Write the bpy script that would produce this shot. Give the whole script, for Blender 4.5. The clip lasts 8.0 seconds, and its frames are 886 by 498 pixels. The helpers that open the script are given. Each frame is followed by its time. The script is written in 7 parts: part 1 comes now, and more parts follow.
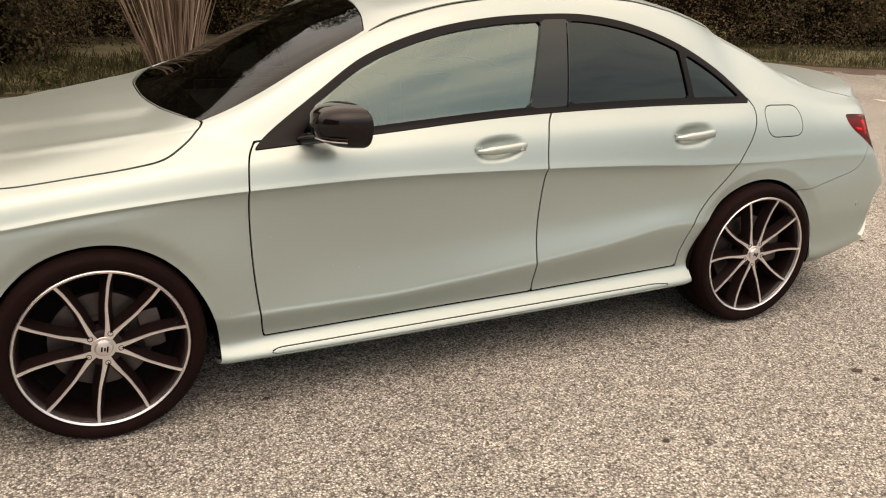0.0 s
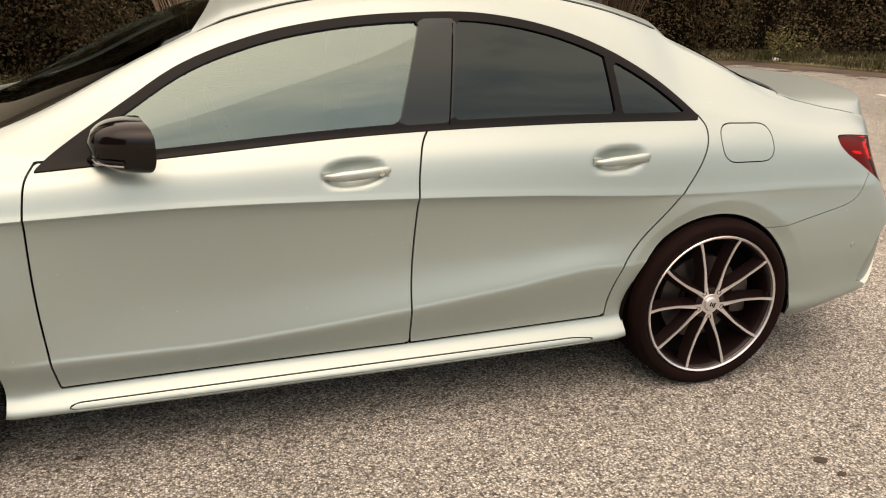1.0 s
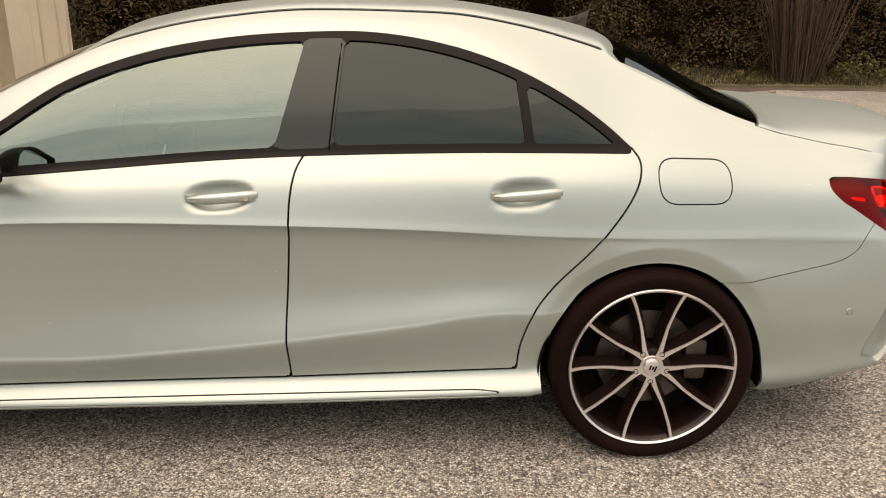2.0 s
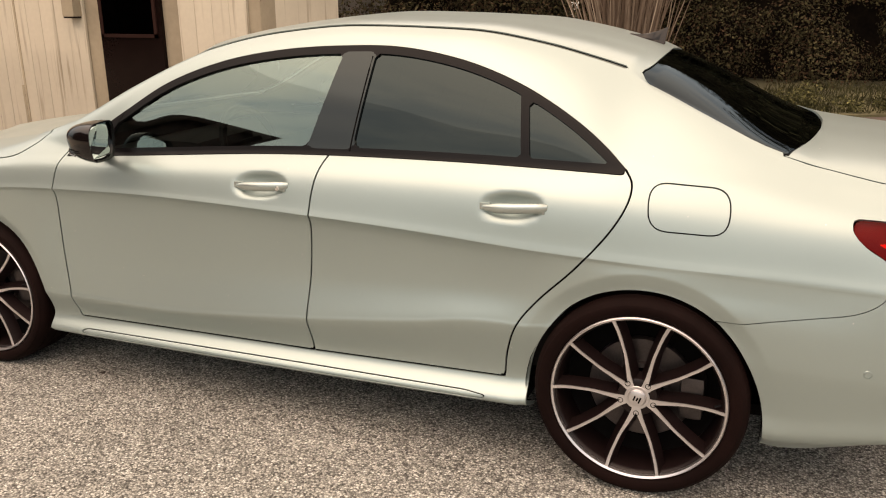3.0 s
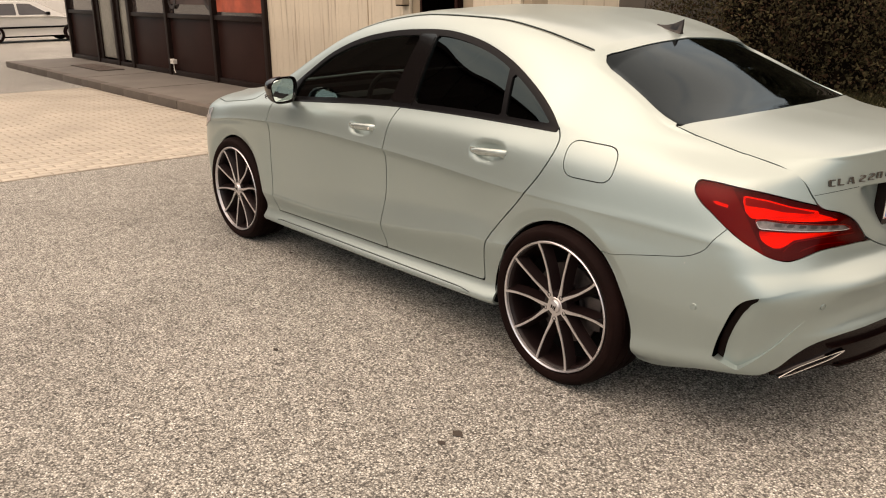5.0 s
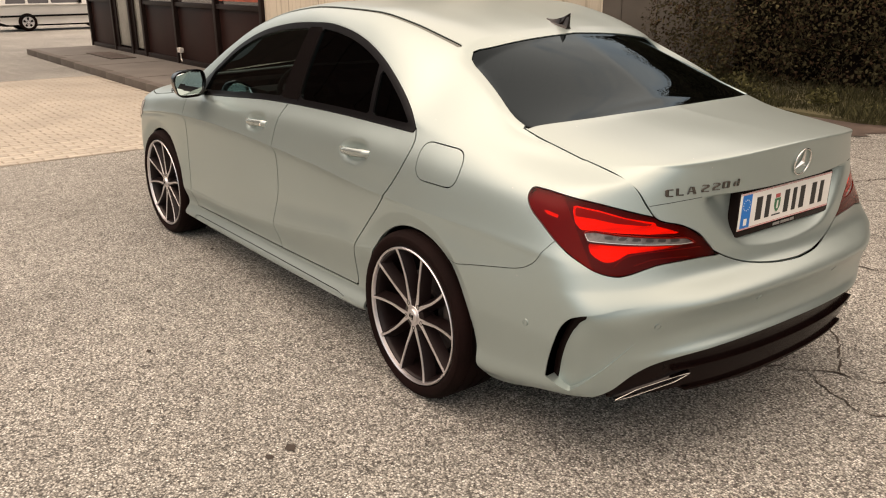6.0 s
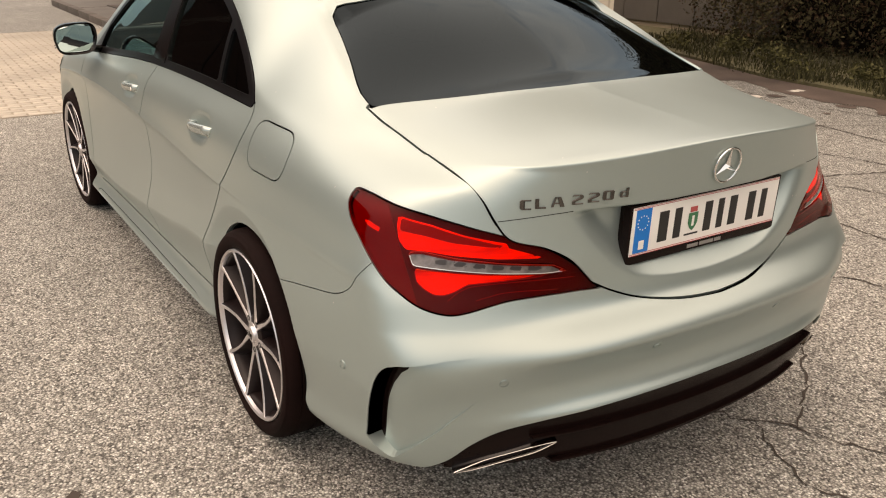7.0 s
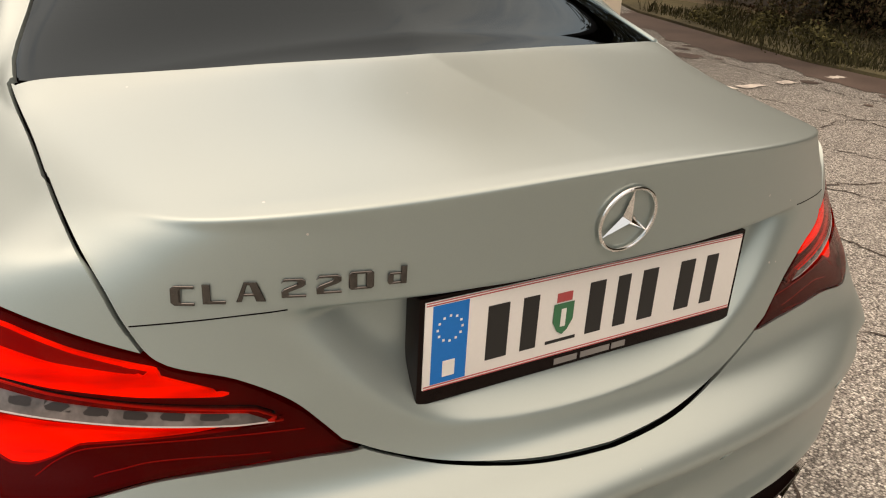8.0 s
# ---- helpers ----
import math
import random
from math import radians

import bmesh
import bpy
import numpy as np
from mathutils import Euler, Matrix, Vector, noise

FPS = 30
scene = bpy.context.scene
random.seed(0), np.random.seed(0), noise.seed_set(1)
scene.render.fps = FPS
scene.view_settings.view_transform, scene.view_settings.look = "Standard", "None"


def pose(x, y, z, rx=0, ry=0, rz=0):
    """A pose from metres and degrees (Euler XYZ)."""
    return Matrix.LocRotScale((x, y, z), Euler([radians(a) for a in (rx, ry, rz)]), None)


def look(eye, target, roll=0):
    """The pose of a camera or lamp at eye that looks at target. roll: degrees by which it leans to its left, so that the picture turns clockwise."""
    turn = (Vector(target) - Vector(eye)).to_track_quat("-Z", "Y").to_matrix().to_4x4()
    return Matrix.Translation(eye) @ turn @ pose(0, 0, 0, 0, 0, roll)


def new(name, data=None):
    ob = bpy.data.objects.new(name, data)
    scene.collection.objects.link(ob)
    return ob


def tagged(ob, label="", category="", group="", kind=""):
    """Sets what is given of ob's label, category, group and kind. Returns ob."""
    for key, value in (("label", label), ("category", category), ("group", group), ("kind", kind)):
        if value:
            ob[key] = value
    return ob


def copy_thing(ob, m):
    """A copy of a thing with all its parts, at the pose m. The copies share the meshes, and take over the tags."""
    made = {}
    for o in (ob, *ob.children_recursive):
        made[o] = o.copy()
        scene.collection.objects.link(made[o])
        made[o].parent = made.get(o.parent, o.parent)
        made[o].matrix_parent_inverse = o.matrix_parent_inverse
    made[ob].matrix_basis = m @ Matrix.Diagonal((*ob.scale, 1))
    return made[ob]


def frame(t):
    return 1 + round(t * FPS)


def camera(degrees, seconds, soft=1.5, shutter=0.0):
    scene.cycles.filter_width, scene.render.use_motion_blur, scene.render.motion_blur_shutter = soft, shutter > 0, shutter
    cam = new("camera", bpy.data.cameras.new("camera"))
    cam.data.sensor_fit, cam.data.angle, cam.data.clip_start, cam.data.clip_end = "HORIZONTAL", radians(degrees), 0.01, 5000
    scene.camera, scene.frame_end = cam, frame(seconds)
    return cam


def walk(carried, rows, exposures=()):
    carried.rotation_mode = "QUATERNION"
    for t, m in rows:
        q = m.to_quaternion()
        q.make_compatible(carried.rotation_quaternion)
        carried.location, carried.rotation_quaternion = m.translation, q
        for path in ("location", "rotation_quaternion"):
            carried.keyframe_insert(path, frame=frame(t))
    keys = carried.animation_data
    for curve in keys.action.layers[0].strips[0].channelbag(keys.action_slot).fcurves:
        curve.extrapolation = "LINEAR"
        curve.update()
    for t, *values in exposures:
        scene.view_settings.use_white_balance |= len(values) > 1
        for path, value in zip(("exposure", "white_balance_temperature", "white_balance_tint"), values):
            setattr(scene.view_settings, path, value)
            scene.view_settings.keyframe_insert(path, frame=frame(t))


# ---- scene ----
cam = camera(56.4, 8.0, 1.1)
PATH = [
    (0, (-1.386, -3.427, 1.511), (-0.586, -1.717, 0.852), 2.0),
    (0.5, (-0.912, -3.344, 1.5), (-0.25, -1.582, 0.826), 1.7),
    (1, (-0.43, -3.231, 1.471), (0.138, -1.427, 0.823), 1.2),
    (1.5, (0.08, -3.22, 1.454), (0.454, -1.352, 0.847), 0.4),
    (3, (1.656, -3.169, 1.484), (0.939, -1.395, 0.902), -0.4),
    (3.5, (2.034, -3.264, 1.551), (1.038, -1.643, 0.932), -0.9),
    (4, (2.488, -3.258, 1.53), (1.274, -1.789, 0.925), -0.6),
    (4.2, (2.673, -3.26, 1.536), (1.387, -1.852, 0.931), -0.6),
    (5.3, (3.561, -2.97, 1.505), (2.057, -1.8, 0.895), -0.7),
    (5.5, (3.622, -2.844, 1.509), (2.104, -1.698, 0.889), -0.8),
    (6, (3.709, -2.46, 1.519), (2.183, -1.329, 0.894), -0.5),
    (6.5, (3.727, -2.012, 1.501), (2.172, -0.939, 0.845), -0.0),
    (7, (3.546, -1.586, 1.45), (1.973, -0.574, 0.742), 0.5),
    (7.5, (3.304, -1.105, 1.38), (1.725, -0.134, 0.63), 1.2),
    (8, (3.023, -0.672, 1.298), (1.428, 0.26, 0.53), 2.0),
]
EXPOSURES = [(0.0, 0.64, 7500, 21.0), (1.5, 0.62, 7600, 21.5), (4.0, 0.60, 7650, 21.5), (5.5, 0.51, 7450, 21.0), (7.0, 0.55, 7450, 21.0), (8.0, 0.44, 7500, 21.0)]
walk(cam, [(t, look(eye, target, roll)) for t, eye, target, roll in PATH], EXPOSURES)

# ---- sky and sun ----
world = bpy.data.worlds.new("sky")
scene.world = world
world.use_nodes = True
wn, wl = world.node_tree.nodes, world.node_tree.links
wn.clear()
sky = wn.new("ShaderNodeTexSky")
sky.sky_type, sky.sun_disc = "NISHITA", False
SUN_EL, SUN_ROT = radians(60), radians(200)
sky.sun_elevation, sky.sun_rotation = SUN_EL, SUN_ROT
sky.air_density, sky.dust_density = 1.0, 2.0
tc = wn.new("ShaderNodeTexCoord")
stretch = wn.new("ShaderNodeMapping")
stretch.inputs["Scale"].default_value = (1.0, 1.0, 3.2)
clouds = wn.new("ShaderNodeTexNoise")
clouds.inputs["Scale"].default_value, clouds.inputs["Detail"].default_value = 4.2, 9
clouds.inputs["Roughness"].default_value = 0.6
ramp = wn.new("ShaderNodeValToRGB")
ramp.color_ramp.elements[0].position, ramp.color_ramp.elements[0].color = 0.38, (5.8, 6.15, 6.3, 1)
ramp.color_ramp.elements[1].position, ramp.color_ramp.elements[1].color = 0.60, (8.8, 8.5, 7.9, 1)
# an overcast sky is about three times as bright overhead as at the horizon
parts = wn.new("ShaderNodeSeparateXYZ")
rise = wn.new("ShaderNodeMapRange")
rise.inputs["From Min"].default_value, rise.inputs["From Max"].default_value = 0.0, 0.60
rise.inputs["To Min"].default_value, rise.inputs["To Max"].default_value = 0.30, 1.72
shade = wn.new("ShaderNodeVectorMath")
shade.operation = "SCALE"
wl.new(tc.outputs["Generated"], parts.inputs["Vector"])
wl.new(parts.outputs["Z"], rise.inputs["Value"])
# bluer towards the horizon, warmer overhead
warm = wn.new("ShaderNodeMix")
warm.data_type = "RGBA"
warm.inputs["A"].default_value, warm.inputs["B"].default_value = (0.80, 1.0, 1.08, 1), (1.09, 1.0, 0.885, 1)
above = wn.new("ShaderNodeMapRange")
above.inputs["From Min"].default_value, above.inputs["From Max"].default_value = 0.08, 0.62
wl.new(parts.outputs["Z"], above.inputs["Value"])
wl.new(above.outputs["Result"], warm.inputs["Factor"])
tone = wn.new("ShaderNodeVectorMath")
tone.operation = "MULTIPLY"
mixed = wn.new("ShaderNodeMix")
mixed.data_type = "RGBA"
mixed.inputs["Factor"].default_value = 0.72
back = wn.new("ShaderNodeBackground")
back.inputs["Strength"].default_value = 0.12
outw = wn.new("ShaderNodeOutputWorld")
wl.new(tc.outputs["Generated"], stretch.inputs["Vector"])
wl.new(stretch.outputs["Vector"], clouds.inputs["Vector"])
# the cloud cover closes to an even grey overhead
cover = wn.new("ShaderNodeMapRange")
cover.inputs["From Min"].default_value, cover.inputs["From Max"].default_value = 0.52, 0.80
cover.inputs["To Min"].default_value, cover.inputs["To Max"].default_value = 0.0, 0.24
closed = wn.new("ShaderNodeMath")
closed.operation = "ADD"
wl.new(parts.outputs["Z"], cover.inputs["Value"])
wl.new(clouds.outputs["Fac"], closed.inputs[0])
wl.new(cover.outputs["Result"], closed.inputs[1])
wl.new(closed.outputs[0], ramp.inputs["Fac"])
wl.new(sky.outputs["Color"], mixed.inputs["A"])
wl.new(ramp.outputs["Color"], mixed.inputs["B"])
wl.new(mixed.outputs["Result"], tone.inputs[0])
wl.new(warm.outputs["Result"], tone.inputs[1])
wl.new(tone.outputs["Vector"], shade.inputs[0])
wl.new(rise.outputs["Result"], shade.inputs["Scale"])
wl.new(shade.outputs["Vector"], back.inputs["Color"])
wl.new(back.outputs["Background"], outw.inputs["Surface"])
sun_data = bpy.data.lights.new("sun", "SUN")
sun_data.energy, sun_data.angle, sun_data.color = 0.4, radians(60), (1.0, 0.94, 0.84)
sun = new("sun", sun_data)
sun.matrix_world = look((0, 0, 10), (math.sin(SUN_ROT) * -5, math.cos(SUN_ROT) * -5, 10 - 5 * math.tan(SUN_EL)))

# ---- materials ----
def node_mat(name):
    m = bpy.data.materials.new(name)
    m.use_nodes = True
    nt = m.node_tree
    b = nt.nodes["Principled BSDF"]
    return m, nt, b


def surf(name, color, rough=0.6, metal=0.0, grain=40.0, spread=0.12, stain=2.0, stain_amt=0.1, bump=0.0, coat=0.0, coat_rough=0.1, spec=0.5, each=0.0):
    """A plain surface with fine grain, larger stains and optional relief, at real size."""
    m, nt, b = node_mat(name)
    n, l = nt.nodes, nt.links
    g = n.new("ShaderNodeTexCoord")
    fine = n.new("ShaderNodeTexNoise")
    fine.inputs["Scale"].default_value, fine.inputs["Detail"].default_value = grain, 5
    big = n.new("ShaderNodeTexNoise")
    big.inputs["Scale"].default_value, big.inputs["Detail"].default_value = stain, 4
    l.new(g.outputs["Object"], fine.inputs["Vector"])
    l.new(g.outputs["Object"], big.inputs["Vector"])
    mr = n.new("ShaderNodeMapRange")
    mr.inputs["To Min"].default_value, mr.inputs["To Max"].default_value = 1 - spread, 1 + spread
    mr2 = n.new("ShaderNodeMapRange")
    mr2.inputs["From Min"].default_value, mr2.inputs["From Max"].default_value = 0.3, 0.7
    mr2.inputs["To Min"].default_value, mr2.inputs["To Max"].default_value = 1 - stain_amt, 1 + stain_amt
    l.new(fine.outputs["Fac"], mr.inputs["Value"])
    l.new(big.outputs["Fac"], mr2.inputs["Value"])
    mul = n.new("ShaderNodeMath")
    mul.operation = "MULTIPLY"
    l.new(mr.outputs["Result"], mul.inputs[0])
    l.new(mr2.outputs["Result"], mul.inputs[1])
    last = mul.outputs[0]
    if each:
        oi = n.new("ShaderNodeObjectInfo")
        mr3 = n.new("ShaderNodeMapRange")
        mr3.inputs["To Min"].default_value, mr3.inputs["To Max"].default_value = 1 - each, 1 + each
        l.new(oi.outputs["Random"], mr3.inputs["Value"])
        mul3 = n.new("ShaderNodeMath")
        mul3.operation = "MULTIPLY"
        l.new(last, mul3.inputs[0])
        l.new(mr3.outputs["Result"], mul3.inputs[1])
        last = mul3.outputs[0]
    vm = n.new("ShaderNodeVectorMath")
    vm.operation = "SCALE"
    vm.inputs[0].default_value = color
    l.new(last, vm.inputs["Scale"])
    l.new(vm.outputs["Vector"], b.inputs["Base Color"])
    b.inputs["Roughness"].default_value, b.inputs["Metallic"].default_value = rough, metal
    b.inputs["Specular IOR Level"].default_value = spec
    b.inputs["Coat Weight"].default_value, b.inputs["Coat Roughness"].default_value = coat, coat_rough
    if bump:
        bp = n.new("ShaderNodeBump")
        bp.inputs["Strength"].default_value, bp.inputs["Distance"].default_value = 1.0, bump
        l.new(fine.outputs["Fac"], bp.inputs["Height"])
        l.new(bp.outputs["Normal"], b.inputs["Normal"])
    return m


def glass_mat(name, tint, ior=1.7, sheen=(0.95, 1.0, 1.0)):
    """Thin car glass: tinted straight-through light and a mirror reflection that grows at grazing angles."""
    m, nt, b = node_mat(name)
    n, l = nt.nodes, nt.links
    n.remove(b)
    out = n["Material Output"]
    tr = n.new("ShaderNodeBsdfTransparent")
    tr.inputs["Color"].default_value = (*tint, 1)
    gl = n.new("ShaderNodeBsdfGlossy")
    gl.inputs["Roughness"].default_value = 0.015
    gl.inputs["Color"].default_value = (*sheen, 1)
    fr = n.new("ShaderNodeFresnel")
    fr.inputs["IOR"].default_value = ior
    mx = n.new("ShaderNodeMixShader")
    l.new(fr.outputs["Fac"], mx.inputs["Fac"])
    l.new(tr.outputs["BSDF"], mx.inputs[1])
    l.new(gl.outputs["BSDF"], mx.inputs[2])
    l.new(mx.outputs["Shader"], out.inputs["Surface"])
    return m


def lamp_lens(name, color, glow=0.0):
    m, nt, b = node_mat(name)
    b.inputs["Base Color"].default_value = (*color, 1)
    b.inputs["Roughness"].default_value = 0.3
    b.inputs["Specular IOR Level"].default_value = 0.1
    b.inputs["Coat Weight"].default_value, b.inputs["Coat Roughness"].default_value = 0.15, 0.1
    if glow:
        # streaks of the light guide behind the lens
        n, l = nt.nodes, nt.links
        at, stretch = n.new("ShaderNodeTexCoord"), n.new("ShaderNodeMapping")
        stretch.inputs["Scale"].default_value = (9, 9, 70)
        streak = n.new("ShaderNodeTexNoise")
        streak.inputs["Scale"].default_value, streak.inputs["Detail"].default_value = 1.0, 3
        level = n.new("ShaderNodeMapRange")
        level.inputs["From Min"].default_value, level.inputs["From Max"].default_value = 0.32, 0.66
        level.inputs["To Min"].default_value, level.inputs["To Max"].default_value = glow * 0.30, glow * 1.25
        l.new(at.outputs["Object"], stretch.inputs["Vector"])
        l.new(stretch.outputs["Vector"], streak.inputs["Vector"])
        l.new(streak.outputs["Fac"], level.inputs["Value"])
        b.inputs["Emission Color"].default_value = (*color, 1)
        l.new(level.outputs["Result"], b.inputs["Emission Strength"])
    return m


def asphalt_mat():
    m, nt, b = node_mat("coarse_asphalt")
    n, l = nt.nodes, nt.links
    g = n.new("ShaderNodeTexCoord")
    cell = n.new("ShaderNodeTexVoronoi")
    cell.inputs["Scale"].default_value = 142
    cell2 = n.new("ShaderNodeTexVoronoi")
    cell2.inputs["Scale"].default_value = 230
    big = n.new("ShaderNodeTexNoise")
    big.inputs["Scale"].default_value, big.inputs["Detail"].default_value, big.inputs["Roughness"].default_value = 0.55, 6, 0.6
    mid = n.new("ShaderNodeTexNoise")
    mid.inputs["Scale"].default_value, mid.inputs["Detail"].default_value = 11, 5
    for t in (cell, cell2, big, mid):
        l.new(g.outputs["Object"], t.inputs["Vector"])
    hue = n.new("ShaderNodeSeparateColor")
    l.new(cell.outputs["Color"], hue.inputs["Color"])
    stones = n.new("ShaderNodeValToRGB")
    e = stones.color_ramp.elements
    e[0].position, e[0].color = 0.0, (0.072, 0.066, 0.058, 1)
    e[1].position, e[1].color = 1.0, (0.73, 0.735, 0.69, 1)
    k = e.new(0.35)
    k.color = (0.303, 0.293, 0.263, 1)
    k = e.new(0.8)
    k.color = (0.50, 0.486, 0.438, 1)
    l.new(hue.outputs["Red"], stones.inputs["Fac"])
    edge = n.new("ShaderNodeMapRange")
    edge.inputs["From Min"].default_value, edge.inputs["From Max"].default_value = 0.25, 0.75
    edge.inputs["To Min"].default_value, edge.inputs["To Max"].default_value = 1.14, 0.38
    l.new(cell.outputs["Distance"], edge.inputs["Value"])
    patch = n.new("ShaderNodeMapRange")
    patch.inputs["From Min"].default_value, patch.inputs["From Max"].default_value = 0.3, 0.72
    patch.inputs["To Min"].default_value, patch.inputs["To Max"].default_value = 0.78, 1.18
    l.new(big.outputs["Fac"], patch.inputs["Value"])
    patch2 = n.new("ShaderNodeMapRange")
    patch2.inputs["From Min"].default_value, patch2.inputs["From Max"].default_value = 0.3, 0.7
    patch2.inputs["To Min"].default_value, patch2.inputs["To Max"].default_value = 0.85, 1.15
    l.new(mid.outputs["Fac"], patch2.inputs["Value"])
    m1, m2 = n.new("ShaderNodeMath"), n.new("ShaderNodeMath")
    m1.operation = m2.operation = "MULTIPLY"
    l.new(edge.outputs["Result"], m1.inputs[0])
    l.new(patch.outputs["Result"], m1.inputs[1])
    l.new(m1.outputs[0], m2.inputs[0])
    l.new(patch2.outputs["Result"], m2.inputs[1])
    vm = n.new("ShaderNodeVectorMath")
    vm.operation = "SCALE"
    l.new(stones.outputs["Color"], vm.inputs[0])
    l.new(m2.outputs[0], vm.inputs["Scale"])
    l.new(vm.outputs["Vector"], b.inputs["Base Color"])
    b.inputs["Roughness"].default_value = 0.82
    inv = n.new("ShaderNodeMath")
    inv.operation = "ADD"
    l.new(cell.outputs["Distance"], inv.inputs[0])
    l.new(cell2.outputs["Distance"], inv.inputs[1])
    bp = n.new("ShaderNodeBump")
    bp.invert = True
    bp.inputs["Strength"].default_value, bp.inputs["Distance"].default_value = 0.9, 0.004
    l.new(inv.outputs[0], bp.inputs["Height"])
    l.new(bp.outputs["Normal"], b.inputs["Normal"])
    return m


PAINT = surf("satin_grey_green_paint", (0.342, 0.408, 0.392), 0.355, 0.62, 900, 0.05, 1.3, 0.03, coat=0.25, coat_rough=0.20)
PAINT.node_tree.nodes["Principled BSDF"].inputs["Coat IOR"].default_value = 1.75


def dusted(m):
    """Sparse tiny specks of dust on the paint."""
    n, l = m.node_tree.nodes, m.node_tree.links
    b = n["Principled BSDF"]
    was = b.inputs["Base Color"].links[0].from_socket
    at = n.new("ShaderNodeTexCoord")
    dots = n.new("ShaderNodeTexVoronoi")
    dots.inputs["Scale"].default_value = 42
    l.new(at.outputs["Object"], dots.inputs["Vector"])
    pick = n.new("ShaderNodeSeparateColor")
    l.new(dots.outputs["Color"], pick.inputs["Color"])
    size = n.new("ShaderNodeMapRange")
    size.inputs["From Min"].default_value, size.inputs["From Max"].default_value = 0.86, 1.0
    size.inputs["To Min"].default_value, size.inputs["To Max"].default_value = 0.0, 0.085
    l.new(pick.outputs["Red"], size.inputs["Value"])
    near = n.new("ShaderNodeMath")
    near.operation = "LESS_THAN"
    l.new(dots.outputs["Distance"], near.inputs[0])
    l.new(size.outputs["Result"], near.inputs[1])
    mix = n.new("ShaderNodeMix")
    mix.data_type = "RGBA"
    mix.inputs["B"].default_value = (0.62, 0.60, 0.56, 1)
    l.new(near.outputs[0], mix.inputs["Factor"])
    l.new(was, mix.inputs["A"])
    l.new(mix.outputs["Result"], b.inputs["Base Color"])


dusted(PAINT)
BLACK_GLOSS = surf("gloss_black_trim", (0.005, 0.0035, 0.0035), 0.09, 0, 60, 0.2, 5, 0.1, spec=0.3)
BLACK_SATIN = surf("satin_black_trim", (0.0055, 0.0050, 0.0055), 0.30, 0, 200, 0.2, 5, 0.1, spec=0.12)
PILLAR = surf("gloss_black_pillar", (0.006, 0.005, 0.005), 0.10, 0, 200, 0.1, 5, 0.1, spec=0.48)
PILLAR.node_tree.nodes["Principled BSDF"].inputs["Specular Tint"].default_value = (0.85, 1.0, 1.0, 1)
BLACK_INSERT = surf("black_bumper_plastic", (0.0075, 0.0035, 0.0030), 0.20, 0, 60, 0.2, 5, 0.1, spec=0.10)
DARK = surf("dark_underbody", (0.004, 0.0033, 0.0033), 0.95, 0, 50, 0.3, spec=0.1)
RUBBER = surf("tyre_rubber", (0.0080, 0.0030, 0.0025), 0.75, 0, 120, 0.3, 6, 0.3, bump=0.0004, spec=0.08)
ALLOY = surf("polished_alloy", (0.76, 0.73, 0.74), 0.36, 1.0, 700, 0.06, 8, 0.08)
ALLOY_DARK = surf("dark_painted_alloy", (0.011, 0.006, 0.006), 0.34, 0.1, 200, 0.15, spec=0.25)
STEEL = surf("brake_steel", (0.10, 0.085, 0.083), 0.45, 0.9, 220, 0.25, 9, 0.3)
CHROME = surf("chrome", (0.80, 0.79, 0.77), 0.07, 1.0, 300, 0.02)
STEEL_BRIGHT = surf("polished_exhaust_steel", (0.42, 0.41, 0.40), 0.12, 1.0, 300, 0.05)
BADGE = surf("badge_chrome", (0.12, 0.115, 0.11), 0.06, 1.0, 300, 0.02)
GLASS = glass_mat("clear_side_glass", (0.36, 0.42, 0.40), 2.25, (0.78, 1.0, 0.93))
GLASS_DARK = glass_mat("tinted_privacy_glass", (0.012, 0.013, 0.013), 1.47, (0.80, 1.0, 1.0))
GLASS_REAR = glass_mat("tinted_rear_glass", (0.008, 0.009, 0.0095), 1.31, (0.62, 0.78, 0.88))
SCREEN_GLASS = glass_mat("windscreen_glass", (0.24, 0.27, 0.255), 1.2)
ROOF_STRIP = surf("grey_roof_strip", (0.14, 0.15, 0.135), 0.4, 0.3, 200, 0.1)
MIRROR = surf("mirror_glass", (0.82, 0.88, 0.88), 0.02, 1.0, 100, 0.01)
LEATHER = surf("black_leather", (0.010, 0.0085, 0.0085), 0.55, 0, 300, 0.2, 6, 0.1, bump=0.0004, spec=0.3)
RED_LENS = lamp_lens("red_lamp_lens", (0.19, 0.006, 0.007))
RED_GLOW = lamp_lens("lit_red_lamp", (0.85, 0.075, 0.008), 0.82)
RED_MID = lamp_lens("half_lit_red_lamp", (0.34, 0.015, 0.010), 0.14)
RED_DARK = lamp_lens("dark_red_lens", (0.095, 0.0012, 0.0012))
RED_SMOKE = lamp_lens("smoky_red_lens", (0.30, 0.10, 0.085), 0.03)
RED_COVER = glass_mat("red_lamp_cover", (0.78, 0.09, 0.05), 1.26, (0.78, 0.66, 0.64))
CLEAR_LENS = surf("clear_lamp_strip", (0.27, 0.25, 0.245), 0.12, 0.3, 90, 0.45, 22, 0.5)
WHITE_PLATE = surf("white_plate", (0.78, 0.76, 0.72), 0.35, 0, 200, 0.03)
STRIP_LENS = surf("smoky_clear_strip", (0.155, 0.140, 0.136), 0.12, 0.3, 90, 0.45, 22, 0.5)
STRIP_RIM = surf("bright_strip_rim", (0.72, 0.66, 0.64), 0.2, 0.5, 90, 0.1)
GREY_CELL = surf("dark_lamp_cells", (0.035, 0.030, 0.030), 0.3, 0.3, 200, 0.1)
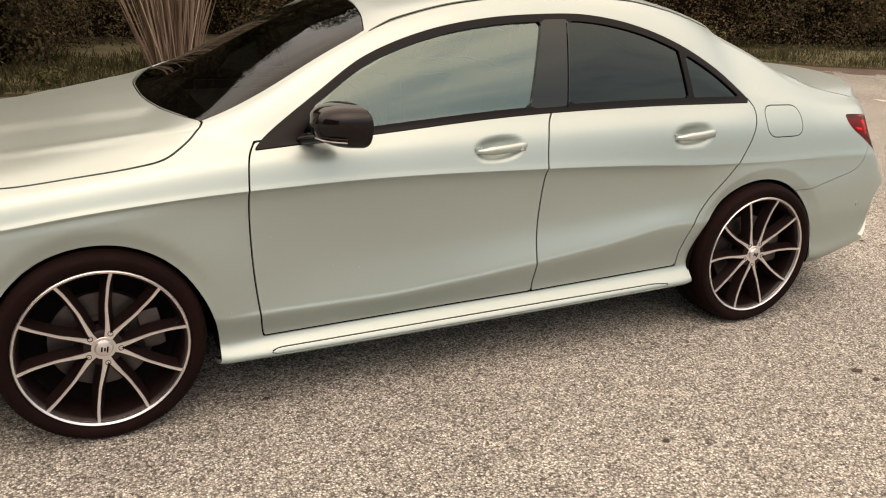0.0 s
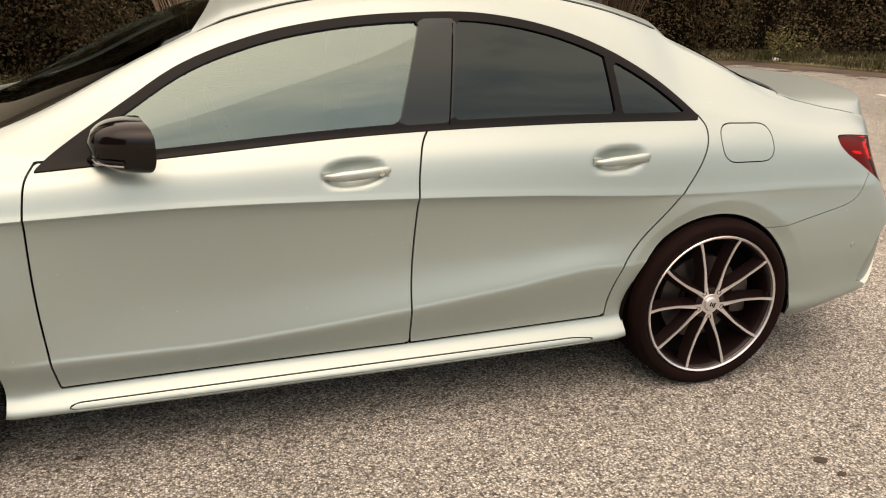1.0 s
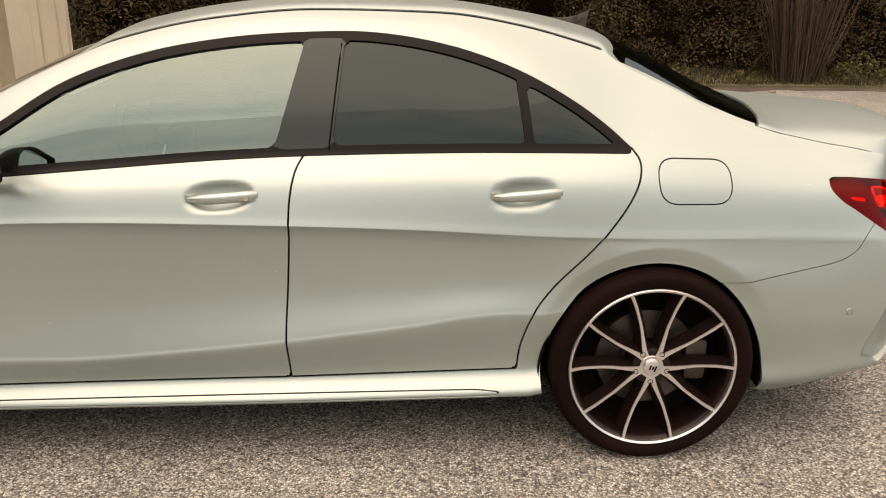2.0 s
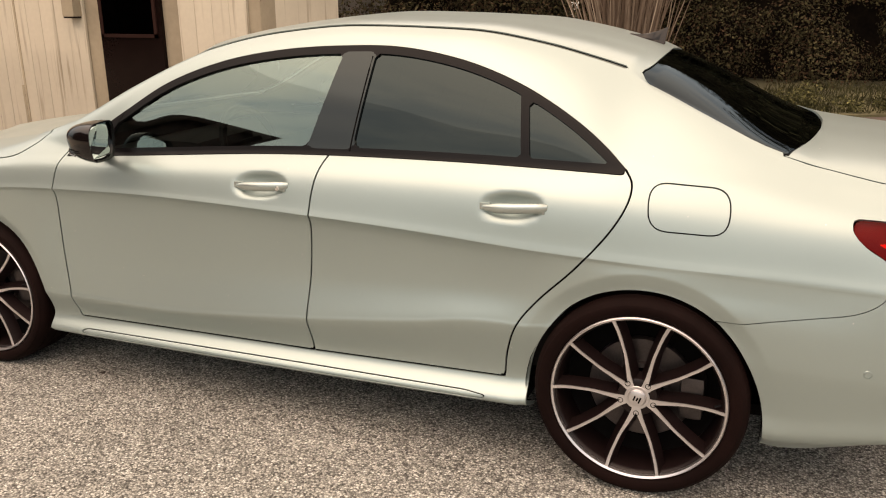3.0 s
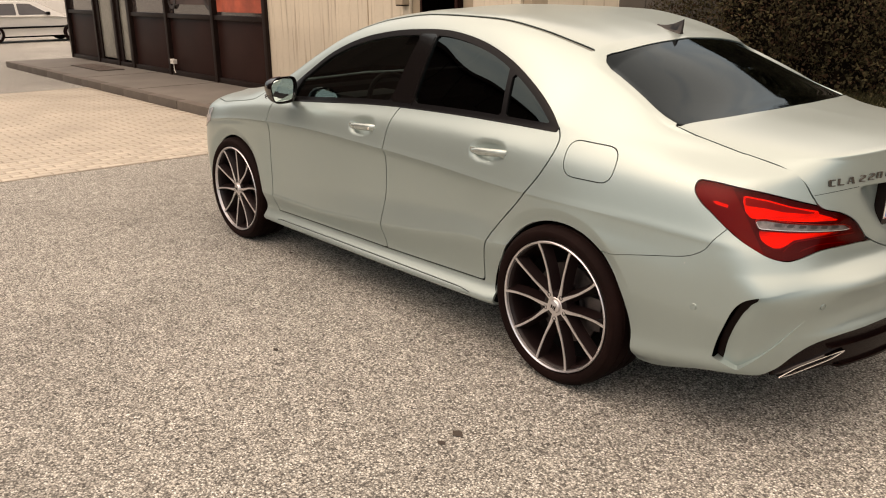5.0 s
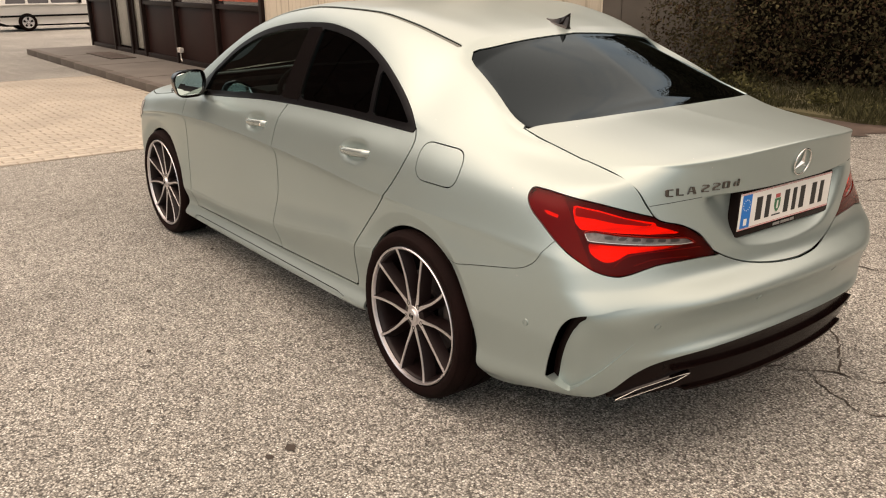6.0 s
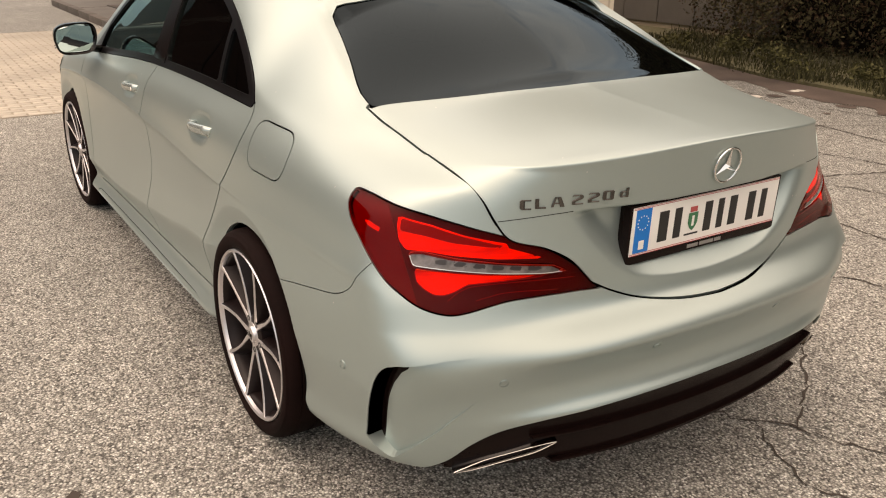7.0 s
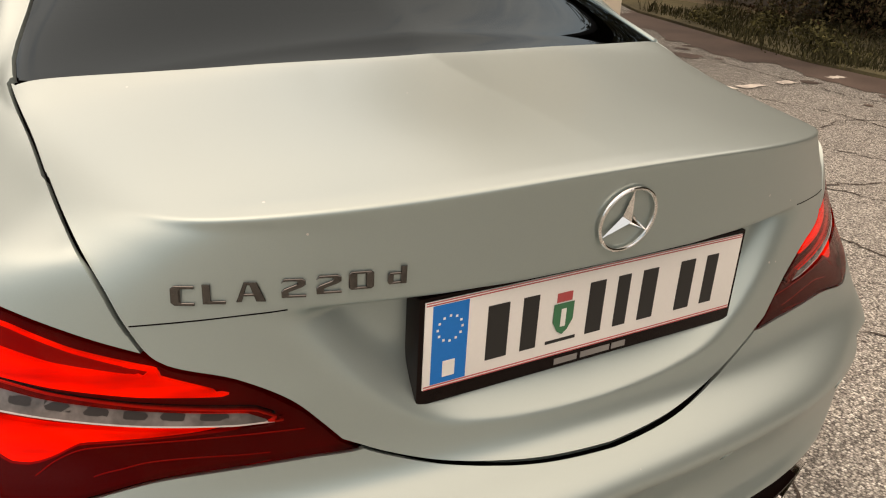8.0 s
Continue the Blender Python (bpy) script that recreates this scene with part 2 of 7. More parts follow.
BLUE = surf("blue_plate_band", (0.004, 0.17, 0.55), 0.35, 0, 200, 0.05, spec=0.2)
INK = surf("black_plate_paint", (0.012, 0.012, 0.012), 0.4, 0, 200, 0.05)
RED_LINE = surf("red_plate_line", (0.45, 0.07, 0.07), 0.4, 0, 200, 0.05)
GREEN = surf("green_crest_paint", (0.03, 0.16, 0.07), 0.4, 0, 200, 0.05)
ASPHALT = asphalt_mat()

# ---- building helpers ----
def mesh_ob(name, verts, faces, material, parent=None, normals=None, smooth=True, label=""):
    me = bpy.data.meshes.new(name)
    me.from_pydata([tuple(map(float, v)) for v in verts], [], [tuple(map(int, f)) for f in faces])
    me.materials.append(material)
    if smooth:
        me.polygons.foreach_set("use_smooth", [True] * len(me.polygons))
    if normals is not None:
        me.normals_split_custom_set_from_vertices([tuple(map(float, n)) for n in normals])
    me.update()
    ob = new(name, me)
    if parent is not None:
        ob.parent = parent
    if label:
        tagged(ob, label)
    return ob


def part(name, bm, material, parent=None, label="", smooth=True, angle=35):
    me = bpy.data.meshes.new(name)
    if smooth:
        for f in bm.faces:
            f.smooth = True
        for e in bm.edges:
            if len(e.link_faces) == 2 and e.calc_face_angle(0) > radians(angle):
                e.smooth = False
    bm.to_mesh(me)
    bm.free()
    me.materials.append(material)
    ob = new(name, me)
    if parent is not None:
        ob.parent = parent
    if label:
        tagged(ob, label)
    return ob


def again(ob, m, parent=None):
    """Another object on the same mesh, at the pose m."""
    o = new(ob.name.split(".")[0], ob.data)
    o.parent = parent if parent is not None else ob.parent
    o.matrix_basis = m
    for key in ("label", "category", "group", "kind"):
        if key in ob:
            o[key] = ob[key]
    return o


def empty(name, at, label, category, group="", kind=""):
    o = new(name)
    o.location = at
    o.empty_display_size = 0.1
    return tagged(o, label, category, group, kind)


def box(bm, x0, x1, y0, y1, z0, z1, bevel=0.0, m=None):
    b2 = bmesh.new()
    bmesh.ops.create_cube(b2, size=1)
    for v in b2.verts:
        v.co = Vector(((x0 + x1) / 2 + v.co.x * (x1 - x0), (y0 + y1) / 2 + v.co.y * (y1 - y0), (z0 + z1) / 2 + v.co.z * (z1 - z0)))
    if bevel:
        bmesh.ops.bevel(b2, geom=b2.edges[:], offset=bevel, segments=2, affect="EDGES", profile=0.7)
    if m is not None:
        b2.transform(m)
    tmp = bpy.data.meshes.new("tmp")
    b2.to_mesh(tmp)
    b2.free()
    bm.from_mesh(tmp)
    bpy.data.meshes.remove(tmp)
    return bm


def boxed(*a, **k):
    return box(bmesh.new(), *a, **k)


def lathe(profile, n=64, axis="y"):
    """A bmesh turned from (radius, along) pairs."""
    bm = bmesh.new()
    rings = []
    for r, h in profile:
        ring = []
        for i in range(n):
            a = 2 * math.pi * i / n
            c, s = r * math.cos(a), r * math.sin(a)
            ring.append(bm.verts.new((c, h, s) if axis == "y" else (c, s, h)))
        rings.append(ring)
    for p, q in zip(rings, rings[1:]):
        for i in range(n):
            j = (i + 1) % n
            bm.faces.new((p[i], p[j], q[j], q[i]))
    bmesh.ops.recalc_face_normals(bm, faces=bm.faces[:])
    return bm


def tube(points, radius, n=8, taper=None, closed_ends=True):
    bm = bmesh.new()
    pts = [Vector(p) for p in points]
    rings = []
    for i, p in enumerate(pts):
        d = (pts[min(i + 1, len(pts) - 1)] - pts[max(i - 1, 0)]).normalized()
        up = Vector((0, 0, 1)) if abs(d.z) < 0.9 else Vector((1, 0, 0))
        a = d.cross(up).normalized()
        b = d.cross(a)
        r = radius if taper is None else radius * taper[i]
        rings.append([bm.verts.new(p + r * (math.cos(2 * math.pi * k / n) * a + math.sin(2 * math.pi * k / n) * b)) for k in range(n)])
    for p, q in zip(rings, rings[1:]):
        for i in range(n):
            j = (i + 1) % n
            bm.faces.new((p[i], p[j], q[j], q[i]))
    if closed_ends:
        bm.faces.new(rings[0][::-1])
        bm.faces.new(rings[-1])
    bmesh.ops.recalc_face_normals(bm, faces=bm.faces[:])
    return bm


def pchip(knots, xs):
    """Monotone cubic through (x, value) knots; flat beyond the ends."""
    k = np.array(sorted(knots), float)
    x, y = k[:, 0], k[:, 1]
    h, d = np.diff(x), np.diff(y) / np.diff(x)
    m = np.zeros(len(x))
    for i in range(1, len(x) - 1):
        if d[i - 1] * d[i] > 0:
            w1, w2 = 2 * h[i] + h[i - 1], h[i] + 2 * h[i - 1]
            m[i] = (w1 + w2) / (w1 / d[i - 1] + w2 / d[i])
    m[0], m[-1] = d[0], d[-1]
    q = np.clip(np.asarray(xs, float), x[0], x[-1])
    i = np.clip(np.searchsorted(x, q) - 1, 0, len(h) - 1)
    t = (q - x[i]) / h[i]
    return (2 * t**3 - 3 * t**2 + 1) * y[i] + (t**3 - 2 * t**2 + t) * h[i] * m[i] + (3 * t**2 - 2 * t**3) * y[i + 1] + (t**3 - t**2) * h[i] * m[i + 1]


def spline(knots, xs):
    """Natural cubic spline through (x, value) knots."""
    k = np.array(sorted(knots), float)
    x, y = k[:, 0], k[:, 1]
    n, h = len(x), np.diff(x)
    a = np.eye(n)
    r = np.zeros(n)
    for i in range(1, n - 1):
        a[i, i - 1 : i + 2] = h[i - 1], 2 * (h[i - 1] + h[i]), h[i]
        r[i] = 6 * ((y[i + 1] - y[i]) / h[i] - (y[i] - y[i - 1]) / h[i - 1])
    s = np.linalg.solve(a, r)
    q = np.clip(np.asarray(xs, float), x[0], x[-1])
    i = np.clip(np.searchsorted(x, q) - 1, 0, n - 2)
    t, u = q - x[i], x[i + 1] - q
    return (s[i] * u**3 + s[i + 1] * t**3) / (6 * h[i]) + (y[i] / h[i] - s[i] * h[i] / 6) * u + (y[i + 1] / h[i] - s[i + 1] * h[i] / 6) * t


def through_points(pts, per=8, closed=False):
    """A smooth curve (centripetal Catmull-Rom) through points of any dimension."""
    p = np.array(pts, float)
    if closed:
        p = np.concatenate([p[-1:], p, p[:2]])
    else:
        p = np.concatenate([2 * p[:1] - p[1:2], p, 2 * p[-1:] - p[-2:-1]])
    out = []
    for a, b, c, d in zip(p, p[1:], p[2:], p[3:]):
        t0 = 0.0
        t1 = t0 + max(np.linalg.norm(b - a), 1e-6) ** 0.5
        t2 = t1 + max(np.linalg.norm(c - b), 1e-6) ** 0.5
        t3 = t2 + max(np.linalg.norm(d - c), 1e-6) ** 0.5
        for t in np.linspace(t1, t2, per, endpoint=False):
            a1 = (t1 - t) / (t1 - t0) * a + (t - t0) / (t1 - t0) * b
            a2 = (t2 - t) / (t2 - t1) * b + (t - t1) / (t2 - t1) * c
            a3 = (t3 - t) / (t3 - t2) * c + (t - t2) / (t3 - t2) * d
            b1 = (t2 - t) / (t2 - t0) * a1 + (t - t0) / (t2 - t0) * a2
            b2 = (t3 - t) / (t3 - t1) * a2 + (t - t1) / (t3 - t1) * a3
            out.append((t2 - t) / (t2 - t1) * b1 + (t - t1) / (t2 - t1) * b2)
    if not closed:
        out.append(p[-2])
    return np.array(out)


def rounded(poly, r, per=5):
    """A polygon with its corners rounded."""
    p = [np.array(q, float) for q in poly]
    out = []
    for i in range(len(p)):
        a, b, c = p[i - 1], p[i], p[(i + 1) % len(p)]
        u, v = a - b, c - b
        k = min(r, 0.45 * np.linalg.norm(u), 0.45 * np.linalg.norm(v))
        s, e = b + k * u / np.linalg.norm(u), b + k * v / np.linalg.norm(v)
        for t in np.linspace(0, 1, per):
            out.append((1 - t) ** 2 * s + 2 * t * (1 - t) * b + t**2 * e)
    return np.array(out)


def inside_distance(poly, pts):
    """Signed distance to a polygon's outline: positive inside."""
    p = np.asarray(poly, float)
    q = np.roll(p, -1, axis=0)
    best = np.full(len(pts), 1e9)
    odd = np.zeros(len(pts), bool)
    px, py = pts[:, 0], pts[:, 1]
    for a, b in zip(p, q):
        e = b - a
        ll = e @ e
        if ll < 1e-14:
            continue
        t = np.clip(((px - a[0]) * e[0] + (py - a[1]) * e[1]) / ll, 0, 1)
        best = np.minimum(best, (px - a[0] - t * e[0]) ** 2 + (py - a[1] - t * e[1]) ** 2)
        if abs(e[1]) > 1e-12:
            odd ^= ((a[1] > py) != (b[1] > py)) & (px < (b[0] - a[0]) * (py - a[1]) / (b[1] - a[1]) + a[0])
    return np.where(odd, 1, -1) * np.sqrt(best)


class Sheet:
    """A triangle mesh with normals that can be cut along smooth curves."""

    def __init__(self, v, n, f):
        self.v, self.n, self.f = v, n, f

    @classmethod
    def grid(cls, p):
        """From a grid of points [i, j, 3]; the normal is d/di x d/dj."""
        du, dv = np.gradient(p, axis=0), np.gradient(p, axis=1)
        n = np.cross(du, dv)
        n /= np.maximum(np.linalg.norm(n, axis=2, keepdims=True), 1e-12)
        a, b = p.shape[:2]
        idx = np.arange(a * b).reshape(a, b)
        q = np.stack([idx[:-1, :-1], idx[1:, :-1], idx[1:, 1:], idx[:-1, 1:]], -1).reshape(-1, 4)
        return cls(p.reshape(-1, 3), n.reshape(-1, 3), np.concatenate([q[:, [0, 1, 2]], q[:, [0, 2, 3]]]))

    def clip(self, field):
        """The part where field (a value for each vertex) is positive."""
        val = np.where(np.abs(field) < 1e-7, 1e-7, field)
        pos = val[self.f] > 0
        count = pos.sum(1)
        faces = [self.f[count == 3]]
        made, nv, nn, extra = {}, [], [], []
        base = len(self.v)

        def cross(i, j):
            key = (i, j) if i < j else (j, i)
            if key not in made:
                t = val[key[0]] / (val[key[0]] - val[key[1]])
                made[key] = base + len(nv)
                nv.append(self.v[key[0]] * (1 - t) + self.v[key[1]] * t)
                nn.append(self.n[key[0]] * (1 - t) + self.n[key[1]] * t)
            return made[key]

        for tri in self.f[(count == 1) | (count == 2)]:
            s = [val[k] > 0 for k in tri]
            while not (s[0] and not s[2] and (not s[1] or s[1])):
                tri, s = np.roll(tri, 1), s[-1:] + s[:-1]
            a, b, c = map(int, tri)
            if s[1]:
                p, q = cross(b, c), cross(c, a)
                extra += [(a, b, p), (a, p, q)]
            else:
                extra.append((a, cross(a, b), cross(c, a)))
        if extra:
            faces.append(np.array(extra))
        f = np.concatenate(faces)
        v = np.concatenate([self.v, np.array(nv).reshape(-1, 3)])
        n = np.concatenate([self.n, np.array(nn).reshape(-1, 3)])
        used, f2 = np.unique(f, return_inverse=True)
        return Sheet(v[used], n[used], f2.reshape(-1, 3))

    def carve(self, field_of, gap=0.0):
        """Two sheets: inside the field (positive) and the rest, with a gap between."""
        d = field_of(self.v, self.n)
        return self.clip(d - gap / 2), self.clip(-d - gap / 2)

    def rim(self, skip=lambda a, b: False):
        e = np.concatenate([self.f[:, [0, 1]], self.f[:, [1, 2]], self.f[:, [2, 0]]])
        key = np.sort(e, 1)
        _, first, n = np.unique(key[:, 0].astype(np.int64) * (len(self.v) + 1) + key[:, 1], return_index=True, return_counts=True)
        return [tuple(e[i]) for i in first[n == 1] if not skip(self.v[e[i][0]], self.v[e[i][1]])]

    def moved(self, d):
        return Sheet(self.v + d * self.n, self.n, self.f)

    def mirrored(self):
        k = np.array([1, -1, 1])
        return Sheet(self.v * k, self.n * k, self.f[:, ::-1])

    def both(self):
        """Together with its mirror image, welded on the centre line."""
        v2 = self.v.copy()
        mid = np.abs(v2[:, 1]) < 1e-5
        m = self.mirrored()
        new_id = np.where(mid, np.arange(len(v2)), np.cumsum(~mid) - 1 + len(v2))
        n = self.n.copy()
        n[mid, 1] = 0
        return Sheet(np.concatenate([v2, m.v[~mid]]), np.concatenate([n, m.n[~mid]]), np.concatenate([self.f, new_id[m.f]]))

    def build(self, name, material, parent, lip=0.010, label="", lip_at=None):
        """A mesh object, with its rim turned inwards by lip metres so that it has thickness."""
        n = self.n / np.maximum(np.linalg.norm(self.n, axis=1, keepdims=True), 1e-9)
        v, faces, normals = list(self.v), [tuple(t) for t in self.f], list(n)
        if lip:
            ids = {}

            def twin(i, inner, side):
                key = (i, inner)
                if key not in ids:
                    ids[key] = len(v)
                    v.append(self.v[i] - ((lip_at(self.v[i]) if lip_at else lip) * n[i] if inner else 0))
                    normals.append(side)
                return ids[key]

            for a, b in self.rim(lambda p, q: abs(p[1]) < 1e-4 and abs(q[1]) < 1e-4):
                side = np.cross(self.v[b] - self.v[a], n[a])
                side = side / max(np.linalg.norm(side), 1e-9)
                faces.append((twin(b, False, side), twin(a, False, side), twin(a, True, side), twin(b, True, side)))
        return mesh_ob(name, v, faces, material, parent, normals, True, label)


def side_poly(poly, lo=-9.0):
    return lambda v, n: inside_distance(poly, v[:, [0, 2]])


def top_poly(poly):
    return lambda v, n: inside_distance(poly, np.stack([v[:, 0], np.abs(v[:, 1])], 1))


def tail_poly(poly):
    return lambda v, n: inside_distance(poly, np.stack([v[:, 0] - np.abs(v[:, 1]), v[:, 2]], 1))


def rear_poly(poly):
    return lambda v, n: inside_distance(poly, np.stack([np.abs(v[:, 1]), v[:, 2]], 1))

# ---- the car: skin ----
# The car's nose points to -x, its left side to -y; the axles stand at x = -1.35 and 1.35.
# Feature lines along the car: (x, half width, height), from the sill up to the centre line.
SILL_FOOT = [(-1.6, 0.78, 0.20), (-1.0, 0.80, 0.185), (0, 0.80, 0.192), (1.0, 0.80, 0.205), (1.75, 0.80, 0.212), (2.2, 0.74, 0.28)]
SILL_EDGE = [(-1.6, 0.845, 0.225), (-1.0, 0.876, 0.212), (0, 0.877, 0.222), (0.97, 0.874, 0.240), (1.75, 0.848, 0.26), (2.2, 0.80, 0.32)]
DOOR_FOOT = [(-1.6, 0.858, 0.29), (-1.0, 0.851, 0.272), (-0.85, 0.843, 0.277), (0.22, 0.833, 0.293), (0.97, 0.834, 0.313), (1.75, 0.848, 0.33), (2.2, 0.80, 0.38)]
LOW_CREASE = [(-1.6, 0.868, 0.4), (-1, 0.876, 0.365), (-0.85, 0.873, 0.366), (-0.45, 0.87, 0.366), (-0.15, 0.869, 0.384), (0.2, 0.869, 0.416), (0.55, 0.869, 0.456), (0.9, 0.869, 0.501), (1.35, 0.874, 0.5), (1.75, 0.862, 0.47), (2.2, 0.816, 0.46)]
ABOVE_CREASE = [(-1.6, 0.8685, 0.42), (-1, 0.8765, 0.385), (-0.85, 0.869, 0.386), (-0.45, 0.866, 0.386), (-0.15, 0.865, 0.404), (0.2, 0.865, 0.436), (0.55, 0.865, 0.476), (0.9, 0.865, 0.521), (1.35, 0.8745, 0.52), (1.75, 0.8625, 0.49), (2.2, 0.8165, 0.48)]
DOOR_HOLLOW = [(-1.6, 0.870, 0.560), (-1.0, 0.873, 0.570), (-0.85, 0.858, 0.520), (-0.4, 0.843, 0.540), (0.2, 0.836, 0.565), (0.9, 0.846, 0.600), (1.35, 0.872, 0.640), (1.75, 0.856, 0.600), (2.2, 0.812, 0.580)]
BELOW_SHOULDER = [(-1.6, 0.858, 0.698), (-1.34, 0.871, 0.726), (-0.87, 0.857, 0.756), (-0.45, 0.85, 0.764), (0.23, 0.843, 0.751), (0.62, 0.842, 0.735), (1.04, 0.853, 0.712), (1.35, 0.865, 0.695), (1.6, 0.851, 0.682), (1.9, 0.832, 0.67), (2.2, 0.805, 0.68)]
SHOULDER = [(-1.6, 0.856, 0.733), (-1.34, 0.872, 0.768), (-0.87, 0.874, 0.799), (-0.45, 0.869, 0.807), (0.23, 0.863, 0.791), (0.62, 0.861, 0.775), (1.04, 0.862, 0.751), (1.35, 0.858, 0.742), (1.6, 0.845, 0.737), (1.9, 0.825, 0.725), (2.2, 0.802, 0.71)]
# just under the shoulder crease, which fades out over both wheels
UNDER_SHOULDER = [(x, w - 0.0075 * max(0.0, min(1.0, (1.30 - x) / 0.45, (x + 1.75) / 0.6)), z - 0.010) for x, w, z in SHOULDER]
# just over it the door stays tilted up to the sky
OVER_SHOULDER = []
UPPER_DOOR = [(-1.6, 0.822, 0.805), (-1.34, 0.837, 0.842), (-0.87, 0.841, 0.882), (-0.45, 0.835, 0.900), (0.23, 0.827, 0.908), (0.62, 0.825, 0.910), (1.04, 0.827, 0.903), (1.35, 0.819, 0.893), (1.6, 0.803, 0.880), (1.9, 0.778, 0.87), (2.2, 0.735, 0.86)]
OVER_SHOULDER += [(x, w + 0.17 * (u - w) - 0.0004, z + 0.17 * (h - z)) for (x, w, z), (_, u, h) in zip(SHOULDER, UPPER_DOOR)]
BELT = [(-1.6, 0.775, 0.838), (-1.34, 0.787, 0.875), (-0.99, 0.803, 0.915), (-0.82, 0.803, 0.928), (-0.42, 0.787, 0.958), (0, 0.777, 0.988), (0.3, 0.772, 1.0), (0.74, 0.770, 1.003), (1.24, 0.766, 0.996), (1.4, 0.768, 0.975), (1.6, 0.758, 0.952), (1.9, 0.726, 0.925), (2.2, 0.680, 0.91)]
RAIL = [(-1.6, 0.71, 0.862), (-1.34, 0.73, 0.900), (-0.99, 0.765, 0.952), (-0.82, 0.79, 0.943), (-0.6, 0.735, 1.086), (-0.43, 0.691, 1.188), (-0.2, 0.662, 1.270), (0.04, 0.647, 1.312), (0.28, 0.641, 1.330), (0.5, 0.641, 1.328), (0.73, 0.652, 1.288), (0.93, 0.680, 1.218), (1.1, 0.714, 1.126), (1.24, 0.742, 1.035), (1.4, 0.735, 1.015), (1.6, 0.712, 0.995), (1.9, 0.655, 0.962), (2.2, 0.59, 0.945)]
ROOF_EDGE = [(-1.6, 0.58, 0.885), (-1.34, 0.61, 0.928), (-0.99, 0.725, 0.988), (-0.82, 0.700, 1.070), (-0.6, 0.660, 1.182), (-0.3, 0.607, 1.308), (0, 0.582, 1.372), (0.3, 0.572, 1.397), (0.7, 0.560, 1.386), (0.95, 0.546, 1.346), (1.1, 0.532, 1.306), (1.236, 0.512, 1.262), (1.45, 0.558, 1.163), (1.691, 0.622, 1.036), (1.9, 0.575, 1.006), (2.2, 0.50, 0.990)]
ROOF_MID = [(-1.6, 0.30, 0.906), (-1.34, 0.31, 0.948), (-1.09, 0.34, 0.990), (-0.9, 0.36, 1.090), (-0.6, 0.34, 1.240), (-0.3, 0.32, 1.352), (0, 0.30, 1.402), (0.3, 0.29, 1.424), (0.7, 0.285, 1.412), (1.0, 0.275, 1.366), (1.24, 0.27, 1.308), (1.5, 0.29, 1.200), (1.765, 0.32, 1.064), (1.9, 0.31, 1.046), (2.2, 0.27, 1.026), (2.34, 0.26, 1.016)]
CENTRE = [(-1.6, 0, 0.912), (-1.34, 0, 0.956), (-1.125, 0, 0.992), (-0.9, 0, 1.105), (-0.6, 0, 1.262), (-0.3, 0, 1.368), (0, 0, 1.415), (0.3, 0, 1.434), (0.7, 0, 1.420), (1.0, 0, 1.377), (1.24, 0, 1.322), (1.5, 0, 1.215), (1.79, 0, 1.072), (1.9, 0, 1.058), (2.2, 0, 1.034), (2.34, 0, 1.020)]
LINES = [SILL_FOOT, SILL_EDGE, DOOR_FOOT, LOW_CREASE, ABOVE_CREASE, DOOR_HOLLOW, BELOW_SHOULDER, UNDER_SHOULDER, SHOULDER, OVER_SHOULDER, UPPER_DOOR, BELT, RAIL, ROOF_EDGE, ROOF_MID, CENTRE]
EDGE_ROW = 13  # where ROOF_EDGE stands in the list
NOSE_Z = (0.24, 0.27, 0.33, 0.42, 0.44, 0.50, 0.57, 0.59, 0.60, 0.605, 0.62, 0.635, 0.645, 0.65, 0.655, 0.66)
PER = 9


def soft(a, sigma, axis=0):
    """Gaussian smoothing along an axis, with the ends held."""
    if sigma <= 0:
        return a
    r = int(3 * sigma) + 1
    k = np.exp(-0.5 * (np.arange(-r, r + 1) / sigma) ** 2)
    k /= k.sum()
    b = np.moveaxis(a, axis, 0)
    pad = np.concatenate([2 * b[:1] - b[r:0:-1], b, 2 * b[-1:] - b[-2 : -r - 2 : -1]])
    out = sum(w * pad[i : i + len(b)] for i, w in enumerate(k))
    return np.moveaxis(out, 0, axis)


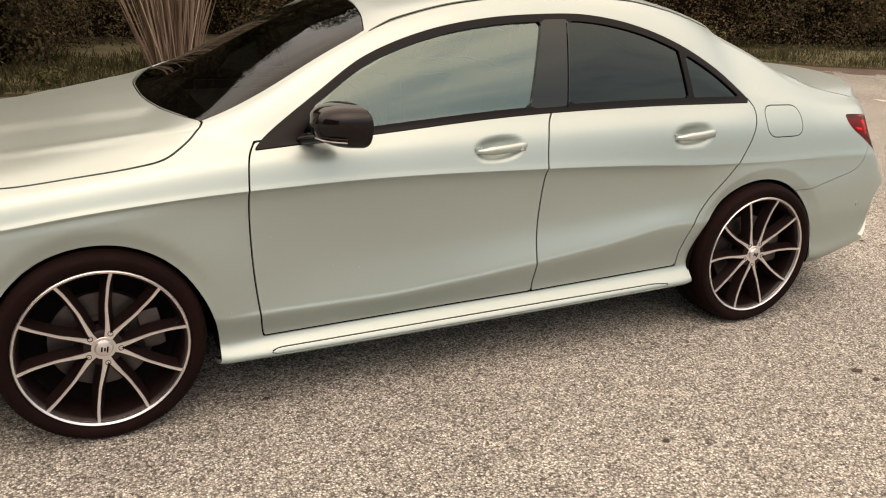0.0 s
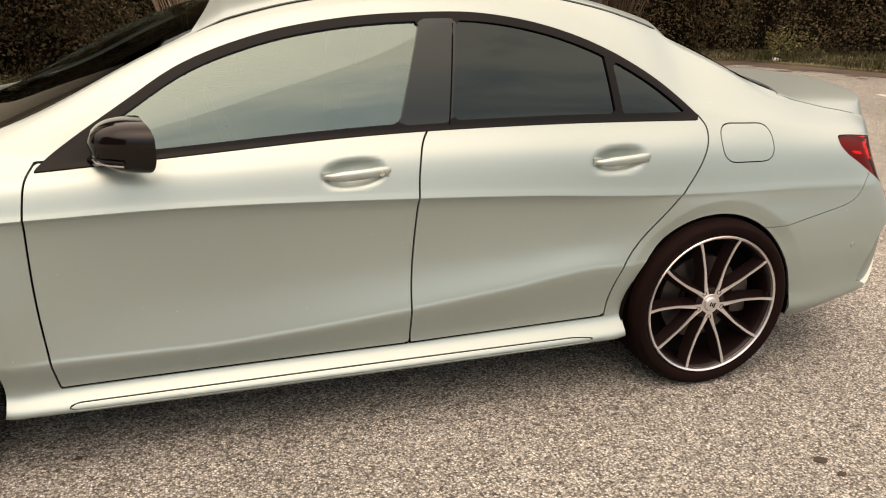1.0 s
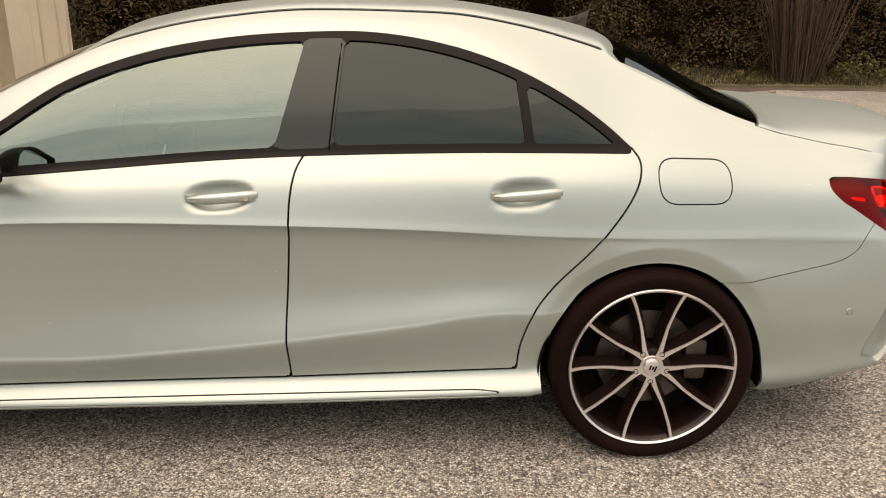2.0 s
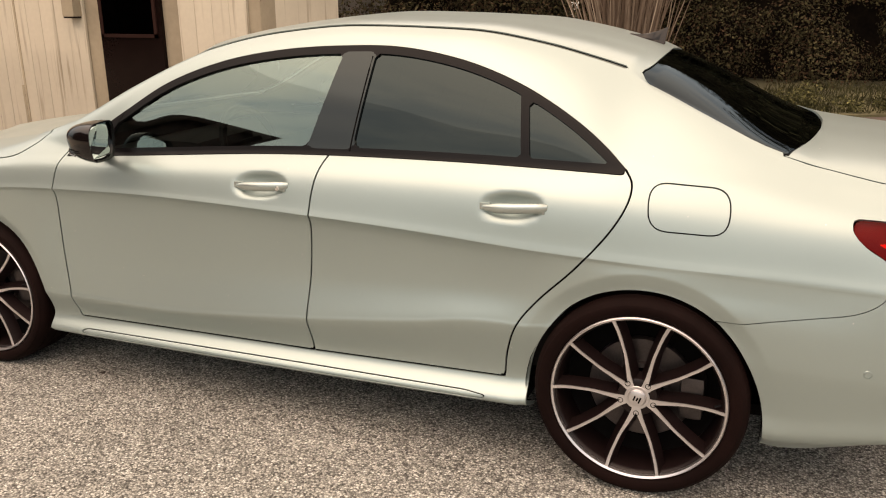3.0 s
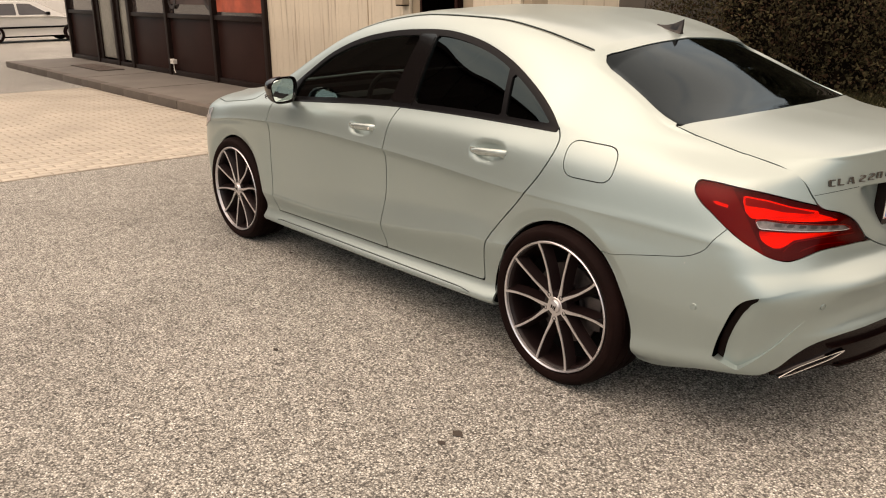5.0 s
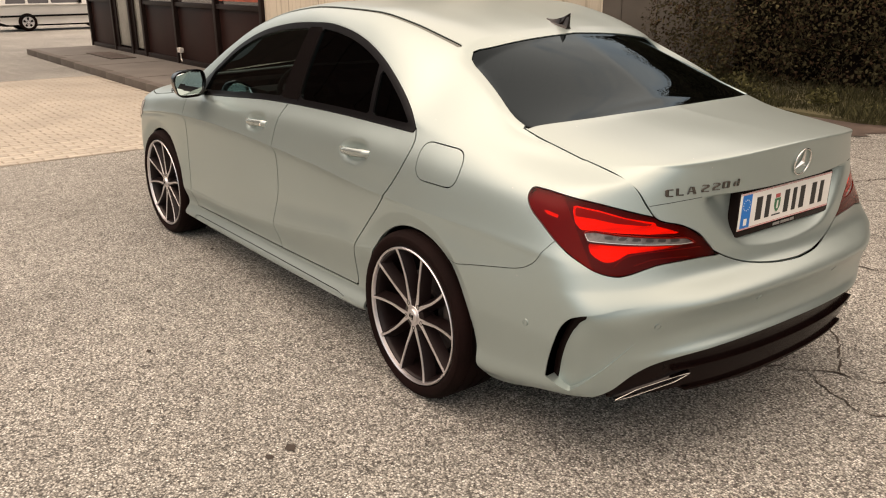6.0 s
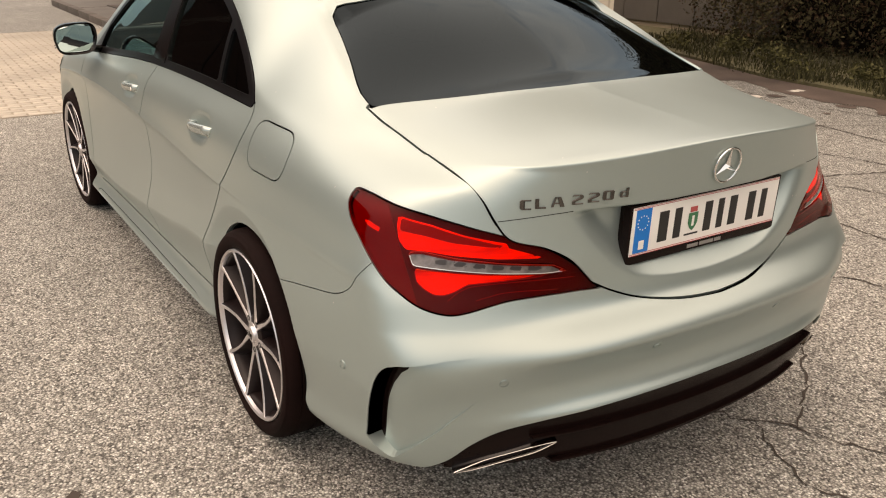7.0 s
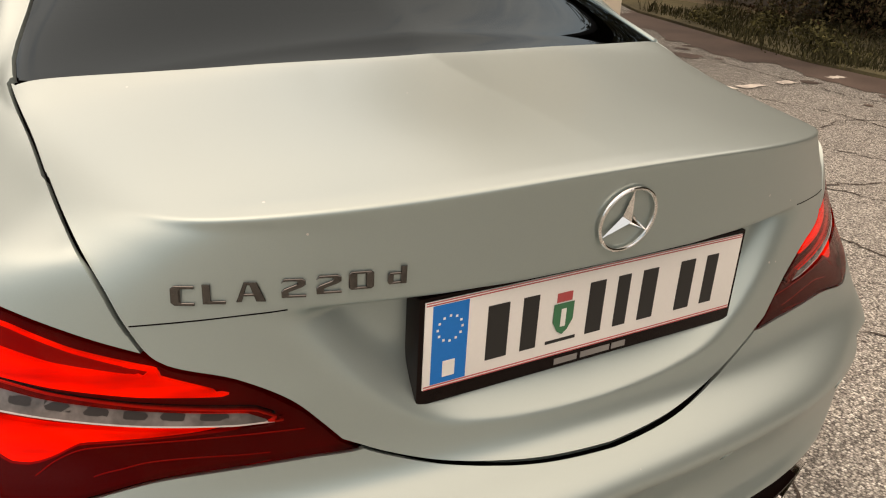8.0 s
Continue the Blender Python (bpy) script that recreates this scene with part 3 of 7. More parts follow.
def skin_sections():
    xs = np.concatenate([-2.26 + 0.66 * np.linspace(0, 1, 60) ** 1.7, np.linspace(-1.59, 2.34, 394)])
    w, z = np.zeros((len(LINES), len(xs))), np.zeros((len(LINES), len(xs)))
    lead = np.clip((-1.6 - xs) / 0.66, 0, 1)
    for i, line in enumerate(LINES):
        w[i] = pchip([(a, b) for a, b, _ in line], xs) * (1 - lead**2.0) ** (1 / 2.0)
        z[i] = pchip([(a, c) for a, _, c in line], xs)
        z[i] = np.where(xs < -1.6, NOSE_Z[i] + (z[i] - NOSE_Z[i]) * (1 - lead**2) ** 0.75, z[i])
    w, z = soft(w, 3.0, 1), soft(z, 3.0, 1)
    w[-1] = 0
    pts = np.stack([np.broadcast_to(xs, w.shape), -w, z], -1)
    cols = [through_points(pts[:, j], PER) for j in range(len(xs))]
    grid = np.array(cols)
    # the shoulder crease is a straight-edged fold; the side windows are one even, slightly bowed sheet between belt and rail
    a, b = 11 * PER, 12 * PER
    for col in grid:
        for i in (7, 8):
            p, q = i * PER, (i + 1) * PER
            col[p : q + 1] = col[p] + (col[q] - col[p]) * np.linspace(0, 1, PER + 1)[:, None]
        tall = col[b, 2] - col[a, 2]
        k = min(1.0, max(0.0, (tall - 0.03) / 0.07))
        if k > 0:
            u = np.linspace(0, 1, b - a + 1)[:, None]
            even = col[a] + (col[b] - col[a]) * u
            even[:, 1] -= 0.026 * tall * 4 * u[:, 0] * (1 - u[:, 0])
            col[a : b + 1] = (1 - k) * col[a : b + 1] + k * even
    grid[:, -1, 1] = 0
    return xs, grid


XS, SKIN = skin_sections()


def side_width(x, z):
    """Half width of the lower body at a place along the car and a height."""
    j = np.clip((x + 1.59) / (3.93 / 393) + 60, 60, len(XS) - 1.001)
    i = int(j)
    a = np.interp(z, SKIN[i, :, 2], -SKIN[i, :, 1])
    b = np.interp(z, SKIN[i + 1, :, 2], -SKIN[i + 1, :, 1])
    return a + (b - a) * (j - i)


TAIL = [(0.18, 2.285), (0.22, 2.32), (0.28, 2.340), (0.36, 2.350), (0.40, 2.355), (0.428, 2.363), (0.45, 2.346), (0.49, 2.339), (0.535, 2.354), (0.575, 2.380), (0.587, 2.3915), (0.593, 2.393), (0.599, 2.3915), (0.618, 2.379), (0.638, 2.345), (0.655, 2.318), (0.68, 2.306), (0.72, 2.300), (0.80, 2.298), (0.88, 2.303), (0.95, 2.314), (1.0, 2.323), (1.03, 2.328), (1.06, 2.33)]
BULGE2 = [(0.2, 0.20), (0.55, 0.20), (0.75, 0.20), (1.0, 0.20)]
BULGE4 = [(0.2, 0.32), (0.38, 0.2), (0.55, 0.11), (0.68, 0.18), (0.8, 0.34), (0.9, 0.48), (1.0, 0.8)]


# towards the corners the shelf above the bumper melts away
FLAT_Z = np.linspace(0.10, 1.10, 201)
FLAT_X = soft(pchip(TAIL, np.clip(FLAT_Z, 0.18, 1.06)), 10.0)


def tail_x(y, z):
    """How far back the tail reaches at a distance from the centre line and a height."""
    y = np.abs(y)
    z = np.asarray(z, float)
    droop = z + 0.030 * (np.minimum(y, 0.85) / 0.8) ** 2 * np.clip((0.70 - z) / 0.06, 0, 1)
    corner = np.clip((y - 0.42) / 0.28, 0, 1)
    corner = corner * corner * (3 - 2 * corner)
    return (1 - corner) * pchip(TAIL, droop) + corner * np.interp(droop, FLAT_Z, FLAT_X) - pchip(BULGE2, z) * y**2 - pchip(BULGE4, z) * y**4 - 0.034 * np.clip((y - 0.24) / 0.36, 0, 1.2) ** 1.5 * np.clip((z - 0.78) / 0.22, 0, 1.2)


def tail_outline(z, count=150):
    """The plan outline of the car's tail at a height: along the side, round the corner, to the centre."""
    side = np.array([(x, -side_width(x, z)) for x in np.linspace(1.40, 2.33, 94)])
    ys = np.linspace(-0.95, 0, 96)
    rear = np.stack([tail_x(ys, np.full(96, z)), ys], 1)
    ok_side = side[:, 0] < tail_x(side[:, 1], np.full(94, z))
    ok_rear = np.array([-y < side_width(min(x, 2.33), z) for x, y in rear]) & (rear[:, 0] > 1.5)
    line = np.concatenate([side[ok_side], rear[ok_rear]])
    s = np.concatenate([[0], np.cumsum(np.linalg.norm(np.diff(line, axis=0), axis=1))])
    fine = np.linspace(0, s[-1], 700)
    line = np.stack([np.interp(fine, s, line[:, k]) for k in (0, 1)], 1)
    sigma = np.interp(z, [0.2, 0.45, 0.62, 0.75, 0.95], [0.06, 0.050, 0.050, 0.050, 0.055]) / (fine[1] - fine[0])
    mirror = np.concatenate([line, (line * (1, -1))[-2::-1]])
    line = soft(mirror, sigma)[:700]
    line[-1, 1] = 0
    pick = np.linspace(0, 699, count)
    return np.stack([np.interp(pick, np.arange(700), line[:, k]) for k in (0, 1)], 1)


TAIL_Z = np.linspace(0.19, 0.985, 133)
TAIL_GRID = np.array([np.column_stack([tail_outline(z), np.full(150, z)]) for z in TAIL_Z])
TAIL_GRID[:, :, :2] = soft(TAIL_GRID[:, :, :2], 1.0, 0)
TAIL_GRID[:, -1, 1] = 0


def rear_width(x, z):
    """Half width at the rounded tail corner."""
    k = np.clip((z - TAIL_Z[0]) / (TAIL_Z[1] - TAIL_Z[0]), 0, len(TAIL_Z) - 1.001)
    i = int(k)
    out = []
    for row in (TAIL_GRID[i], TAIL_GRID[i + 1]):
        out.append(np.interp(x, row[:, 0], -row[:, 1]))
    return out[0] + (out[1] - out[0]) * (k - i)


# two soft folds along each side of the bonnet
ax, ay = SKIN[:, :, 0], np.abs(SKIN[:, :, 1])
fade_in = np.clip((-1.02 - ax) / 0.12, 0, 1) * np.clip((ax + 2.1) / 0.3, 0, 1) * (ay < 0.80) * (SKIN[:, :, 2] > 0.7)
inner_fold = np.clip((0.339 + 0.314 * (ax + 1.233) - ay + 0.07) / 0.07, 0, 1)
outer_fold = np.clip(1 - np.abs(ay - (0.723 + 0.264 * (ax + 1.005)) + 0.012) / 0.05, 0, 1)
SKIN[:, :, 2] += fade_in * (0.011 * inner_fold**1.6 + 0.007 * outer_fold**1.5)
# the rear screen is one smooth pane
inside = np.clip((SKIN[:, :, 0] - 1.22) / 0.08, 0, 1) * np.clip((1.80 - SKIN[:, :, 0]) / 0.06, 0, 1) * (np.arange(SKIN.shape[1]) >= EDGE_ROW * PER)[None]
calm = soft(soft(SKIN[:, :, 2], 9.0, 0), 5.0, 1)
SKIN[:, :, 2] += inside * (calm - SKIN[:, :, 2])
# so is the windscreen
inside = np.clip((SKIN[:, :, 0] + 1.14) / 0.08, 0, 1) * np.clip((-0.30 - SKIN[:, :, 0]) / 0.08, 0, 1) * (np.arange(SKIN.shape[1]) >= EDGE_ROW * PER)[None]
calm = soft(soft(SKIN[:, :, 2], 8.0, 0), 6.0, 1)
SKIN[:, :, 2] += inside * (calm - SKIN[:, :, 2])
DECK = SKIN.copy()
# a soft inward roll of the wheel-arch edges
for grid, centres in ((SKIN, (-1.35, 1.35)), (TAIL_GRID, (1.35,))):
    for cx in centres:
        r = np.hypot(grid[:, :, 0] - cx, grid[:, :, 2] - 0.322)
        roll = np.clip(1 - (r - 0.345) / 0.046, 0, 1) * (np.abs(grid[:, :, 1]) > 0.7)
        grid[:, :, 1] += 0.014 * roll * np.clip((grid[:, :, 2] - 0.42) / 0.16, 0, 1)
# The quarter panels follow the rounded tail corner behind the rear wheels.
for j in np.nonzero(XS > 1.55)[0]:
    for k in range(SKIN.shape[1]):
        x, y, z = SKIN[j, k]
        if z < 0.985:
            blend = min(1.0, (x - 1.55) / 0.15) * min(1.0, max(0.0, (0.985 - z) / 0.03))
            SKIN[j, k, 1] = -min(-y, (1 - blend) * -y + blend * rear_width(x, z))

# hollows behind the door handles
HANDLES = ((0.038, 0.875), (0.935, 0.875))
for hx, hz in HANDLES:
    for j in np.nonzero(np.abs(XS - hx) < 0.16)[0]:
        for k in range(SKIN.shape[1]):
            x, y, z = SKIN[j, k]
            if y < -0.7 and abs(z - hz) < 0.08:
                u, w = (x - hx) / 0.108, (z - hz - 0.06 * (x - hx)) / 0.044
                r = (abs(u) ** 2.4 + abs(w) ** 2.4) ** (1 / 2.4)
                if r < 1:
                    SKIN[j, k, 1] += 0.020 * (1 - r**3) ** 1.5

tail = Sheet.grid(TAIL_GRID.transpose(1, 0, 2))


def deck_height(x, y):
    j = np.clip((x + 1.59) / (3.93 / 393) + 60, 60, len(XS) - 1.001)
    i = int(j)
    k = 11 * PER
    a = np.interp(-abs(y), DECK[i, k:, 1], DECK[i, k:, 2])
    b = np.interp(-abs(y), DECK[i + 1, k:, 1], DECK[i + 1, k:, 2])
    return a + (b - a) * (j - i)


def rear_x(y, z):
    """How far back the rounded tail reaches."""
    zc = min(z, 0.98)
    k = np.clip((zc - TAIL_Z[0]) / (TAIL_Z[1] - TAIL_Z[0]), 0, len(TAIL_Z) - 1.001)
    i = int(k)
    a, b = (np.interp(-abs(y), row[:, 1], row[:, 0]) for row in (TAIL_GRID[i], TAIL_GRID[i + 1]))
    return a + (b - a) * (k - i) + float(pchip(TAIL, [z])[0] - pchip(TAIL, [zc])[0])


RECESS = np.concatenate([through_points([(-0.2, 0.690), (0.0, 0.690), (0.14, 0.697), (0.23, 0.714), (0.285, 0.746), (0.333, 0.792), (0.378, 0.845), (0.416, 0.895)], 5), [(0.46, 1.3), (-0.2, 1.3)]])


def trunk_sheet():
    """The boot lid: deck, rear lip and hollowed rear face, as profiles from front to back."""
    rows = []
    for y in np.linspace(-0.72, 0, 145):
        a = abs(y)
        lip_z = 1.022 - 0.14 * y * y
        lip_x = rear_x(y, lip_z)
        deck = [(x, deck_height(min(x, 2.33), y)) for x in np.linspace(1.60, lip_x - 0.03, 60)]
        end_z = deck[-1][1]
        deck = [(x, h + (lip_z + 0.004 - end_z) * max(0, (x - 1.80) / (lip_x - 1.83)) ** 2) for x, h in deck]
        face = []
        zs = np.linspace(lip_z, 0.62, 120)
        depths = np.clip(inside_distance(RECESS, np.column_stack([np.full(120, a), zs])) / 0.052, 0, 1)
        for z, deep in zip(zs, depths * (1.5 - 0.5 * depths)):
            face.append((rear_x(y, z) - 0.038 * deep * np.clip((0.888 - z) / 0.008, 0, 1), z))
        prof = np.array(deck + face)
        s = np.concatenate([[0], np.cumsum(np.linalg.norm(np.diff(prof, axis=0), axis=1))])
        fine = np.arange(0, s[-1], 0.0025)
        prof = np.stack([np.interp(fine, s, prof[:, k]) for k in (0, 1)], 1)
        fade = np.clip((a - 0.50) / 0.14, 0, 1)
        smooth_lip = soft(prof, (0.004 + 0.050 * fade * fade * (3 - 2 * fade)) / 0.0025)
        near = np.exp(-(((fine - s[len(deck)]) / (0.12 + 0.10 * fade)) ** 2))[:, None]
        prof = prof * (1 - near) + smooth_lip * near
        at = s[len(deck)]
        q = np.concatenate([np.linspace(0, at - 0.06, 50), np.linspace(at - 0.055, at + 0.05, 36), np.linspace(at + 0.053, fine[-1], 110)])
        rows.append([(np.interp(t, fine, prof[:, 0]), y, np.interp(t, fine, prof[:, 1])) for t in q])
    p = np.array(rows)
    p[:, :, ::2] = soft(p[:, :, ::2], 3.5, 0)
    p[-1, :, 1] = 0
    edge = p[int(np.argmin(np.abs(p[:, 0, 1] + 0.61)))][:, [0, 2]]
    return Sheet.grid(p.transpose(1, 0, 2)), edge


trunk, EDGE = trunk_sheet()
# beside the lid the wings follow its edge
lip_end = int(np.argmax(EDGE[:, 0]))
cols = np.nonzero((XS > 1.70) & (XS < 2.12))[0]
drop = []
for j in cols:
    up = SKIN[j, 11 * PER :]
    here = np.interp(-0.612, up[:, 1], up[:, 2])
    drop.append(np.clip(np.interp(XS[j], EDGE[:lip_end, 0], EDGE[:lip_end, 1]) - here, -0.025, 0.004) * np.clip((XS[j] - 1.70) / 0.12, 0, 1) * np.clip((2.12 - XS[j]) / 0.05, 0, 1))
drop = soft(np.array(drop), 2.5)
for j, d in zip(cols, drop):
    y, z = SKIN[j, :, 1], SKIN[j, :, 2]
    SKIN[j, :, 2] += d * np.exp(-np.maximum(0, -y - 0.612) / 0.07) * np.clip((z - 0.84) / 0.08, 0, 1) * np.clip((-y - 0.50) / 0.06, 0, 1)
skin = Sheet.grid(SKIN)
# a chamfered band round the wheel arches
for sheet in (skin, tail):
    for axle in (-1.35, 1.35):
        r = np.hypot(sheet.v[:, 0] - axle, sheet.v[:, 2] - 0.322)
        band = np.clip((0.398 - r) / 0.060, 0, 1.1) * (np.abs(sheet.v[:, 1]) > 0.6)
        sheet.v[:, 1] -= np.sign(sheet.v[:, 1]) * 0.018 * band
for sheet in (skin, tail, trunk):
    probe = sheet.v - np.array([0.4, 0, 0.6])
    if (np.sum(probe * sheet.n, 1) > 0).mean() < 0.5:
        sheet.n, sheet.f = -sheet.n, sheet.f[:, ::-1]

# ---- the car: panels cut from the skin ----
car = empty("car", (0, 0, 0), "satin grey-green four-door coupe parked on coarse asphalt", "car")
WIN_TOP = through_points([(-0.835, 0.925), (-0.79, 0.962), (-0.60, 1.089), (-0.43, 1.192), (-0.2, 1.272), (0.04, 1.315), (0.28, 1.332), (0.5, 1.33), (0.73, 1.29), (0.93, 1.22), (1.1, 1.128), (1.2, 1.055), (1.262, 1.0)], 8)
WIN_LOW = through_points([(1.258, 0.984), (1.0, 0.988), (0.74, 0.990), (0.3, 0.984), (0, 0.972), (-0.42, 0.943), (-0.84, 0.916)], 6)
TRIM = np.concatenate([WIN_TOP, WIN_LOW])


def shrink(poly, d):
    """A polygon moved inwards by d."""
    p = np.asarray(poly, float)
    t = np.roll(p, -1, 0) - np.roll(p, 1, 0)
    t /= np.maximum(np.linalg.norm(t, axis=1, keepdims=True), 1e-9)
    area = 0.5 * np.sum(p[:, 0] * np.roll(p[:, 1], -1) - np.roll(p[:, 0], -1) * p[:, 1])
    return p + d * np.sign(area) * np.stack([-t[:, 1], t[:, 0]], 1)


def window_region(x_low0, x_top0, x_low1, x_top1, inset=0.026):
    """The window opening between two slanting uprights (each given at heights 1.0 and 1.3)."""

    def field(v, n):
        x, z = v[:, 0], v[:, 2]
        a = x_low0 + (x_top0 - x_low0) * (z - 1.0) / 0.3
        b = x_low1 + (x_top1 - x_low1) * (z - 1.0) / 0.3
        return np.minimum(np.minimum(inside_distance(TRIM, v[:, [0, 2]]) - inset, x - a), b - x)

    return field


FRONT_GAP = [(-0.838, 0.94), (-0.862, 0.90), (-0.872, 0.84), (-0.877, 0.72), (-0.871, 0.52), (-0.846, 0.29), (-0.843, 0.277)]
MID_GAP = [(0.292, 0.999), (0.262, 0.95), (0.244, 0.87), (0.236, 0.75), (0.224, 0.60), (0.214, 0.45), (0.217, 0.292)]
REAR_GAP = [(1.262, 1.0), (1.285, 0.965), (1.284, 0.92), (1.247, 0.84), (1.143, 0.708), (1.03, 0.59), (0.97, 0.508), (0.934, 0.395), (0.926, 0.312)]
fg, mg, rg = (through_points(g, 6) for g in (FRONT_GAP, MID_GAP, REAR_GAP))
FRONT_DOOR = np.concatenate([fg, mg[::-1]])
REAR_DOOR = np.concatenate([mg, rg[::-1]])
SILL_SLOT = rounded([(-0.83, 0.226), (-0.80, 0.236), (0.80, 0.257), (0.872, 0.250), (0.86, 0.238), (0.80, 0.235), (-0.80, 0.214)], 0.02, 5)
FUEL = rounded([(1.335, 0.972), (1.562, 0.962), (1.566, 0.838), (1.345, 0.842)], 0.055, 7)
LAMP = through_points([(1.104, 0.873), (1.123, 0.899), (1.173, 0.902), (1.290, 0.893), (1.386, 0.882), (1.476, 0.867), (1.563, 0.851), (1.64, 0.837), (1.717, 0.820), (1.79, 0.796), (1.848, 0.766), (1.897, 0.735), (1.950, 0.703), (1.863, 0.701), (1.761, 0.700), (1.662, 0.697), (1.597, 0.688), (1.548, 0.680), (1.499, 0.676), (1.448, 0.682), (1.395, 0.695), (1.340, 0.716), (1.279, 0.742), (1.222, 0.774), (1.168, 0.810), (1.122, 0.842)], 5, True)
BUMPER_SEAM = through_points([(1.40, 0.575), (1.60, 0.597), (1.70, 0.617), (1.80, 0.636), (1.90, 0.656), (1.94, 0.673), (1.97, 0.696), (1.99, 0.728), (2.05, 0.80)], 6)
HOOD = np.concatenate([through_points([(-2.05, 0), (-2.03, 0.35), (-1.95, 0.58), (-1.80, 0.71), (-1.58, 0.778), (-1.375, 0.800), (-1.2, 0.806), (-1.12, 0.80), (-1.06, 0.775), (-1.005, 0.738), (-0.985, 0.722)], 6), through_points([(-0.985, 0.722), (-1.035, 0.60), (-1.085, 0.40), (-1.115, 0.20), (-1.122, 0.0)], 6), [(-1.122, -0.2), (-2.05, -0.2)]])


def edge_line(row, x0, x1, inset):
    sel = (XS >= x0) & (XS <= x1)
    return np.stack([SKIN[sel, row * PER, 0], -SKIN[sel, row * PER, 1] - inset], 1)[::4]


SCREEN = np.concatenate([through_points([(-1.115, -0.3), (-1.115, 0), (-1.108, 0.20), (-1.078, 0.40), (-1.028, 0.60), (-0.99, 0.712)], 6), edge_line(EDGE_ROW, -0.98, -0.42, 0.012), through_points([(-0.40, 0.60), (-0.36, 0.45), (-0.325, 0.22), (-0.31, 0.0), (-0.31, -0.3)], 6)])
BACK_GLASS = np.concatenate([through_points([(1.285, -0.3), (1.285, 0), (1.282, 0.25), (1.268, 0.42), (1.25, 0.485)], 6), edge_line(EDGE_ROW, 1.262, 1.66, 0.004), through_points([(1.697, 0.616), (1.748, 0.45), (1.788, 0.22), (1.802, 0.0), (1.802, -0.3)], 6)])
DITCH = np.concatenate([edge_line(EDGE_ROW, -0.40, 1.24, -0.007), edge_line(EDGE_ROW, -0.40, 1.24, 0.009)[::-1]])


def arch(x0, r):
    def field(v, n):
        dx, low = v[:, 0] - x0, np.clip((0.50 - v[:, 2]) / 0.28, 0, 1)
        wide = r + low**1.5 * np.where(dx > 0, 0.036, 0.020)
        return np.where(np.abs(v[:, 1]) > 0.5, wide - np.hypot(dx, v[:, 2] - 0.322), -1.0)

    return field


def high(z0):
    return lambda v, n: v[:, 2] - z0


def only(field, test):
    return lambda v, n: np.where(test(v, n), field(v, n), -1.0)


rest = skin
_, rest = rest.carve(arch(-1.35, 0.336))
_, rest = rest.carve(arch(1.35, 0.337))
liner = rest.moved(-0.016)
# glass
trim_field = only(side_poly(TRIM), lambda v, n: np.abs(v[:, 1]) > 0.55)
trim, rest = rest.carve(trim_field, 0.002)
front_glass, trim = trim.carve(window_region(-0.650, -0.470, 0.195, 0.285))
rear_glass, trim = trim.carve(window_region(0.365, 0.405, 0.945, 0.905))
quarter_glass, trim = trim.carve(window_region(0.972, 0.930, 9, 9))
pillar_trim, trim = trim.carve(lambda v, n: np.minimum(np.minimum(inside_distance(TRIM, v[:, [0, 2]]) - 0.020, v[:, 0] - 0.190 - 0.30 * (v[:, 2] - 1.0)), 0.370 + 0.133 * (v[:, 2] - 1.0) - v[:, 0]))
mirror_corner, trim_front = trim.carve(lambda v, n: (0.60 * (v[:, 2] - 0.93) - (v[:, 0] + 0.692)))
screen, rest = rest.carve(only(top_poly(SCREEN), lambda v, n: v[:, 2] > 0.95), 0.004)
back_glass, rest = rest.carve(only(top_poly(BACK_GLASS), lambda v, n: v[:, 2] > 0.95), 0.004)
ditch, rest = rest.carve(only(top_poly(DITCH), lambda v, n: v[:, 2] > 1.0), 0.002)
hood, rest = rest.carve(only(top_poly(HOOD), lambda v, n: v[:, 2] > 0.6), 0.006)
roof, rest = rest.carve(only(lambda v, n: np.minimum(top_poly(np.concatenate([edge_line(EDGE_ROW, -0.5, 1.26, 0.0), [(1.4, 0.3), (1.4, -0.3), (-0.5, -0.3)]]))(v, n), v[:, 2] - 1.15), lambda v, n: (v[:, 2] > 1.15) & (v[:, 0] > -0.46) & (v[:, 0] < 1.33)), 0.0)
# side panels
side = lambda v, n: (np.abs(v[:, 1]) > 0.6)
front_door, rest = rest.carve(only(side_poly(FRONT_DOOR), side), 0.006)
rear_door, rest = rest.carve(only(side_poly(REAR_DOOR), side), 0.006)
fuel_flap, rest = rest.carve(only(side_poly(FUEL), side), 0.004)
sill_slot, rest = rest.carve(only(side_poly(SILL_SLOT), side), 0.003)
fender, rest = rest.carve(only(lambda v, n: np.minimum(-0.862 - v[:, 0] + 0 * v[:, 2], v[:, 2] - 0.2), lambda v, n: (v[:, 0] < -0.75) & (v[:, 2] < 0.925)), 0.0)
# the boot, the rear lamps and the bumper
SEAM_CUT = np.concatenate([BUMPER_SEAM, [(2.6, 0.80), (2.6, 0.0), (1.40, 0.0)]])
_, rest = rest.carve(only(side_poly(SEAM_CUT), lambda v, n: v[:, 0] > 1.42), 0.005)
GAP_REAR = through_points([(0.36, 0.716), (0.382, 0.742), (0.415, 0.776), (0.47, 0.807), (0.545, 0.831), (0.570, 0.870), (0.585, 0.910), (0.599, 0.945), (0.607, 0.975), (0.6095, 1.02), (0.6095, 1.1)], 6)


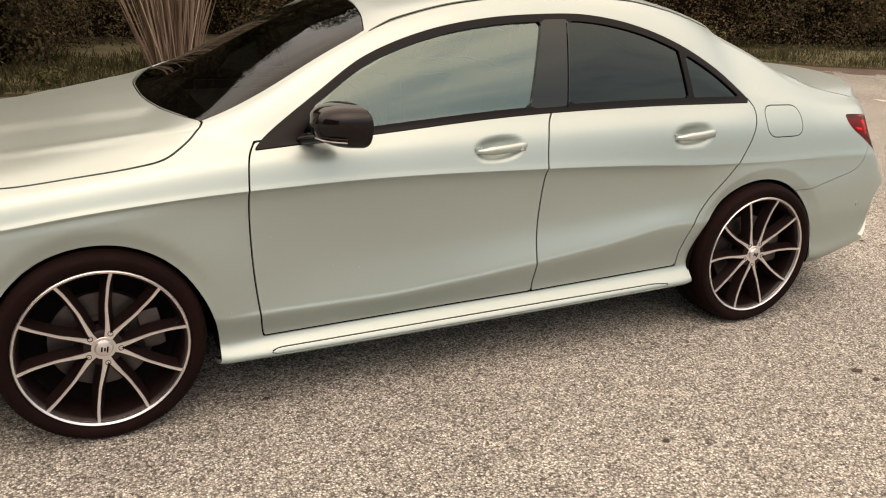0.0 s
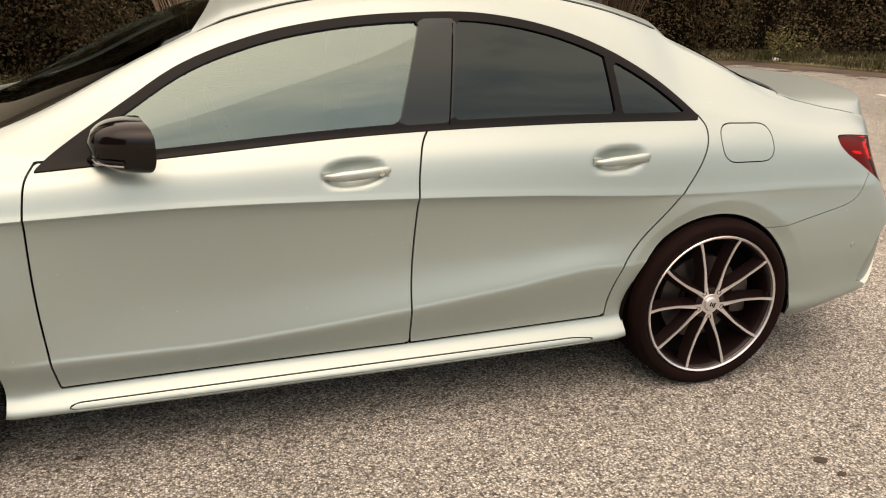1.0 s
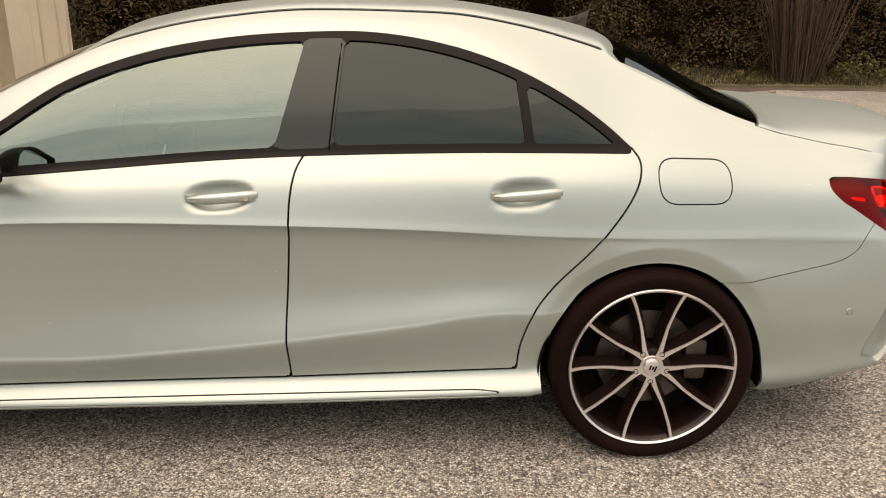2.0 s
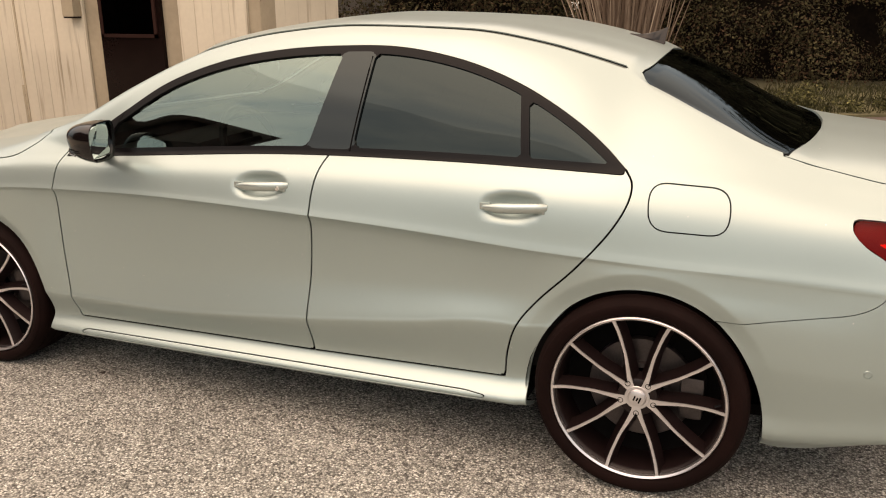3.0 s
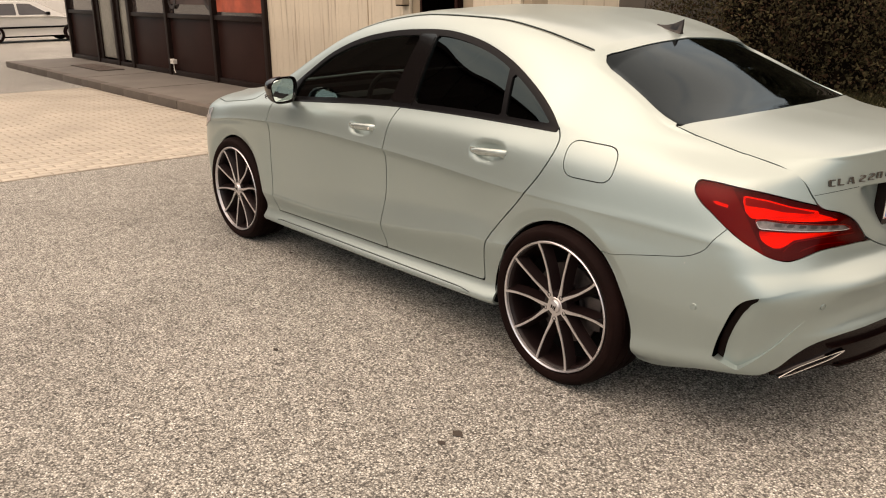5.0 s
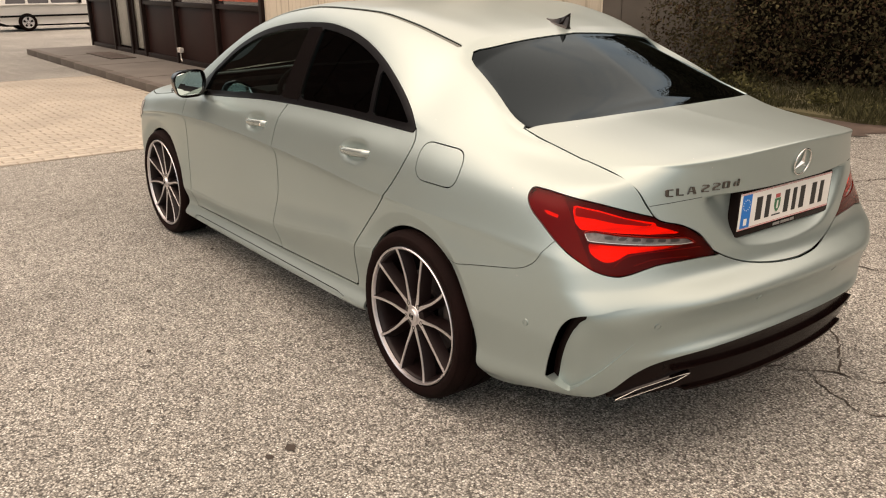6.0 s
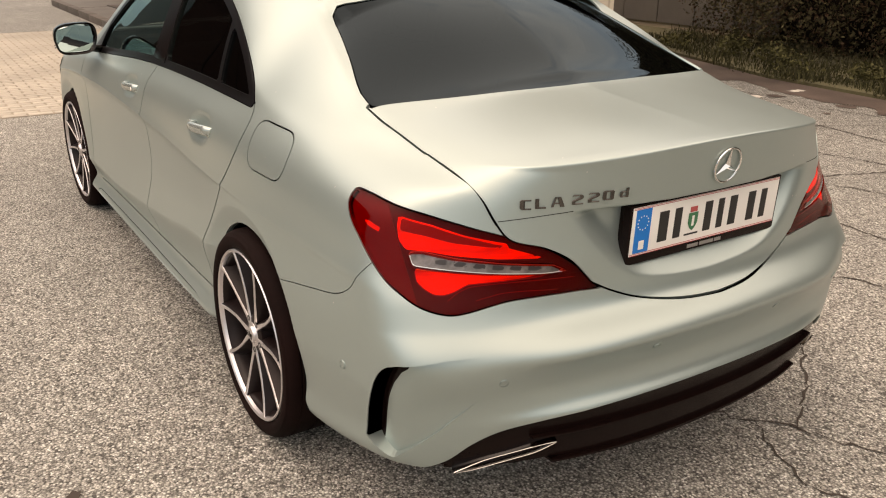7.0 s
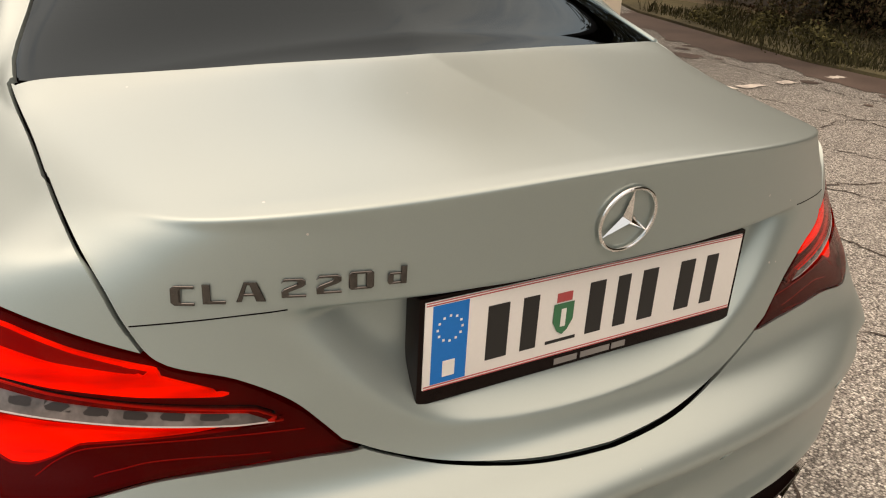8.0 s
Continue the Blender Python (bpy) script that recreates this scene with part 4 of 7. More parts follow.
def lid_field(v, n):
    """Positive inside the boot lid's outline: seen from above in front, from behind at the tail."""
    above = top_poly(np.concatenate([through_points([(1.55, 0.615), (1.69, 0.621), (1.85, 0.612), (2.0, 0.609), (2.1, 0.609), (2.3, 0.609)], 6), [(3, 0.5), (3, -0.3), (1.55, -0.3)]]))(v, n)
    behind = rear_poly(np.concatenate([TRUNK_BOTTOM, GAP_REAR, [(0.8, 1.3), (-0.3, 1.3), (-0.3, 0.640)]]))(v, n)
    return np.where(v[:, 0] < 1.95, above, np.minimum(above, behind))


TRUNK_BOTTOM = through_points([(-0.1, 0.640), (0.0, 0.640), (0.14, 0.647), (0.24, 0.664), (0.31, 0.690), (0.345, 0.708), (0.36, 0.716)], 6)
_, rest = rest.carve(only(lambda v, n: np.minimum(lid_field(v, n), v[:, 0] - 1.688), lambda v, n: (v[:, 0] > 1.52) & (v[:, 2] > 0.70)), 0.009)
_, rest = rest.carve(only(tail_poly(LAMP), lambda v, n: v[:, 0] > 1.7), 0.004)
rest, _ = rest.carve(lambda v, n: 1.70 - (v[:, 0] - np.abs(v[:, 1])))
lamp, bumper = tail.carve(tail_poly(LAMP), 0.004)
TRUNK_REAR = np.concatenate([TRUNK_BOTTOM, GAP_REAR, [(0.8, 1.3), (-0.3, 1.3), (-0.3, 0.640)]])
_, bumper = bumper.carve(rear_poly(TRUNK_REAR), 0.007)
_, lamp = lamp.carve(rear_poly(TRUNK_REAR), 0.007)
bumper, _ = bumper.carve(lambda v, n: np.where(v[:, 0] < 2.04, inside_distance(np.concatenate([BUMPER_SEAM, [(2.6, 0.80), (2.6, 0.0), (1.40, 0.0)]]), v[:, [0, 2]]), np.minimum(0.86 - v[:, 2], 1.0)), 0.0)
_, bumper = bumper.carve(arch(1.35, 0.337))
lid, _ = trunk.carve(lid_field, 0.002)
_, lid = lid.carve(only(top_poly(BACK_GLASS), lambda v, n: v[:, 2] > 0.95), 0.006)
lid, _ = lid.carve(lambda v, n: v[:, 0] - 1.69 + 0 * v[:, 2])
# the black lower insert of the bumper, and the pockets with a blade at its corners
FOOT = [(1.5, 0.212), (1.756, 0.212), (2.02, 0.275), (2.13, 0.283), (2.4, 0.283)]
bumper, _ = bumper.carve(lambda v, n: np.where(np.abs(v[:, 1]) > 0.69, v[:, 2] - pchip(FOOT, v[:, 0]), 1.0))
INSERT = np.concatenate([through_points([(-0.5, 0.430), (0, 0.430), (0.25, 0.425), (0.40, 0.417), (0.51, 0.408), (0.60, 0.388), (0.655, 0.355), (0.695, 0.310), (0.735, 0.281)], 5), [(0.722, 0.268), (0.60, 0.272), (0.45, 0.284), (0.41, 0.262), (0.2, 0.25), (0, 0.25), (-0.5, 0.25)]])
bumper, _ = bumper.carve(lambda v, n: np.where((v[:, 0] > 2.0) & (np.abs(v[:, 1]) < 0.735), v[:, 2] - 0.25, 1.0))
insert, bumper = bumper.carve(only(rear_poly(INSERT), lambda v, n: v[:, 0] > 1.95), 0.003)
bumper, _ = bumper.carve(lambda v, n: np.where((v[:, 0] > 2.0) & (np.abs(v[:, 1]) < 0.722), v[:, 2] - 0.292, 1.0))
BLADE = through_points([(1.204, 0.334), (1.222, 0.42), (1.262, 0.52), (1.30, 0.556), (1.345, 0.572)], 40)
POCKET = np.concatenate([BLADE, [(1.50, 0.590), (1.66, 0.596), (1.62, 0.50), (1.47, 0.40), (1.31, 0.302)]])
pocket, bumper = bumper.carve(tail_poly(POCKET))


def from_blade(v):
    q = np.stack([v[:, 0] - np.abs(v[:, 1]), v[:, 2]], 1)
    return np.min(np.linalg.norm(q[:, None] - BLADE[None], axis=2), axis=1)


def dipped(sheet):
    dip = 0.046 * np.clip(1 - from_blade(sheet.v) / 0.27, 0, 1) ** 1.5
    return Sheet(sheet.v - sheet.n * dip[:, None], sheet.n + np.array([0.10, 0, 0]) * np.clip(dip / 0.046, 0, 1)[:, None], sheet.f)


blade, pocket = pocket.carve(lambda v, n: 0.034 - 0.4 * np.maximum(v[:, 2] - 0.52, 0) - from_blade(v))
at_edge = from_blade(blade.v) < 0.003
pocket, blade = dipped(pocket), dipped(blade)
wall_spots = {tuple(np.round(p * np.array([1, s, 1]), 5)) for p in blade.v[at_edge] for s in (-1, 1)}


def two(sheet, name, material, **k):
    parent = k.pop("parent", car)
    a = sheet.build(name, material, parent, **k)
    b = sheet.mirrored().build(name, material, parent, **k)
    return a, b


rest.both().build("body_shell", PAINT, car)
roof.both().build("roof_panel", PAINT, car, lip=0.004)
two(ditch.moved(-0.006), "roof_strip", ROOF_STRIP, lip=0.004)
two(sill_slot.moved(-0.003), "sill_strip", PAINT, lip=0.003)
hood.both().build("bonnet", PAINT, car)
two(fender, "front_wing", PAINT, lip=0.008)
doors = two(front_door, "front_door", PAINT) + two(rear_door, "rear_door", PAINT)
two(fuel_flap, "fuel_flap", PAINT)
rear_bumper = bumper.both().build("rear_bumper", PAINT, car, lip_at=lambda p: 0.003 if from_blade(p[None])[0] < 0.004 and p[0] > 1.9 else 0.046 * max(0.0, 1 - from_blade(p[None])[0] / 0.27) ** 1.5 + 0.004 if 1.19 < p[0] - abs(p[1]) < 1.6 and 0.29 < p[2] < 0.6 and p[0] > 1.9 else 0.010)
two(pocket, "corner_pocket", PAINT, lip=0, parent=rear_bumper)
two(blade, "corner_blade", BLACK_INSERT, lip_at=lambda p: -0.043 if tuple(np.round(p, 5)) in wall_spots else 0.004, parent=rear_bumper, label="black corner vent blade")
insert.both().moved(-0.012).build("bumper_insert", BLACK_INSERT, car, lip=0.02, label="gloss black lower bumper insert")
seam_path = [(0.412, 0.888), (0.430, 0.886), (0.45, 0.8842), (0.47, 0.882), (0.495, 0.879), (0.52, 0.876), (0.54, 0.8735), (0.566, 0.870)]
boot = lid.both().build("boot_lid", PAINT, car)


def lid_x(y, z):
    """How far back the boot lid's face reaches."""
    far = ((lid.v[:, 1] + abs(y)) / 0.010) ** 2 + ((lid.v[:, 2] - z) / 0.006) ** 2 + 400 * (lid.v[:, 0] < 1.95)
    near = np.argsort(far)[:10]
    w = 1 / (0.15 + far[near])
    return float((lid.v[near, 0] * w).sum() / w.sum())


for s in (-1, 1):
    part("boot_seam", tube([(lid_x(y, z), s * y, z) for y, z in seam_path], 0.0009, 6), DARK, boot)
two(trim_front.moved(0.002), "window_trim", BLACK_SATIN, lip=0.012)
two(pillar_trim.moved(0.002), "pillar_trim", PILLAR, lip=0.012, label="gloss black pillar cover")
two(mirror_corner.moved(0.003), "mirror_base", BLACK_SATIN, lip=0.012)
two(front_glass.moved(-0.008), "front_window", GLASS, lip=0)
two(rear_glass.moved(-0.006), "rear_window", GLASS_DARK, lip=0)
two(quarter_glass.moved(-0.006), "quarter_window", GLASS_DARK, lip=0)
screen.both().moved(-0.004).build("windscreen", SCREEN_GLASS, car, lip=0)
back_glass.both().moved(-0.004).build("rear_screen", GLASS_REAR, car, lip=0)
for ob in list(car.children):
    if ob.active_material in (GLASS, GLASS_DARK, GLASS_REAR, SCREEN_GLASS):
        ob.visible_shadow = False
# dark lining along the windscreen pillars
for s in (-1, 1):
    sel = (XS > -0.97) & (XS < -0.38)
    row = SKIN[sel, EDGE_ROW * PER][::6]
    part("pillar_lining", tube([(x + 0.014, s * (-y - 0.020), z - 0.016) for x, y, z in row], 0.014, 8), DARK, car)
# dark inner shell behind the gaps
for fld in (only(side_poly(shrink(TRIM, 0.015)), lambda v, n: np.abs(v[:, 1]) > 0.5), only(top_poly(SCREEN), lambda v, n: v[:, 2] > 0.93), only(top_poly(BACK_GLASS), lambda v, n: v[:, 2] > 0.93)):
    _, liner = liner.carve(fld)
_, liner = liner.carve(only(tail_poly(LAMP), lambda v, n: v[:, 0] > 1.6))
liner, _ = liner.carve(lambda v, n: 2.02 - v[:, 0] + 0 * v[:, 1])
liner.both().build("inner_shell", DARK, car, lip=0)
_, tail_liner = tail.moved(-0.05).carve(arch(1.35, 0.337))
tail_liner, _ = tail_liner.carve(lambda v, n: np.minimum(0.63 - v[:, 2], v[:, 2] - 0.31))
tail_liner.both().build("inner_tail", DARK, car, lip=0)

# ---- the car: rear lamps ----
UPPER_BAR = rounded([(1.302, 0.868), (1.407, 0.856), (1.513, 0.835), (1.647, 0.816), (1.643, 0.808), (1.70, 0.795), (1.756, 0.781), (1.62, 0.784), (1.484, 0.792), (1.397, 0.800), (1.334, 0.801), (1.310, 0.819), (1.301, 0.847)], 0.005, 3)
INNER_BAR = np.array([(1.308, 0.8645), (1.407, 0.8525), (1.513, 0.8315), (1.636, 0.8125), (1.634, 0.806), (1.481, 0.818), (1.393, 0.831), (1.309, 0.839)])
STRIP = rounded([(1.344, 0.797), (1.388, 0.800), (1.485, 0.788), (1.621, 0.777), (1.781, 0.766), (1.826, 0.748), (1.756, 0.747), (1.622, 0.753), (1.488, 0.761), (1.363, 0.769)], 0.006, 3)
LOWER_BAR = rounded([(1.363, 0.766), (1.487, 0.757), (1.622, 0.750), (1.757, 0.743), (1.851, 0.738), (1.741, 0.736), (1.640, 0.733), (1.573, 0.731), (1.533, 0.730), (1.502, 0.717), (1.469, 0.709), (1.435, 0.710), (1.399, 0.723), (1.374, 0.738)], 0.008, 3)
MARKER = rounded([(1.178, 0.846), (1.242, 0.837), (1.244, 0.827), (1.185, 0.835)], 0.004, 3)
lens = lamp.moved(-0.016)
upper, lens = lens.carve(tail_poly(UPPER_BAR))
inner, upper = upper.carve(tail_poly(INNER_BAR))
strip, lens = lens.carve(tail_poly(STRIP))
lower, lens = lens.carve(tail_poly(LOWER_BAR))
core, lower = lower.carve(lambda v, n: inside_distance(LOWER_BAR, np.stack([v[:, 0] - np.abs(v[:, 1]), v[:, 2]], 1)) - 0.002)
marker, lens = lens.carve(tail_poly(MARKER))
front_lens, lens = lens.carve(lambda v, n: 1.278 + 0.65 * (0.86 - v[:, 2]) - (v[:, 0] - np.abs(v[:, 1])))
LIGHT_LINES = ([(1.476, 0.699), (1.502, 0.713), (1.524, 0.722), (1.568, 0.7275), (1.683, 0.730), (1.847, 0.7285)], [(1.562, 0.698), (1.598, 0.704), (1.640, 0.709), (1.710, 0.7085), (1.801, 0.705)])


def on_lens(q, h):
    """The place on the lamp's inner lens at a distance round the tail and a height."""
    far = ((lens.v[:, 0] - np.abs(lens.v[:, 1]) - q) / 0.01) ** 2 + ((lens.v[:, 2] - h) / 0.004) ** 2
    near = np.argsort(far)[:8]
    w = 1 / (0.1 + far[near])
    return (lens.v[near] * w[:, None]).sum(0) / w.sum()


cells = [strip.carve(tail_poly(np.array([(q, h + 0.006), (q + 0.040, h + 0.0035), (q + 0.040, h - 0.006), (q, h - 0.0035)])))[0] for q, h in ((1.43, 0.7785), (1.485, 0.775), (1.54, 0.771), (1.595, 0.767), (1.65, 0.764), (1.705, 0.761))]
edge, strip = strip.carve(lambda v, n: 0.0018 - inside_distance(STRIP, np.stack([v[:, 0] - np.abs(v[:, 1]), v[:, 2]], 1)))
_, cover = lamp.carve(tail_poly(STRIP))
for side_of in (lambda s: s, lambda s: s.mirrored()):
    rear_lamp = side_of(cover).build("rear_lamp", RED_COVER, car, lip=0.018, label="lit red rear lamp with clear strip")
    side_of(lens).build("lamp_housing", RED_DARK, rear_lamp, lip=0.006)
    side_of(front_lens.moved(0.003)).build("side_lens", RED_LENS, rear_lamp, lip=0.004)
    side_of(upper.moved(0.006)).build("upper_light_bar", RED_GLOW, rear_lamp, lip=0.006)
    side_of(inner).build("light_window", RED_SMOKE, rear_lamp, lip=0)
    side_of(strip.moved(0.012)).build("reversing_strip", STRIP_LENS, rear_lamp, lip=0.012, label="clear reversing light strip")
    for cell in cells:
        side_of(cell.moved(0.0126)).build("light_cell", GREY_CELL, rear_lamp, lip=0)
    side_of(edge.moved(0.0125)).build("strip_edge", STRIP_RIM, rear_lamp, lip=0.004)
    for path in LIGHT_LINES:
        way = soft(np.array([on_lens(q, h) for q, h in through_points(path, 6)]), 1.5)
        if rear_lamp.name != "rear_lamp":
            way = way * (1, -1, 1)
        part("light_line", tube([(p[0] + 0.002, p[1], p[2]) for p in way], 0.0008, 6), RED_MID, rear_lamp)
    side_of(lower).build("lower_light_rim", RED_MID, rear_lamp, lip=0)
    side_of(core.moved(-0.002)).build("lower_light_bar", RED_GLOW, rear_lamp, lip=0)
    side_of(marker.moved(0.004)).build("side_marker", RED_GLOW, rear_lamp, lip=0.004)


# ---- the car: wheels ----
def curved_spoke(sign, width, drop, depth, flare):
    """One spoke from the hub out to the rim, bowing to one side; local wheel, outer face towards -y."""
    bm = bmesh.new()
    rings = []
    for i in range(13):
        t = i / 12
        r = 0.036 + (0.2565 - 0.036) * t
        a = -math.pi / 2 + sign * radians(float(pchip([(0, 6.0), (0.13, 12.0), (0.3, 16.6), (0.5, 18.9), (0.75, 18.8), (1.0, 17.6)], [t])[0]))
        y = 0.020 - 0.004 * t - 0.012 * t**3 + drop
        half = width * (0.56 - 0.12 * math.sin(math.pi * t) + 0.50 * (1 - t) ** 4)
        c, s = math.cos(a), math.sin(a)
        tx, tz = -s, c
        ring = []
        for off, yy in ((-half, y), (half, y), (half + flare, y + depth), (-half - flare, y + depth)):
            ring.append(bm.verts.new((r * c + off * tx, yy, r * s + off * tz)))
        rings.append(ring)
    for p, q in zip(rings, rings[1:]):
        for k in range(4):
            bm.faces.new((p[k], p[(k + 1) % 4], q[(k + 1) % 4], q[k]))
    bm.faces.new(rings[0])
    bm.faces.new(rings[-1][::-1])
    bmesh.ops.recalc_face_normals(bm, faces=bm.faces[:])
    return bm


def build_wheel():
    wheel = part("wheel", lathe([(0.2650, 0.012), (0.2650, 0.003), (0.2622, 0.0), (0.2585, 0.002), (0.2560, 0.0035), (0.2545, 0.010), (0.2535, 0.014)], 96), ALLOY, car, "black and polished ten-spoke alloy wheel")
    part("rim_barrel", lathe([(0.2540, 0.0135), (0.2500, 0.016), (0.244, 0.030), (0.238, 0.07), (0.232, 0.20)], 80), ALLOY_DARK, wheel)
    tyre = lathe([(0.262, 0.016), (0.268, 0.006), (0.276, 0.000), (0.290, -0.004), (0.302, -0.002), (0.306, -0.0005), (0.307, 0.002), (0.314, 0.006), (0.321, 0.014), (0.3255, 0.024), (0.3275, 0.036), (0.324, 0.038), (0.324, 0.042), (0.328, 0.044), (0.3285, 0.09), (0.324, 0.092), (0.324, 0.099), (0.3285, 0.101), (0.3285, 0.14), (0.324, 0.142), (0.324, 0.149), (0.328, 0.151), (0.326, 0.205), (0.315, 0.225), (0.29, 0.235), (0.24, 0.22)], 112)
    for v in tyre.verts:
        r = math.hypot(v.co.x, v.co.z)
        if r > 0.30:
            k = (0.30 + 0.8 * (r - 0.30)) / r
            v.co.x, v.co.z = v.co.x * k, v.co.z * k
    part("tyre", tyre, RUBBER, wheel, angle=50)
    faces = [curved_spoke(s, 0.0088, 0.0, 0.004, 0.0008) for s in (-1, 1)]
    backs = [curved_spoke(s, 0.0120, 0.003, 0.042, 0.014) for s in (-1, 1)]
    first = []
    for bm in faces:
        first.append(part("spoke", bm, ALLOY, wheel, smooth=False))
    for bm in backs:
        first.append(part("spoke_back", bm, ALLOY_DARK, wheel, smooth=False))
    for k in range(1, 5):
        for o in first:
            again(o, pose(0, 0, 0, 0, 72 * k, 0))
    part("hub", lathe([(0.0, 0.020), (0.034, 0.020), (0.050, 0.021), (0.060, 0.026), (0.066, 0.07), (0.0, 0.075)], 60), ALLOY_DARK, wheel)
    part("hub_face", lathe([(0.028, 0.0192), (0.0365, 0.0188), (0.040, 0.023)], 60), ALLOY, wheel)
    part("hub_cap", lathe([(0.0, 0.009), (0.017, 0.0095), (0.024, 0.012), (0.0275, 0.017), (0.0275, 0.024)], 48), ALLOY, wheel, "silver hub cap with a dark slanting mark")
    for off, lean in ((-0.007, 0.004), (0.002, 0.006), (0.010, 0.002)):
        part("cap_mark", boxed(off - 0.0025, off + 0.0025, 0.008, 0.0105, -0.012 + lean, 0.012 - lean, m=pose(0, 0, 0, 0, 18, 0)), BLACK_SATIN, wheel)
    bolt = part("wheel_bolt", lathe([(0.0, 0.022), (0.0062, 0.022), (0.0072, 0.0185), (0.0088, 0.0185), (0.009, 0.03)], 16), BLACK_SATIN, wheel)
    bolt.matrix_basis = pose(0.052 * math.cos(-math.pi / 2), 0, 0.052 * math.sin(-math.pi / 2))
    for k in range(1, 5):
        again(bolt, pose(0, 0, 0, 0, 72 * k, 0) @ bolt.matrix_basis)
    valve = part("valve", tube([(0.243, 0.02, 0.02), (0.225, 0.008, 0.018)], 0.0035, 8), BLACK_SATIN, wheel)
    disc = lathe([(0.07, 0.085), (0.085, 0.085), (0.088, 0.098), (0.160, 0.098), (0.162, 0.101), (0.162, 0.122), (0.088, 0.124)], 64)
    part("brake_disc", disc, STEEL, wheel)
    part("dust_shield", lathe([(0.05, 0.135), (0.20, 0.135), (0.235, 0.125)], 48), DARK, wheel)
    caliper = boxed(0.118, 0.190, 0.066, 0.152, -0.070, 0.070, 0.022)
    part("brake_caliper", caliper, STEEL, wheel)
    return wheel


wheel = build_wheel()
wheel.matrix_basis = pose(1.35, -0.872, 0.3205)
copy_thing(wheel, pose(-1.35, -0.872, 0.3205, 0, -9, 1.5))
copy_thing(wheel, pose(1.35, 0.872, 0.3205, 0, 20, 180))
copy_thing(wheel, pose(-1.35, 0.872, 0.3205, 0, 50, 180))

# wheel housings, underbody
for x in (-1.35, 1.35):
    for s in (-1, 1):
        bm = bmesh.new()
        ring = []
        for i in range(33):
            a = radians(-15 + 210 * i / 32)
            wide = 0.03 * max(0.0, 0.6 - math.sin(a)) ** 1.5
            ring.append([bm.verts.new(((r + wide) * math.cos(a), s * w, r * math.sin(a) + 0.322)) for w, r in ((0.838, 0.338), (0.828, 0.342), (0.60, 0.352), (0.52, 0.352))])
        mid = [bm.verts.new((0, s * 0.52, 0.322))]
        for p, q in zip(ring, ring[1:]):
            bm.faces.new((p[0], q[0], q[1], p[1]))
            bm.faces.new((p[1], q[1], q[2], p[2]))
            bm.faces.new((p[2], q[2], q[3], p[3]))
            bm.faces.new((p[3], q[3], mid[0]))
        o = part("wheel_housing", bm, DARK, car)
        o.location.x = x
under = boxed(-2.0, 2.0, -0.58, 0.58, 0.19, 0.23, 0.01)
box(under, -0.98, 0.98, -0.80, 0.80, 0.196, 0.225, 0.01)
part("underbody", under, DARK, car)


# ---- the car: door handles, mirrors, fin ----
def side_at(x, z):
    return -side_width(x, z)


def door_handle(hx, hz, s, key):
    ob = None
    bm = bmesh.new()
    rings = []
    y0 = side_at(hx, hz) - 0.004
    for i in range(15):
        t = i / 14
        x = hx - 0.118 + 0.232 * t
        z = hz - 0.008 + 0.014 * t
        fat = min(1.0, 0.18 + 2.4 * t) * (1 if t < 0.86 else 1 - 0.35 * ((t - 0.86) / 0.14) ** 2)
        h, d = 0.0158 * fat, 0.012 * fat ** 0.6
        y = y0 - 0.020 - 0.010 * math.sin(math.pi * min(1, t * 1.1)) + 0.026 * max(0, 1 - 6 * t) + 0.012 * max(0, (t - 0.9) * 10) ** 2
        ring = [bm.verts.new((x, s * -1 * (y - d * math.cos(a) * (1 if math.cos(a) > 0 else 0.6)), z + h * math.sin(a) * (1.0 if math.sin(a) > 0 else 1.1))) for a in [2 * math.pi * k / 14 for k in range(14)]]
        rings.append(ring)
    for p, q in zip(rings, rings[1:]):
        for k in range(14):
            j = (k + 1) % 14
            bm.faces.new((p[k], p[j], q[j], q[k]))
    bm.faces.new(rings[0])
    bm.faces.new(rings[-1])
    for px, w in ((hx - 0.082, 0.016), (hx + 0.088, 0.020)):
        ya, yb = sorted((s * -1 * (y0 - 0.022), s * -1 * (y0 + 0.020)))
        box(bm, px - w, px + w, ya, yb, hz - 0.014, hz + 0.008, 0.004)
    bmesh.ops.recalc_face_normals(bm, faces=bm.faces[:])
    return bm


HANDLE_PAINT = surf("handle_paint", (0.40, 0.45, 0.43), 0.25, 0.7, 500, 0.04)
for (hx, hz), pair, key in zip(HANDLES, (doors[0:2], doors[2:4]), (True, False)):
    for s, door in ((-1, pair[0]), (1, pair[1])):
        h = part("door_handle", door_handle(hx, hz, s, key), HANDLE_PAINT, door, "satin silver door handle")
        if key and s < 0:
            yk = side_at(hx, hz) - 0.0375
            lock = lathe([(0.0, 0.0), (0.0075, 0.0), (0.0085, 0.003)], 20)
            o = part("key_lock", lock, CHROME, door)
            o.location = (hx + 0.082, yk, hz - 0.001)


